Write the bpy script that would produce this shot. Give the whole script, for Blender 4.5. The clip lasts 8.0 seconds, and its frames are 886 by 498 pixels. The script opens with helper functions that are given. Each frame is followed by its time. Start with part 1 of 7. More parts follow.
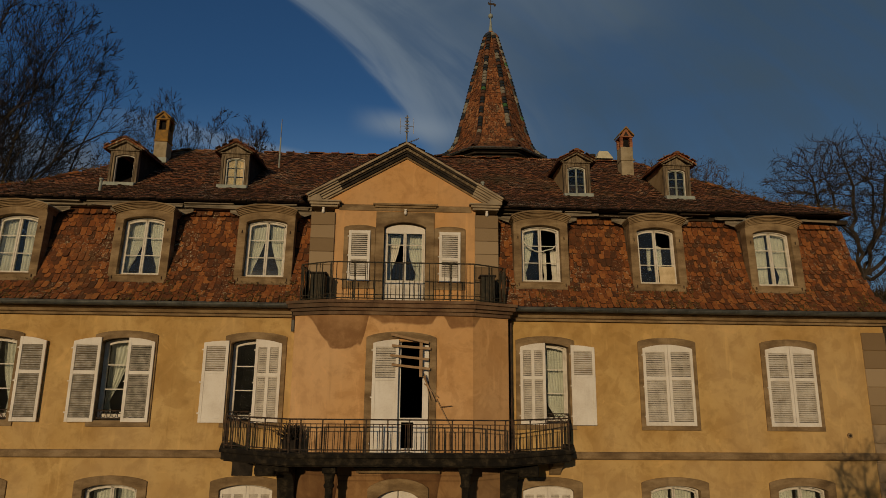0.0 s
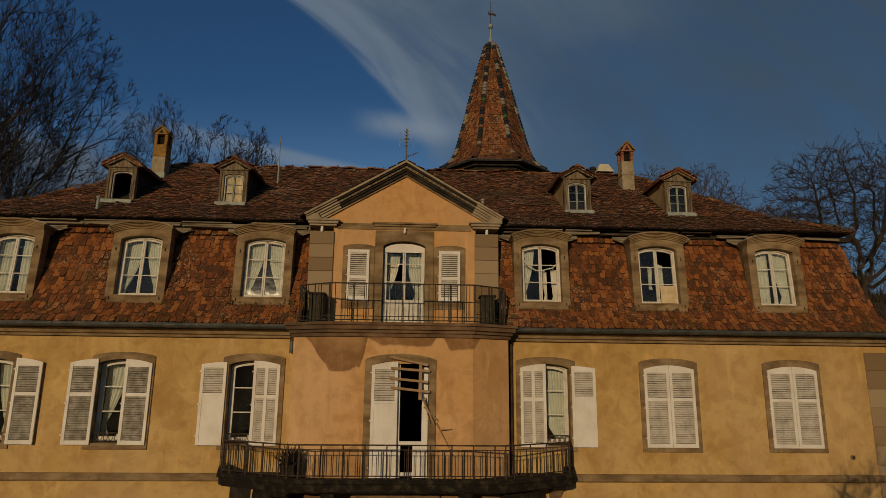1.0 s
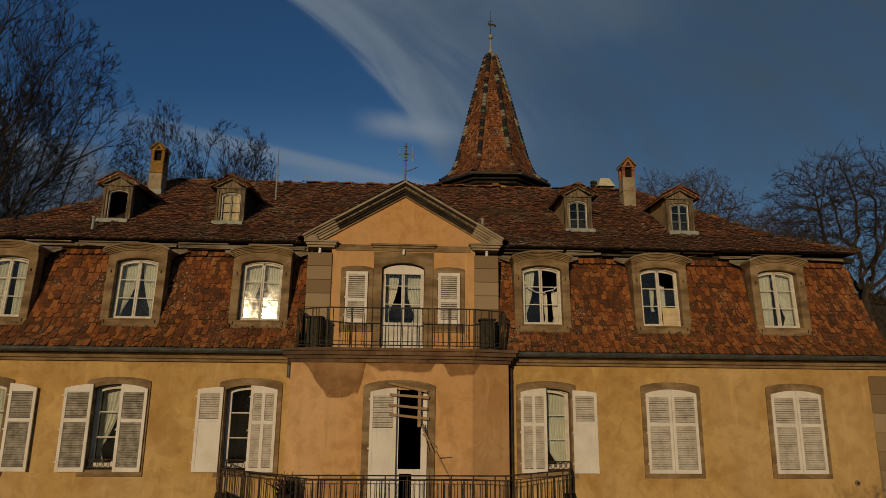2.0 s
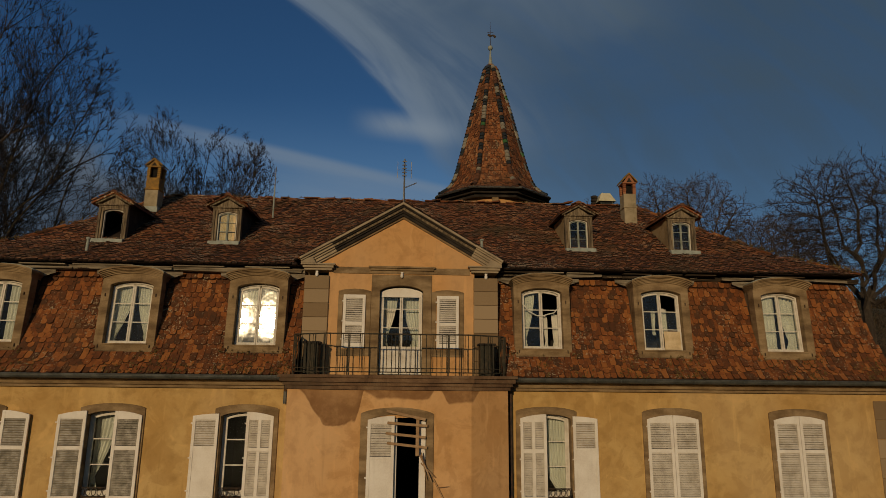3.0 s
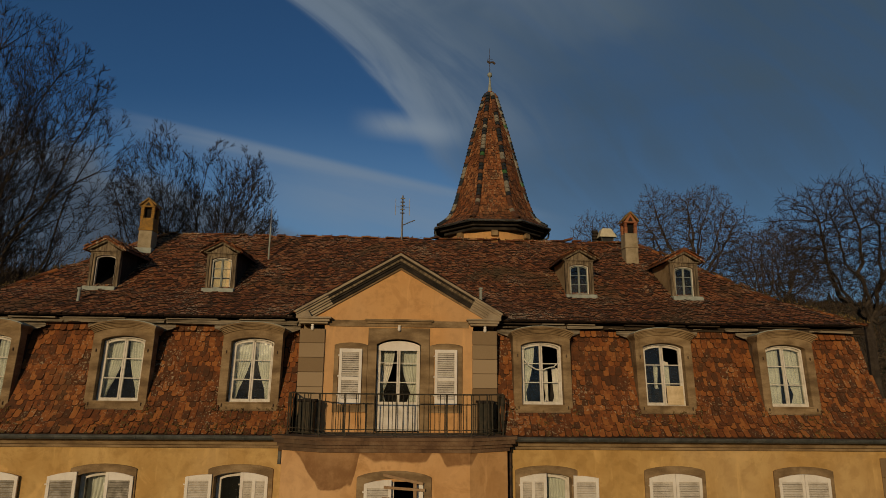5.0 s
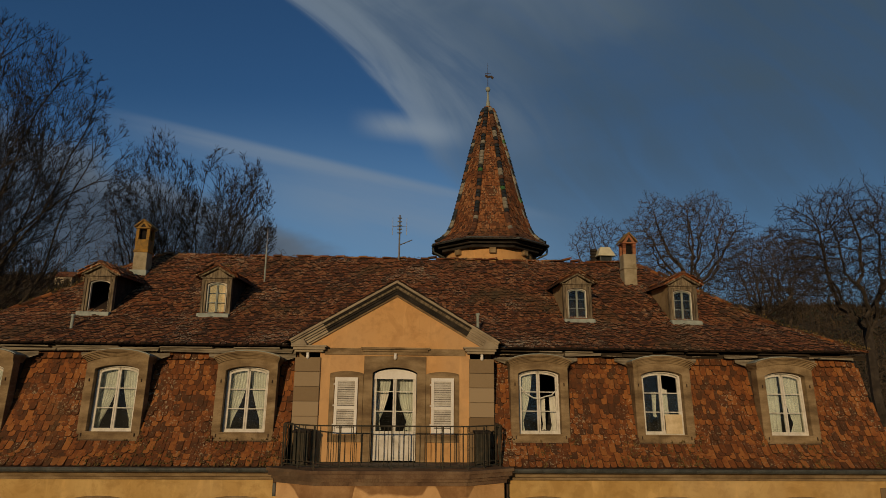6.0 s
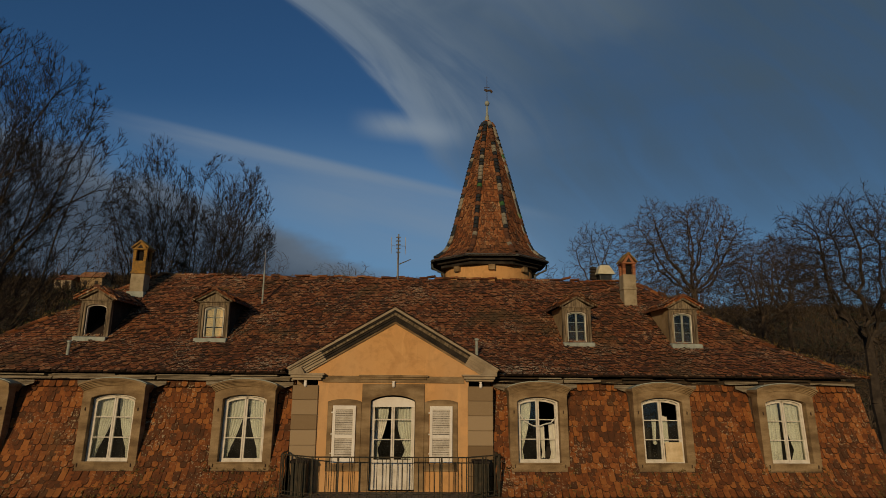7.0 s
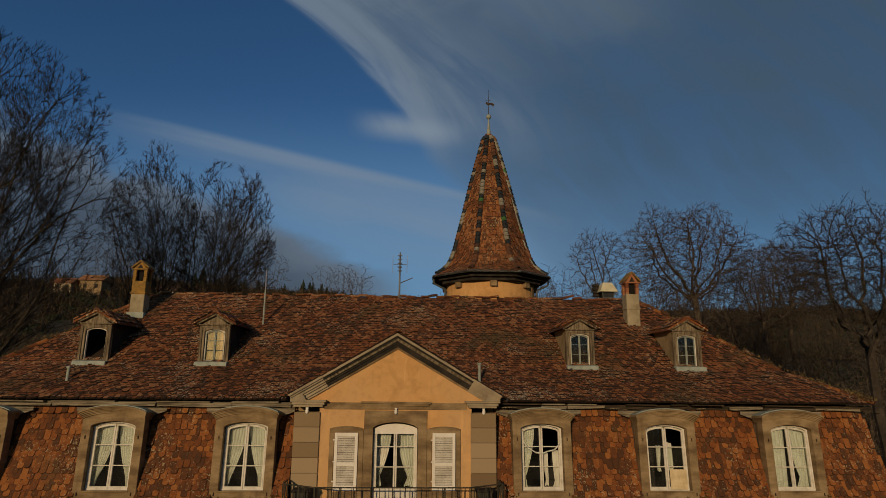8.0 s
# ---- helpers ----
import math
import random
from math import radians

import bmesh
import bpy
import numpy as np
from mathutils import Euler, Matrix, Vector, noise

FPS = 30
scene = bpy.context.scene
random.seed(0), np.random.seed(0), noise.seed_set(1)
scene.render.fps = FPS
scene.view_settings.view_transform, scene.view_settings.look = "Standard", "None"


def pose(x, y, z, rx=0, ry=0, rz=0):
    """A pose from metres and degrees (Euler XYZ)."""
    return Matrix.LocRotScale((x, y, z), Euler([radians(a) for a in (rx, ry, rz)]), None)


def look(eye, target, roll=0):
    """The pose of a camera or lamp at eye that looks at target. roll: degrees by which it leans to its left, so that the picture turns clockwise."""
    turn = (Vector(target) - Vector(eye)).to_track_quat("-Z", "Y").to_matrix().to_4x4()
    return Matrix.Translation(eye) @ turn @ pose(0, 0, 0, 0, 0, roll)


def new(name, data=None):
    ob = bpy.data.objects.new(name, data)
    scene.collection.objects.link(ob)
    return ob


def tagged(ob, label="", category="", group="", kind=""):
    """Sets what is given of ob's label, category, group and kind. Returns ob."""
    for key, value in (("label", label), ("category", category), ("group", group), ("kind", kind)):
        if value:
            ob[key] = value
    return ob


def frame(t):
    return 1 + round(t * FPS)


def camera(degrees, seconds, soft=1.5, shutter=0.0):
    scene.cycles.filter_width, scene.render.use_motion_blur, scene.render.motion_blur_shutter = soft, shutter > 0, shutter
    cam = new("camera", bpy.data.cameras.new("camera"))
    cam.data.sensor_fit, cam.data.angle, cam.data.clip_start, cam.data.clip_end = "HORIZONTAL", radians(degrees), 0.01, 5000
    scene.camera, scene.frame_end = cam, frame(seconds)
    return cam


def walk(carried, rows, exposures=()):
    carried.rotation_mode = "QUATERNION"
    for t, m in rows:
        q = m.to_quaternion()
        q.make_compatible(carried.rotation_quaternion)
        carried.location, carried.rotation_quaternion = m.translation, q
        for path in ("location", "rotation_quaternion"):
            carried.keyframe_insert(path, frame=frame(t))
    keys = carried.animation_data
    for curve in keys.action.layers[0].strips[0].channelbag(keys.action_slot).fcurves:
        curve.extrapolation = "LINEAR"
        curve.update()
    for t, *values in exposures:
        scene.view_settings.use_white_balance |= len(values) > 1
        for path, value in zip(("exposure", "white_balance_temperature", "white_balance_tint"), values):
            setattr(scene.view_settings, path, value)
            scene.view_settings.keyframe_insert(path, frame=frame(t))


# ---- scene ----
cam = camera(72.0, 8.0, soft=0.64)
# seconds, eye, yaw (left), pitch (up), lean (right)
PATH = [
    (0.0, 0.247, -14.034, 5.498, -2.680, 11.801, -0.611),
    (0.5, 0.261, -14.035, 5.698, -2.639, 11.827, -0.616),
    (1.0, 0.257, -14.018, 5.951, -2.658, 11.872, -0.608),
    (1.5, 0.259, -13.982, 6.221, -2.668, 11.872, -0.600),
    (3.0, 0.302, -13.872, 7.044, -2.639, 11.891, -0.616),
    (3.5, 0.316, -13.811, 7.346, -2.654, 11.907, -0.637),
    (4.0, 0.313, -13.785, 7.658, -2.678, 11.934, -0.646),
    (4.5, 0.310, -13.820, 7.964, -2.674, 11.924, -0.638),
    (6.0, 0.399, -13.853, 8.895, -2.671, 11.990, -0.593),
    (6.5, 0.418, -13.858, 9.212, -2.696, 11.989, -0.561),
    (7.0, 0.423, -13.890, 9.512, -2.684, 11.978, -0.537),
    (7.5, 0.406, -13.933, 9.806, -2.705, 11.988, -0.509),
    (8.0, 0.350, -13.894, 10.090, -2.713, 12.003, -0.520),
]


def eye_pose(x, y, z, yaw, pitch, lean):
    a, b = radians(yaw), radians(pitch)
    ahead = Vector((-math.sin(a) * math.cos(b), math.cos(a) * math.cos(b), math.sin(b)))
    return look((x, y, z), Vector((x, y, z)) + ahead, -lean)


EXPOSURES = [(0.0, -0.86), (3.0, -0.84), (4.5, -0.76), (6.0, -0.69), (8.0, -0.62)]
walk(cam, [(row[0], eye_pose(*row[1:])) for row in PATH], EXPOSURES)

# ---------------------------------------------------------------- light
SUN_AZ, SUN_EL = radians(18.0), radians(12.0)  # to the left of the front's normal, above the horizon
sun_way = Vector((-math.sin(SUN_AZ) * math.cos(SUN_EL), -math.cos(SUN_AZ) * math.cos(SUN_EL), math.sin(SUN_EL)))
sun = new("sun", bpy.data.lights.new("sun", "SUN"))
sun.data.energy, sun.data.angle, sun.data.color = 3.35, radians(0.6), (1.0, 0.735, 0.42)
sun.matrix_world = look(sun_way * 60, (0, 0, 0))


class Nodes:
    """Short-hand for building a node tree."""

    def __init__(self, tree):
        self.t = tree

    def add(self, kind):
        return self.t.nodes.new(kind)

    def put(self, socket, value):
        if isinstance(value, bpy.types.NodeSocket):
            self.t.links.new(value, socket)
        elif value is not None:
            if isinstance(value, (tuple, list)) and len(value) == 3 and socket.type == "RGBA":
                value = (*value, 1)
            socket.default_value = value

    def math(self, op, a, b=None, c=None, clamp=False):
        n = self.add("ShaderNodeMath")
        n.operation, n.use_clamp = op, clamp
        for s, v in zip(n.inputs, (a, b, c)):
            self.put(s, v)
        return n.outputs[0]

    def ramp(self, value, lo, hi, a=0.0, b=1.0):
        n = self.add("ShaderNodeMapRange")
        n.interpolation_type = "SMOOTHSTEP"
        for s, v in zip(n.inputs, (value, lo, hi, a, b)):
            self.put(s, v)
        return n.outputs[0]

    def mix(self, fac, a, b, mode="MIX"):
        n = self.add("ShaderNodeMix")
        n.data_type, n.blend_type = "RGBA", mode
        self.put(n.inputs[0], fac), self.put(n.inputs[6], a), self.put(n.inputs[7], b)
        return n.outputs[2]

    def noise(self, vec, scale, detail=4.0, rough=0.55, dist=0.0):
        n = self.add("ShaderNodeTexNoise")
        self.put(n.inputs["Vector"], vec), self.put(n.inputs["Scale"], scale)
        self.put(n.inputs["Detail"], detail), self.put(n.inputs["Roughness"], rough), self.put(n.inputs["Distortion"], dist)
        return n.outputs[0]

    def scaled(self, vec, x, y, z):
        n = self.add("ShaderNodeVectorMath")
        n.operation = "MULTIPLY"
        self.put(n.inputs[0], vec)
        n.inputs[1].default_value = (x, y, z)
        return n.outputs[0]

    def xyz(self, vec):
        n = self.add("ShaderNodeSeparateXYZ")
        self.put(n.inputs[0], vec)
        return n.outputs

    def join(self, x, y, z):
        n = self.add("ShaderNodeCombineXYZ")
        for s, v in zip(n.inputs, (x, y, z)):
            self.put(s, v)
        return n.outputs[0]


def build_sky():
    world = bpy.data.worlds.new("sky")
    scene.world = world
    world.use_nodes = True
    tree = world.node_tree
    tree.nodes.clear()
    k = Nodes(tree)
    sky = k.add("ShaderNodeTexSky")
    sky.sky_type, sky.sun_disc = "NISHITA", False
    sky.sun_elevation, sky.sun_rotation = SUN_EL, math.pi + SUN_AZ
    sky.altitude, sky.air_density, sky.dust_density, sky.ozone_density = 400.0, 1.0, 0.1, 2.5
    way = k.add("ShaderNodeTexCoord").outputs["Generated"]
    x, y, z = k.xyz(way)
    fwd = k.math("MAXIMUM", y, 0.15)
    u, v = k.math("DIVIDE", x, fwd), k.math("DIVIDE", z, fwd)
    # the edge of the high veil falls from upper left in a hollow curve
    w0 = k.math("SUBTRACT", 0.669, v)
    rim = k.math("ADD", -0.243, k.math("SUBTRACT", k.math("MULTIPLY", w0, 1.45), k.math("MULTIPLY", k.math("MULTIPLY", w0, w0), 1.85)))
    rim = k.math("MAXIMUM", rim, k.math("ADD", -0.243, k.math("MULTIPLY", w0, 0.9)))
    s = k.math("MULTIPLY", k.math("SUBTRACT", u, rim), 0.75)
    a = k.math("ADD", k.math("MULTIPLY", u, 0.738), k.math("MULTIPLY", v, -0.675))
    streak = k.noise(k.join(k.math("MULTIPLY", a, 2.6), k.math("MULTIPLY", s, 15.0), 0.0), 1.0, 6.0, 0.55, 0.5)
    broad = k.noise(k.join(u, k.math("MULTIPLY", v, 2.0), 3.0), 2.6, 4.0, 0.5, 0.6)
    edge = k.math("ADD", s, k.math("MULTIPLY", k.math("ADD", streak, -0.5), 0.07))
    veil = k.math("MULTIPLY", k.ramp(edge, -0.02, 0.06), k.math("MULTIPLY", k.ramp(broad, 0.25, 0.75, 0.7, 1.0), k.ramp(v, 0.2, 0.46, 0.55, 1.0)))
    # Unseen cloud added behind the camera to dim fill light and reflections.
    veil = k.math("MAXIMUM", veil, k.ramp(y, 0.15, -0.25))
    bright = k.math("MULTIPLY", k.math("MULTIPLY", k.ramp(edge, -0.02, 0.02), k.ramp(edge, 0.27, 0.01)), k.ramp(v, 0.33, 0.46, 0.12, 1.0))
    high = k.math("MULTIPLY", k.ramp(edge, 0.02, 0.12), k.math("MULTIPLY", k.ramp(v, 0.48, 0.68), k.math("MULTIPLY", k.ramp(u, 0.6, 0.15), k.ramp(broad, 0.36, 0.62, 0.35, 1.0))))
    # low wisps
    w = k.math("ADD", k.math("ADD", v, -0.318), k.math("MULTIPLY", u, 0.22))
    wn = k.noise(k.join(k.math("MULTIPLY", u, 2.0), k.math("MULTIPLY", w, 14.0), 7.0), 1.0, 4.0, 0.5, 0.3)
    wisp = k.math("MULTIPLY", k.math("MULTIPLY", k.math("MAXIMUM", k.math("MULTIPLY", k.ramp(w, 0.02, 0.004), k.ramp(w, -0.05, -0.004)), k.math("MULTIPLY", k.math("MULTIPLY", k.ramp(w, 0.02, -0.02), k.ramp(w, -0.17, -0.05)), k.ramp(u, -0.38, -0.1, 0.0, 0.75))), k.ramp(wn, 0.25, 0.65, 0.25, 1.0)), k.math("MULTIPLY", k.ramp(u, -0.6, -0.35), k.ramp(u, 0.3, 0.05)))
    tuft = k.math("MULTIPLY", k.ramp(k.math("ABSOLUTE", k.math("ADD", k.math("ADD", v, -0.425), k.math("MULTIPLY", u, 0.1))), 0.036, 0.0), k.ramp(k.math("ABSOLUTE", k.math("ADD", u, 0.01)), 0.12, 0.02))
    tuft = k.math("MULTIPLY", tuft, k.ramp(streak, 0.2, 0.5, 0.3, 1.0))
    # grey cloud bank low down
    bn = k.noise(k.join(k.math("MULTIPLY", u, 3.0), k.math("MULTIPLY", v, 7.0), 11.0), 1.0, 5.0, 0.55, 0.2)
    top = k.math("ADD", k.math("ADD", v, -0.14), k.math("MULTIPLY", u, 0.4))
    top = k.math("ADD", top, k.math("MULTIPLY", k.math("ADD", bn, -0.5), 0.16))
    bank = k.math("MULTIPLY", k.ramp(top, 0.03, -0.015), k.ramp(u, 0.02, -0.12))
    crest = k.math("MULTIPLY", bank, k.ramp(top, -0.07, 0.0))
    col = sky.outputs[0]
    tone = k.add("ShaderNodeVectorMath")
    tone.operation = "MULTIPLY"
    tree.links.new(col, tone.inputs[0])
    tone.inputs[1].default_value = SKY_TONE
    col = tone.outputs[0]
    haze = k.math("MULTIPLY", k.math("MULTIPLY", k.ramp(v, 0.5, 0.16), k.ramp(y, 0.0, 0.3)), k.ramp(u, 0.55, 0.0, 0.55, 1.15))
    col = k.mix(k.math("MULTIPLY", haze, 0.58), col, HAZE)
    col = k.mix(k.math("MULTIPLY", k.math("MULTIPLY", veil, k.ramp(streak, 0.3, 0.7, 0.75, 1.0)), 0.9), col, CLOUD)
    col = k.mix(k.math("MULTIPLY", high, 0.34), col, CLOUD_LIT)
    col = k.mix(k.math("MULTIPLY", k.math("MULTIPLY", bright, k.ramp(streak, 0.35, 0.66, 0.3, 1.0)), 0.66), col, CLOUD_LIT)
    col = k.mix(k.math("MULTIPLY", wisp, 0.62), col, CLOUD_LIT)
    col = k.mix(k.math("MULTIPLY", tuft, 0.85), col, CLOUD_LIT)
    col = k.mix(k.math("MULTIPLY", bank, 0.85), col, CLOUD_GREY)
    col = k.mix(k.math("MULTIPLY", crest, 0.3), col, CLOUD_LIT)
    back = k.add("ShaderNodeBackground")
    k.put(back.inputs[0], col)
    back.inputs[1].default_value = 0.08
    out = k.add("ShaderNodeOutputWorld")
    tree.links.new(back.outputs[0], out.inputs[0])


HAZE = (2.6, 4.8, 7.6)
SKY_TONE = (0.53, 0.86, 1.14)
CLOUD, CLOUD_LIT, CLOUD_GREY = (1.08, 1.7, 2.3), (3.8, 4.8, 6.0), (1.1, 1.3, 1.6)
build_sky()


# ---------------------------------------------------------------- materials
def surface(name, shades, scale=3.0, rough=0.85, bump=0.3, grain=40.0, metal=0.0, pieces=0.0, streaks=0.0, dirt=None, dirt_at=(0.55, 0.75), spec=0.3, stretch=(1, 1, 1), specks=None):
    """A procedural surface: shades blended by coarse and fine noise, grain relief, dirt patches, and shades that vary piece by piece."""
    mat = bpy.data.materials.new(name)
    mat.use_nodes = True
    tree = mat.node_tree
    k = Nodes(tree)
    bsdf = tree.nodes["Principled BSDF"]
    place = k.add("ShaderNodeNewGeometry").outputs["Position"] if pieces or streaks or dirt else k.add("ShaderNodeTexCoord").outputs["Object"]
    vec = k.scaled(place, *stretch)
    coarse, fine = k.noise(vec, scale, 5.0, 0.6), k.noise(vec, grain, 3.0, 0.6)
    fac = k.math("ADD", k.math("MULTIPLY", coarse, 0.75), k.math("MULTIPLY", fine, 0.25))
    if pieces:
        slow = k.noise(vec, scale * 0.3, 3.0, 0.5)
        fac = k.math("ADD", k.math("MULTIPLY", slow, 0.25), k.math("ADD", k.math("MULTIPLY", coarse, 0.25), k.math("MULTIPLY", fine, 0.5)))
        one = k.add("ShaderNodeObjectInfo").outputs["Random"]
        isle = k.add("ShaderNodeNewGeometry").outputs["Random Per Island"]
        rnd = k.math("FRACT", k.math("ADD", one, isle))
        fac = k.math("ADD", k.math("MULTIPLY", fac, 1 - pieces), k.math("MULTIPLY", rnd, pieces))
        lo, hi = 0.5 - max(0.5 * pieces, 0.24), 0.5 + max(0.5 * pieces, 0.24)
    else:
        lo, hi = 0.3, 0.7
    ramp = k.add("ShaderNodeValToRGB")
    k.put(ramp.inputs[0], k.ramp(fac, lo, hi))
    els = ramp.color_ramp.elements
    while len(els) < len(shades):
        els.new(0.5)
    for i, c in enumerate(shades):
        els[i].position = i / (len(shades) - 1)
        els[i].color = (*c, 1)
    col = ramp.outputs[0]
    if specks:
        sp = k.noise(place, 22.0, 4.0, 0.65)
        where = k.noise(place, 0.9, 4.0, 0.6)
        sp = k.math("ADD", sp, k.math("MULTIPLY", k.math("ADD", where, -0.5), 0.45))
        col = k.mix(k.ramp(sp, 0.59, 0.66, 0.0, 0.8), col, specks)
    if streaks:
        st = k.noise(k.scaled(place, 5.0, 5.0, 0.35), 1.0, 5.0, 0.65)
        col = k.mix(k.math("MULTIPLY", k.ramp(st, 0.52, 0.75), streaks), col, tuple(c * 0.35 for c in shades[0]))
    if dirt:
        dn = k.noise(place, 0.6, 6.0, 0.6, 0.5)
        col = k.mix(k.ramp(dn, *dirt_at, 0.0, 0.85), col, dirt)
    k.put(bsdf.inputs["Base Color"], col)
    k.put(bsdf.inputs["Roughness"], k.math("ADD", rough - 0.08, k.math("MULTIPLY", fine, 0.16)))
    bsdf.inputs["Metallic"].default_value = metal
    bsdf.inputs["Specular IOR Level"].default_value = spec
    if bump:
        b = k.add("ShaderNodeBump")
        b.inputs["Strength"].default_value = bump
        b.inputs["Distance"].default_value = 0.01
        k.put(b.inputs["Height"], k.math("ADD", fine, k.math("MULTIPLY", coarse, 0.7)))
        tree.links.new(b.outputs[0], bsdf.inputs["Normal"])
    return mat


def glass_surface(name):
    mat = bpy.data.materials.new(name)
    mat.use_nodes = True
    tree = mat.node_tree
    k = Nodes(tree)
    tree.nodes.remove(tree.nodes["Principled BSDF"])
    clear, gloss = k.add("ShaderNodeBsdfTransparent"), k.add("ShaderNodeBsdfGlossy")
    clear.inputs[0].default_value = (0.86, 0.9, 0.88, 1)
    gloss.inputs["Roughness"].default_value = 0.045
    wav = k.noise(k.add("ShaderNodeNewGeometry").outputs["Position"], 3.0, 2.0, 0.5)
    bump = k.add("ShaderNodeBump")
    bump.inputs["Strength"].default_value, bump.inputs["Distance"].default_value = 0.15, 0.02
    k.put(bump.inputs["Height"], wav)
    tree.links.new(bump.outputs[0], gloss.inputs["Normal"])
    dust = k.add("ShaderNodeBsdfDiffuse")
    dust.inputs[0].default_value = (0.4, 0.37, 0.3, 1)
    dirty = k.add("ShaderNodeMixShader")
    k.put(dirty.inputs[0], k.ramp(k.noise(k.add("ShaderNodeNewGeometry").outputs["Position"], 2.2, 4.0, 0.6), 0.35, 0.75, 0.004, 0.028))
    tree.links.new(clear.outputs[0], dirty.inputs[1])
    tree.links.new(dust.outputs[0], dirty.inputs[2])
    fres = k.add("ShaderNodeFresnel")
    fres.inputs[0].default_value = 1.52
    m = k.add("ShaderNodeMixShader")
    k.put(m.inputs[0], k.math("ADD", fres.outputs[0], 0.01))
    tree.links.new(dirty.outputs[0], m.inputs[1])
    tree.links.new(gloss.outputs[0], m.inputs[2])
    tree.links.new(m.outputs[0], tree.nodes["Material Output"].inputs[0])
    return mat


def plaster_surface(name, base, pale, stain, stain_shade_at):
    """Limewashed render: blotches, fine cracks, rain streaks, and dark blooms, of damp and of painted shade, from the
    last argument (z, depth, amount, x0, x1, fade).
    """
    mat = bpy.data.materials.new(name)
    mat.use_nodes = True
    tree = mat.node_tree
    k = Nodes(tree)
    bsdf = tree.nodes["Principled BSDF"]
    place = k.add("ShaderNodeNewGeometry").outputs["Position"]
    z = k.xyz(place)[2]
    big, mid, fine = k.noise(place, 0.7, 5.0, 0.6, 0.4), k.noise(place, 3.5, 6.0, 0.65), k.noise(place, 55.0, 3.0, 0.6)
    col = k.mix(k.ramp(big, 0.3, 0.7), base, pale)
    col = k.mix(k.ramp(mid, 0.46, 0.7, 0.0, 0.5), col, tuple(0.68 * c for c in base))
    patch = k.noise(place, 1.7, 5.0, 0.62, 0.8)
    col = k.mix(k.ramp(patch, 0.5, 0.6, 0.0, 0.38), col, tuple(0.72 * c * m for c, m in zip(base, (1.0, 0.93, 0.85))))
    col = k.mix(k.ramp(patch, 0.42, 0.3, 0.0, 0.5), col, tuple(min(1, 1.12 * c * m) for c, m in zip(pale, (1.05, 1.0, 0.95))))
    wide = k.noise(k.scaled(place, 1.0, 1.0, 0.55), 0.45, 3.0, 0.5)
    col = k.mix(k.ramp(wide, 0.42, 0.62, 0.0, 0.3), col, tuple(0.5 * c + 0.5 * sum(pale) / 3 * m for c, m in zip(pale, (1.25, 1.0, 0.72))))
    run = k.noise(k.scaled(place, 7.0, 7.0, 0.3), 1.0, 5.0, 0.65)
    col = k.mix(k.ramp(run, 0.58, 0.78, 0.0, 0.3), col, tuple(0.5 * c for c in base))
    pale_run = k.noise(k.scaled(place, 3.0, 3.0, 0.45), 1.7, 5.0, 0.6, 0.3)
    col = k.mix(k.ramp(pale_run, 0.56, 0.76, 0.0, 0.35), col, tuple(min(1, 1.35 * c) for c in pale))
    x = k.xyz(place)[0]
    ragged = k.noise(place, 1.1, 5.0, 0.5, 0.4)
    for at, depth, much, x0, x1, fade in stain_shade_at:
        # a dark bloom hanging from the height at, with a ragged foot that is deepest towards x1
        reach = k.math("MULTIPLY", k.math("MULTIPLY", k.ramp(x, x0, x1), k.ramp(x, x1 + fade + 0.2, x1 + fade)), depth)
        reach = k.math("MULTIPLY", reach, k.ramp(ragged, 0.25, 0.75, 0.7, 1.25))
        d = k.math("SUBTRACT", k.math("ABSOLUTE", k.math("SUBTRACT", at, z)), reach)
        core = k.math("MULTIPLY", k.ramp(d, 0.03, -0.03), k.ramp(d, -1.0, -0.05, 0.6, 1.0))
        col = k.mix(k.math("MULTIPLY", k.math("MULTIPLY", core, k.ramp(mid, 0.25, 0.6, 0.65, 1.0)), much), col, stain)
    k.put(bsdf.inputs["Base Color"], col)
    bsdf.inputs["Roughness"].default_value = 0.92
    bsdf.inputs["Specular IOR Level"].default_value = 0.15
    b = k.add("ShaderNodeBump")
    b.inputs["Strength"].default_value, b.inputs["Distance"].default_value = 0.35, 0.012
    k.put(b.inputs["Height"], k.math("ADD", k.math("MULTIPLY", fine, 0.5), mid))
    tree.links.new(b.outputs[0], bsdf.inputs["Normal"])
    return mat


OCHRE = plaster_surface("ochre_plaster", (0.475, 0.288, 0.096), (0.61, 0.41, 0.165), (0.24, 0.15, 0.07), [])
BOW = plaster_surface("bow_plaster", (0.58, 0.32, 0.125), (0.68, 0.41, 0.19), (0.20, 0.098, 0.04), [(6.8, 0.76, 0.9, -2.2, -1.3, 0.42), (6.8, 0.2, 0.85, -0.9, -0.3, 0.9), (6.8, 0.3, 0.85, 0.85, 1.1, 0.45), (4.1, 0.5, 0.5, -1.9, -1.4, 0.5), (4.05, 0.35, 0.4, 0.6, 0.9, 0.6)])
# Red-brown stained plaster; dark blooms put shade under the balcony into its colour.
BOW_LOW = plaster_surface("stained_shaded_low_plaster", (0.23, 0.115, 0.047), (0.37, 0.22, 0.095), (0.07, 0.032, 0.016), [(3.5, 0.7, 0.9, -0.4, 0.1, 0.6), (3.4, 1.2, 0.95, -2.4, -2.0, 0.6)])
ORANGE = plaster_surface("orange_plaster", (0.60, 0.325, 0.125), (0.64, 0.365, 0.15), (0.4, 0.22, 0.1), [])
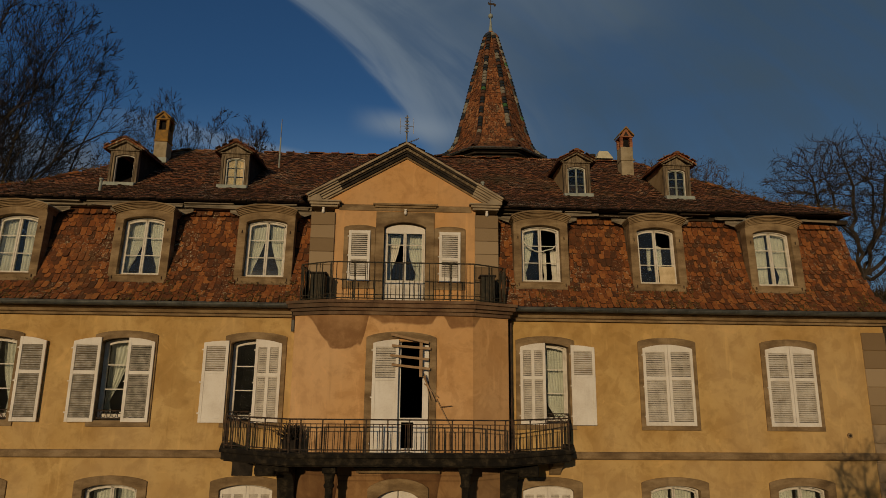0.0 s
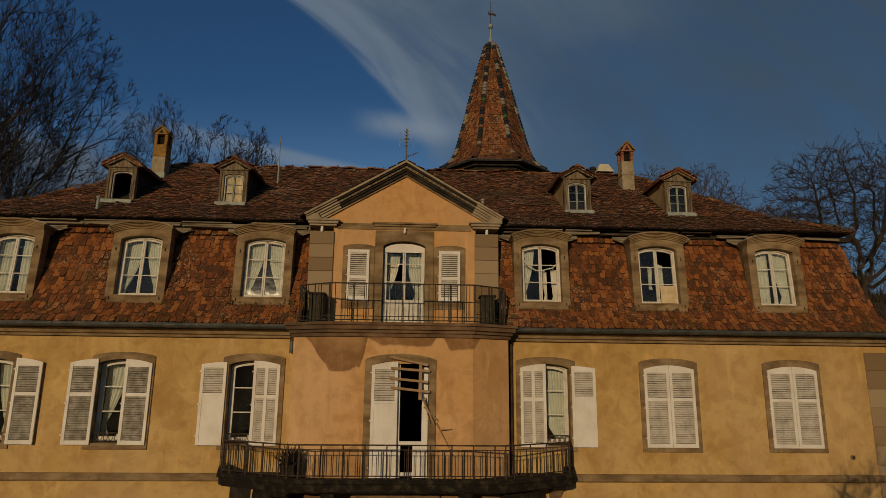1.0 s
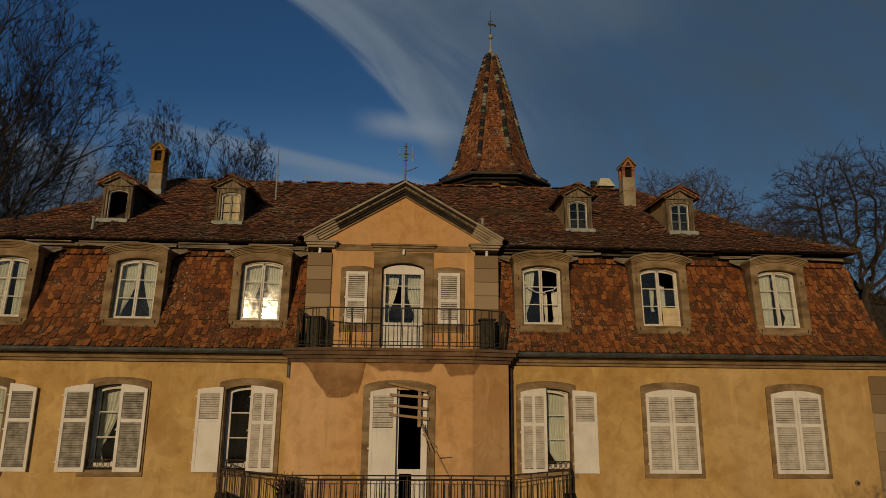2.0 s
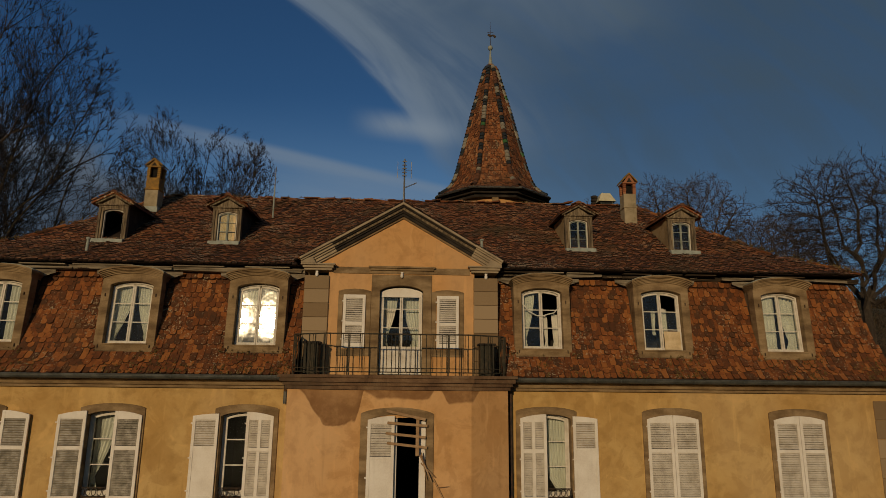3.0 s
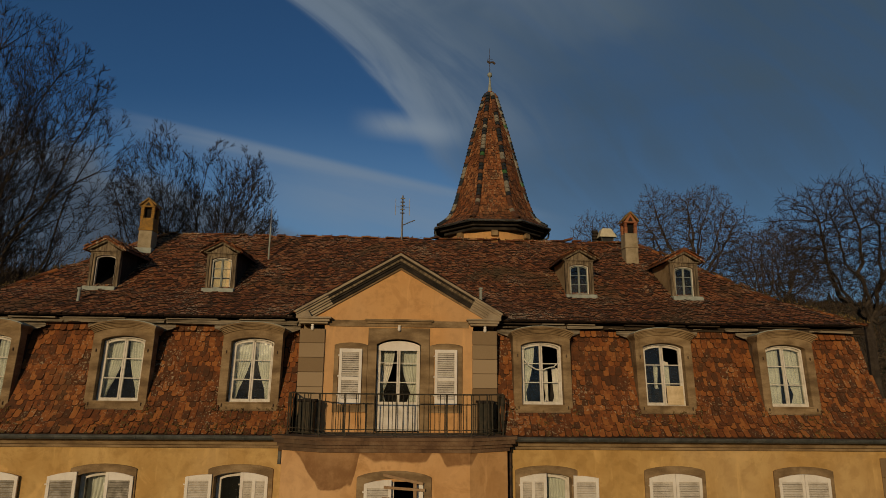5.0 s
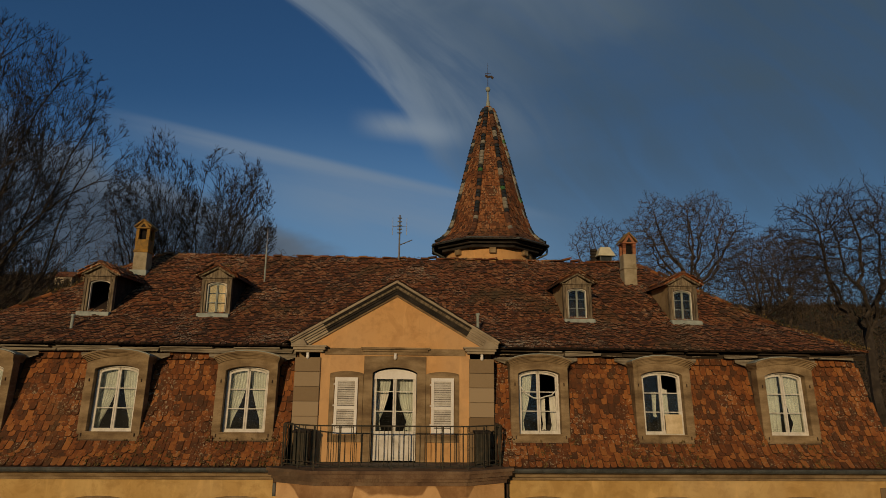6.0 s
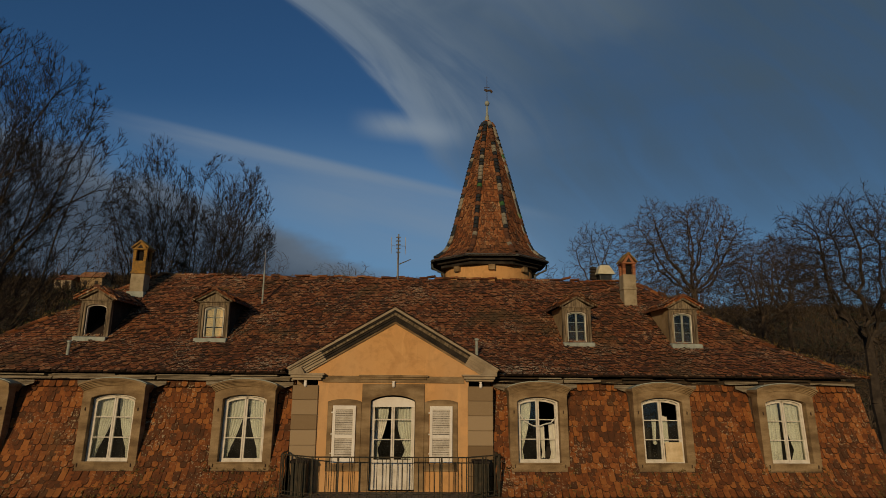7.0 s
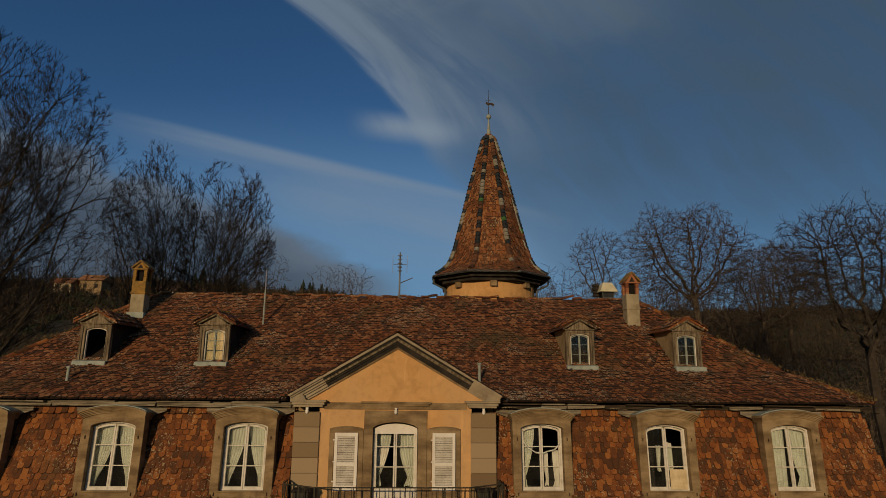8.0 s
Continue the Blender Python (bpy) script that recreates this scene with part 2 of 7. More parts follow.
STONE = surface("brown_sandstone", [(0.13, 0.082, 0.04), (0.245, 0.165, 0.083), (0.37, 0.265, 0.145)], 1.6, 0.9, 0.5, 60, streaks=0.35, stretch=(1, 1, 2.6))
STONE_PALE = surface("pale_sandstone", [(0.24, 0.19, 0.13), (0.34, 0.27, 0.18), (0.42, 0.34, 0.23)], 2.5, 0.9, 0.35, 60, streaks=0.35)
STONE_BLOCK = surface("quoin_stone", [(0.19, 0.125, 0.065), (0.27, 0.19, 0.105), (0.36, 0.265, 0.16)], 2.0, 0.9, 0.3, 50, pieces=0.6)
STONE_RED = surface("red_brown_stone", [(0.10, 0.055, 0.032), (0.17, 0.10, 0.055), (0.25, 0.165, 0.095)], 2.0, 0.92, 0.5, 40, streaks=0.5, dirt=(0.06, 0.04, 0.026), dirt_at=(0.5, 0.7))
MOSS = surface("dry_moss", [(0.07, 0.045, 0.015), (0.14, 0.095, 0.03), (0.2, 0.13, 0.045)], 6.0, 1.0, 0.6, 60, pieces=0.4)
# One near-black mottled colour for the slab, its pillars, corbels and consoles.
STONE_DARK = surface("near_black_stone", [(0.005, 0.004, 0.003), (0.014, 0.011, 0.007), (0.055, 0.042, 0.025)], 6.0, 0.95, 0.8, 40, dirt=(0.008, 0.006, 0.005))
WHITE = surface("white_shutter_paint", [(0.68, 0.62, 0.54), (0.78, 0.73, 0.65), (0.84, 0.80, 0.73)], 2.0, 0.6, 0.12, 30, streaks=0.15)
# Greyer slat colour holds both grime and the shade between louvres.
SLAT = surface("shaded_slat_paint", [(0.42, 0.37, 0.30), (0.58, 0.53, 0.45), (0.68, 0.63, 0.55)], 5.0, 0.7, 0.15, 40, streaks=0.2)
SLAT_DIRTY = surface("grimy_slat_paint", [(0.17, 0.155, 0.12), (0.32, 0.29, 0.235), (0.50, 0.46, 0.39)], 7.0, 0.8, 0.2, 40, streaks=0.3)
FRAME = surface("window_paint", [(0.5, 0.45, 0.36), (0.66, 0.61, 0.52), (0.74, 0.7, 0.62)], 5.0, 0.6, 0.15, 60)
WOOD_OLD = surface("weathered_wood", [(0.05, 0.038, 0.025), (0.17, 0.128, 0.08), (0.33, 0.26, 0.165)], 4.0, 0.9, 0.8, 60, stretch=(5, 5, 0.6))
WOOD_ROT = surface("rotten_wood", [(0.012, 0.009, 0.006), (0.045, 0.032, 0.02), (0.13, 0.085, 0.045)], 4.0, 0.95, 0.9, 60, stretch=(0.5, 4, 7))
WOOD_RAW = surface("bare_timber", [(0.26, 0.15, 0.07), (0.36, 0.23, 0.12), (0.44, 0.3, 0.18)], 4.0, 0.85, 0.3, 60)
WOOD_DARK = surface("black_wood", [(0.012, 0.01, 0.008), (0.028, 0.022, 0.017), (0.05, 0.04, 0.03)], 4.0, 0.9, 0.4, 60)
TILE = surface("mansard_tile", [(0.067, 0.029, 0.0115), (0.115, 0.039, 0.012), (0.16, 0.0505, 0.013), (0.218, 0.068, 0.016), (0.31, 0.115, 0.028)], 4.0, 0.85, 1.0, 13, pieces=0.38, dirt=(0.11, 0.068, 0.027), dirt_at=(0.56, 0.84), specks=(0.36, 0.29, 0.18))
# Dark rims: mossy dirt plus joint shadow put into the tile edges' colour.
TILE_EDGE = surface("mossy_shaded_tile_edge", [(0.008, 0.005, 0.003), (0.02, 0.011, 0.006), (0.04, 0.02, 0.009)], 3.0, 0.97, 0.4, 40)
TILE_LIP = surface("shaded_clay_tile_lip", [(0.028, 0.014, 0.007), (0.055, 0.022, 0.009), (0.09, 0.034, 0.012)], 3.0, 0.95, 0.4, 40)
TILE_OLD = surface("roof_tile_brown", [(0.03, 0.015, 0.008), (0.092, 0.032, 0.0125), (0.16, 0.05, 0.016), (0.235, 0.076, 0.023), (0.31, 0.15, 0.065)], 2.6, 0.92, 0.9, 15, pieces=0.32, dirt=(0.085, 0.058, 0.023), dirt_at=(0.51, 0.75), specks=(0.5, 0.42, 0.28))
TILE_RIDGE = surface("ridge_tile_clay", [(0.07, 0.035, 0.022), (0.13, 0.055, 0.028), (0.2, 0.09, 0.042)], 3.0, 0.9, 0.4, 50, pieces=0.5)
TILE_SPIRE = surface("spire_tile", [(0.055, 0.026, 0.012), (0.15, 0.05, 0.017), (0.23, 0.075, 0.021), (0.34, 0.15, 0.058)], 2.6, 0.85, 0.6, 14, pieces=0.28, dirt=(0.08, 0.046, 0.022), dirt_at=(0.5, 0.78), specks=(0.42, 0.33, 0.2))
GLAZE_BLACK = surface("black_glazed_tile", [(0.012, 0.013, 0.012), (0.022, 0.024, 0.02), (0.03, 0.03, 0.026)], 6.0, 0.35, 0.1, 40, spec=0.5)
GLAZE_PALE = surface("pale_glazed_tile", [(0.16, 0.14, 0.10), (0.22, 0.2, 0.15), (0.3, 0.27, 0.21)], 6.0, 0.5, 0.1, 40)
GLAZE_GREEN = surface("green_glazed_tile", [(0.03, 0.09, 0.03), (0.05, 0.13, 0.04), (0.07, 0.16, 0.05)], 6.0, 0.35, 0.1, 40)
UNDER = surface("roof_underlay", [(0.02, 0.014, 0.01), (0.035, 0.022, 0.015), (0.05, 0.03, 0.02)], 3.0, 0.95, 0.2, 30)
ZINC = surface("zinc", [(0.06, 0.065, 0.062), (0.10, 0.105, 0.10), (0.15, 0.155, 0.145)], 4.0, 0.6, 0.1, 40, metal=0.4)
EAVES = surface("pale_eaves_wood", [(0.07, 0.055, 0.036), (0.24, 0.195, 0.135), (0.38, 0.32, 0.225)], 3.0, 0.92, 0.9, 60, streaks=0.3, stretch=(0.5, 4, 7))
LEAD = surface("lead_flashing", [(0.22, 0.245, 0.21), (0.31, 0.335, 0.29), (0.39, 0.415, 0.36)], 5.0, 0.75, 0.15, 50, metal=0.1)
IRON = surface("rusty_iron", [(0.024, 0.019, 0.015), (0.05, 0.035, 0.024), (0.12, 0.064, 0.032)], 8.0, 0.8, 0.3, 80)
GREEN_IRON = surface("green_painted_iron", [(0.022, 0.021, 0.014), (0.04, 0.036, 0.023), (0.085, 0.058, 0.034)], 8.0, 0.75, 0.3, 80)
STEEL = surface("aerial_metal", [(0.14, 0.13, 0.12), (0.22, 0.21, 0.2), (0.3, 0.28, 0.26)], 8.0, 0.5, 0.1, 80, metal=0.7)
CHIM = surface("chimney_render", [(0.22, 0.17, 0.10), (0.33, 0.27, 0.17), (0.4, 0.33, 0.22)], 4.0, 0.95, 0.4, 50, streaks=0.3)
LICHEN = surface("lichen_stone", [(0.13, 0.085, 0.04), (0.26, 0.15, 0.04), (0.40, 0.21, 0.04)], 5.0, 0.95, 0.4, 50)
BRICK = surface("brick", [(0.2, 0.07, 0.035), (0.3, 0.11, 0.05), (0.36, 0.16, 0.08)], 5.0, 0.9, 0.35, 50, pieces=0.5)
CREAM = surface("cream_metal", [(0.5, 0.44, 0.28), (0.6, 0.54, 0.36), (0.66, 0.6, 0.42)], 4.0, 0.5, 0.1, 40)
CLOTH = surface("curtain_cloth", [(0.55, 0.53, 0.45), (0.66, 0.64, 0.56), (0.74, 0.72, 0.64)], 4.0, 0.95, 0.1, 80)
BOARD_PALE = surface("pale_board", [(0.5, 0.37, 0.2), (0.66, 0.51, 0.3), (0.76, 0.62, 0.4)], 4.0, 0.9, 0.1, 60)
CHEEK = surface("tan_render", [(0.22, 0.15, 0.075), (0.34, 0.24, 0.12), (0.42, 0.31, 0.17)], 3.0, 0.95, 0.3, 50, streaks=0.3)
# Near-black colour standing in for unlit hollows: dormer attics and the chimney flue.
VOID_BLACK = surface("void_black", [(0.006, 0.005, 0.004), (0.01, 0.008, 0.007), (0.014, 0.012, 0.01)], 4.0, 0.95, 0.2, 40)
# Near-black colour puts indoor shade into the room walls and floors.
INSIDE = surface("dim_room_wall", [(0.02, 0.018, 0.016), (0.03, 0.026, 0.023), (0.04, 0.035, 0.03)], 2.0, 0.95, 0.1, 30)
GLASS = glass_surface("window_glass")
BARK = surface("bark", [(0.022, 0.017, 0.013), (0.042, 0.032, 0.024), (0.075, 0.058, 0.042)], 2.0, 0.95, 0.3, 30)
BARK_WARM = surface("bark_warm", [(0.035, 0.026, 0.017), (0.065, 0.048, 0.03), (0.11, 0.083, 0.05)], 2.0, 0.95, 0.3, 30)
BARK_PALE = surface("bark_pale", [(0.034, 0.024, 0.017), (0.064, 0.047, 0.033), (0.12, 0.09, 0.062)], 2.0, 0.95, 0.3, 30)
SCRUB = surface("winter_scrub", [(0.02, 0.015, 0.008), (0.048, 0.034, 0.018), (0.095, 0.062, 0.03)], 0.12, 0.95, 0.0, 2, pieces=0.5)
NEEDLE = surface("conifer_needles", [(0.012, 0.02, 0.01), (0.022, 0.034, 0.016), (0.035, 0.045, 0.02)], 0.5, 0.9, 0.0, 4, pieces=0.4)
EARTH = surface("winter_ground", [(0.03, 0.026, 0.014), (0.055, 0.045, 0.024), (0.085, 0.07, 0.035)], 0.06, 0.97, 0.2, 3, dirt=(0.04, 0.045, 0.018))
FLOOR_STONE = surface("balcony_paving", [(0.08, 0.065, 0.05), (0.13, 0.105, 0.08), (0.18, 0.15, 0.115)], 3.0, 0.95, 0.3, 40)


# ---------------------------------------------------------------- mesh helpers
class Mesh:
    """Collects vertices and faces."""

    def __init__(self):
        self.v, self.f = [], []

    def add(self, verts, faces):
        n = len(self.v)
        self.v.extend(tuple(p) for p in verts)
        self.f.extend(tuple(n + i for i in face) for face in faces)
        return self

    def box(self, x0, x1, y0, y1, z0, z1):
        v = [(x, y, z) for z in (z0, z1) for y in (y0, y1) for x in (x0, x1)]
        return self.add(v, [(0, 2, 3, 1), (4, 5, 7, 6), (0, 1, 5, 4), (2, 6, 7, 3), (0, 4, 6, 2), (1, 3, 7, 5)])

    def prism(self, pts, y0, y1, axis="y"):
        """Extrudes an outline given as (x, z) along y, or as (y, z) along x, or as (x, y) along z."""
        n = len(pts)
        lift = {"y": lambda p, d: (p[0], d, p[1]), "x": lambda p, d: (d, p[0], p[1]), "z": lambda p, d: (p[0], p[1], d)}[axis]
        v = [lift(p, y0) for p in pts] + [lift(p, y1) for p in pts]
        f = [tuple(range(n)), tuple(range(2 * n - 1, n - 1, -1))] + [(i, (i + 1) % n, n + (i + 1) % n, n + i) for i in range(n)]
        return self.add(v, f)

    def ring(self, inner, outer, y0, y1, closed=True):
        """A band between two outlines of equally many (x, z) points, from y0 to y1."""
        n = len(inner)
        v = [(p[0], y, p[1]) for y in (y0, y1) for q in (inner, outer) for p in q]
        f = []
        for i in range(n if closed else n - 1):
            j = (i + 1) % n
            f += [(i, j, n + j, n + i), (2 * n + i, 3 * n + i, 3 * n + j, 2 * n + j), (i, 2 * n + i, 2 * n + j, j), (n + i, n + j, 3 * n + j, 3 * n + i)]
        if not closed:
            f += [(0, n, 3 * n, 2 * n), (n - 1, 3 * n - 1, 4 * n - 1, 2 * n - 1)]
        return self.add(v, f)

    def tube(self, p, q, r, s=None, n=6, caps=True):
        p, q = Vector(p), Vector(q)
        s = r if s is None else s
        d = (q - p).normalized()
        a = d.orthogonal().normalized()
        b = d.cross(a)
        v = []
        for o, rad in ((p, r), (q, s)):
            v += [o + rad * (math.cos(2 * math.pi * i / n) * a + math.sin(2 * math.pi * i / n) * b) for i in range(n)]
        f = [(i, (i + 1) % n, n + (i + 1) % n, n + i) for i in range(n)]
        if caps:
            f += [tuple(range(n - 1, -1, -1)), tuple(range(n, 2 * n))]
        return self.add(v, f)

    def pipe(self, pts, r, n=6):
        for p, q in zip(pts, pts[1:]):
            self.tube(p, q, r, r, n)
        return self

    def turned(self, profile, n=16, cx=0.0, cy=0.0):
        """A turned body from (radius, z) pairs."""
        m = len(profile)
        v = [(cx + r * math.cos(2 * math.pi * i / n), cy + r * math.sin(2 * math.pi * i / n), z) for r, z in profile for i in range(n)]
        f = [(k * n + i, k * n + (i + 1) % n, (k + 1) * n + (i + 1) % n, (k + 1) * n + i) for k in range(m - 1) for i in range(n)]
        f += [tuple(range(n - 1, -1, -1)), tuple(range((m - 1) * n, m * n))]
        return self.add(v, f)


def made(name, mesh, mat, bevel=0.0, smooth=False):
    """A mesh datablock with outward faces and, if asked, softened edges."""
    data = bpy.data.meshes.new(name)
    data.from_pydata(mesh.v, [], mesh.f)
    if len(mesh.f) < 30000:
        bm = bmesh.new()
        bm.from_mesh(data)
        bmesh.ops.recalc_face_normals(bm, faces=bm.faces)
        if bevel:
            edges = [e for e in bm.edges if len(e.link_faces) == 2 and e.calc_face_angle(0) > 0.6]
            bmesh.ops.bevel(bm, geom=edges, offset=bevel, segments=1, affect="EDGES", clamp_overlap=True)
        bm.to_mesh(data)
        bm.free()
    if smooth:
        data.shade_smooth()
    data.materials.append(mat)
    data.update()
    return data


def place(name, data, parent=None, at=(0, 0, 0), turn=(0, 0, 0), label="", kind=""):
    ob = new(name, data)
    ob.location, ob.rotation_euler = at, [radians(a) for a in turn]
    if parent is not None:
        ob.parent = parent
    return tagged(ob, label=label, kind=kind)


def part(name, mesh, mat, parent, label="", bevel=0.0, smooth=False, at=(0, 0, 0), turn=(0, 0, 0), kind=""):
    return place(name, made(name, mesh, mat, bevel, smooth), parent, at, turn, label, kind)


def thing(name, label, category, at=(0, 0, 0), group="", kind=""):
    ob = new(name)
    ob.location = at
    return tagged(ob, label, category, group, kind)


def arch(half, foot, spring, rise, n=10):
    """A segmental-arched outline, anticlockwise from the lower left: foot, spring line and rise."""
    pts = [(-half, foot), (-half, spring)]
    pts += [(-half * math.cos(math.pi * i / n), spring + rise * (1 - (math.cos(math.pi * i / n)) ** 2) ** 0.75) for i in range(1, n)]
    return pts + [(half, spring), (half, foot)]


# ---------------------------------------------------------------- the house
HALF, DEEP, WALL = 11.37, 10.0, 0.5
BAYS = (3.27, 6.11, 9.01)
house = thing("house", "ochre-plastered manor house with brown stone trim and tiled mansard roof", "house")


def pierced(y0, y1, z0, z1, x0, x1, holes):
    """A wall slab with rectangular openings (x0, x1, z0, z1)."""
    m = Mesh()
    xs = sorted({x0, x1, *[h[0] for h in holes], *[h[1] for h in holes]})
    zs = sorted({z0, z1, *[h[2] for h in holes], *[h[3] for h in holes]})

    def solid(i, j):
        if not (0 <= i < len(xs) - 1 and 0 <= j < len(zs) - 1):
            return False
        cx, cz = (xs[i] + xs[i + 1]) / 2, (zs[j] + zs[j + 1]) / 2
        return not any(h[0] < cx < h[1] and h[2] < cz < h[3] for h in holes)

    for i in range(len(xs) - 1):
        for j in range(len(zs) - 1):
            if not solid(i, j):
                continue
            a, b, c, d = xs[i], xs[i + 1], zs[j], zs[j + 1]
            m.add([(a, y0, c), (b, y0, c), (b, y0, d), (a, y0, d)], [(0, 1, 2, 3)])
            m.add([(a, y1, c), (b, y1, c), (b, y1, d), (a, y1, d)], [(3, 2, 1, 0)])
            if not solid(i - 1, j):
                m.add([(a, y0, c), (a, y1, c), (a, y1, d), (a, y0, d)], [(0, 3, 2, 1)])
            if not solid(i + 1, j):
                m.add([(b, y0, c), (b, y1, c), (b, y1, d), (b, y0, d)], [(0, 1, 2, 3)])
            if not solid(i, j - 1):
                m.add([(a, y0, c), (b, y0, c), (b, y1, c), (a, y1, c)], [(0, 3, 2, 1)])
            if not solid(i, j + 1):
                m.add([(a, y0, d), (b, y0, d), (b, y1, d), (a, y1, d)], [(0, 1, 2, 3)])
    return m


holes = [(s * c - 0.62, s * c + 0.62, 4.4, 6.36) for s in (-1, 1) for c in BAYS]
holes += [(s * c - 0.66, s * c + 0.66, 1.0, 3.26) for s in (-1, 1) for c in BAYS]
for x0, x1 in ((-HALF, -2.3), (2.3, HALF)):
    part("front_wall", pierced(0, WALL, -0.4, 6.95, x0, x1, [h for h in holes if x0 < h[0] < x1]), OCHRE, house, "ochre lime plaster, streaked and faded")
part("side_wall", Mesh().box(HALF - WALL, HALF, WALL, DEEP, -0.4, 6.95), OCHRE, house)
part("side_wall", Mesh().box(-HALF, -HALF + WALL, WALL, DEEP, -0.4, 6.95), OCHRE, house)
part("back_wall", Mesh().box(-HALF + WALL, HALF - WALL, DEEP - WALL, DEEP, -0.4, 6.95), OCHRE, house)
for z in (0.3, 3.75, 6.95, 9.62):
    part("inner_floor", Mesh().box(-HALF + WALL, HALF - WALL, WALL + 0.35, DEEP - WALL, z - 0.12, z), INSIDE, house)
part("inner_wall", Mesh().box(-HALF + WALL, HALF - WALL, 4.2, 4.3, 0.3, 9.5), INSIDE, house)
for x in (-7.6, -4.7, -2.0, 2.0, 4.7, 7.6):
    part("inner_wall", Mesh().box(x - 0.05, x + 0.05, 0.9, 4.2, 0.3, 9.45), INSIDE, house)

# quoins at the corners
for s in (-1, 1):
    m = [Mesh().box(min(s * 10.81, s * (HALF + 0.02)), max(s * 10.81, s * (HALF + 0.02)), -0.022, 0.3, 0.0, 0.415)]
    block = made("quoin_stone", m[0], STONE_BLOCK, 0.012)
    for i in range(16):
        place("quoin_stone", block, house, (0, 0, -0.1 + 0.42 * i))

# string course, cornice, gutter
for x0, x1 in ((-HALF - 0.05, -2.36), (2.36, HALF + 0.05)):
    m = Mesh().prism([(-0.07, 3.73), (-0.09, 3.76), (-0.09, 3.84), (-0.05, 3.89), (0.1, 3.89), (0.1, 3.73)], x0, x1, "x")
    part("string_course", m, STONE, house, bevel=0.006)
    m = Mesh().prism([(0.1, 6.77), (-0.08, 6.77), (-0.08, 6.82), (-0.14, 6.84), (-0.16, 6.90), (-0.24, 6.93), (-0.26, 6.97), (0.1, 6.97)], x0, x1, "x")
    part("eaves_cornice", m, STONE, house)
    outer = [(-0.36 + 0.09 * math.cos(math.pi + math.pi * i / 8), 7.04 + 0.09 * math.sin(math.pi + math.pi * i / 8)) for i in range(9)]
    inner = [(-0.36 + 0.08 * math.cos(math.pi + math.pi * i / 8), 7.04 + 0.08 * math.sin(math.pi + math.pi * i / 8)) for i in range(9)]
    g = Mesh()
    gx0, gx1 = (x0 - 0.3, x1) if x0 < 0 else (x0, x1 + 0.3)
    g.prism(outer + inner[::-1], gx0, gx1, "x")
    gutter = part("gutter", g, ZINC, house, "grey zinc half-round gutter")
    bead = Mesh().tube((gx0, -0.45, 7.04), (gx1, -0.45, 7.04), 0.014)
    part("bead", bead, ZINC, gutter)
    strap = made("gutter_bracket", Mesh().prism([(-0.36 + 0.098 * math.cos(math.pi + math.pi * i / 6), 7.04 + 0.098 * math.sin(math.pi + math.pi * i / 6)) for i in range(7)], -0.012, 0.012, "x"), ZINC)
    for i in range(int((gx1 - gx0) / 0.55)):
        place("gutter_bracket", strap, gutter, (gx0 + 0.3 + 0.55 * i, 0, 0))

# the three-sided bow in the middle
BOW_PLAN = [(-2.36, 0.0), (-2.36, -0.42), (-1.53, -0.85), (1.53, -0.85), (2.36, -0.42), (2.36, 0.0)]


def along(plan, off):
    """The plan pushed outwards by off, as a list of points."""
    out = []
    c = [Vector(p) for p in plan]
    for i, p in enumerate(c):
        dirs = []
        if i > 0:
            d = (p - c[i - 1]).normalized()
            dirs.append(Vector((d.y, -d.x)))
        if i < len(c) - 1:
            d = (c[i + 1] - p).normalized()
            dirs.append(Vector((d.y, -d.x)))
        n = sum(dirs, Vector((0, 0)))
        n = n / n.dot(dirs[0]) if len(dirs) == 2 else dirs[0]
        out.append((p.x + off * n.x, p.y + off * n.y))
    return out


def band(plan, o0, o1, z0, z1):
    """A moulding of one step round a plan, from offset o0 to o1."""
    a, b = along(plan, o0), along(plan, o1)
    return Mesh().prism(a + b[::-1], z0, z1, "z")


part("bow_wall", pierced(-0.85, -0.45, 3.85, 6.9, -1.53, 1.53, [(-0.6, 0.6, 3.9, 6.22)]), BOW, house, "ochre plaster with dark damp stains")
part("bow_base_wall", pierced(-0.85, -0.45, -0.4, 3.85, -1.53, 1.53, [(-0.55, 0.55, 0.4, 3.28)]), BOW_LOW, house, "red-brown stained plaster with painted shade under the balcony")
for s in (-1, 1):
    quad = [(s * 1.53, -0.85), (s * 2.36, -0.42), (s * 2.36, 0.4), (s * 1.53, -0.45)]
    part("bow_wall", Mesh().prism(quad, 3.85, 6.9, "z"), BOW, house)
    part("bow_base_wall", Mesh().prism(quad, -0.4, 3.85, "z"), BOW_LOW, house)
for o0, o1, z0, z1 in ((-0.2, 0.05, 6.78, 6.86), (-0.2, 0.10, 6.86, 6.93), (-0.2, 0.16, 6.93, 7.02), (-0.2, 0.20, 7.02, 7.08)):
    part("bow_cornice", band(BOW_PLAN, o0, o1, z0, z1), STONE_RED, house, "brown stone moulded cornice")
part("bow_roof", Mesh().prism(along(BOW_PLAN, 0.0) + [(2.36, 0.6), (-2.36, 0.6)], 6.8, 7.075, "z"), FLOOR_STONE, house)
part("damp_course", band(BOW_PLAN, -0.1, 0.03, -0.4, 0.9), STONE, house)


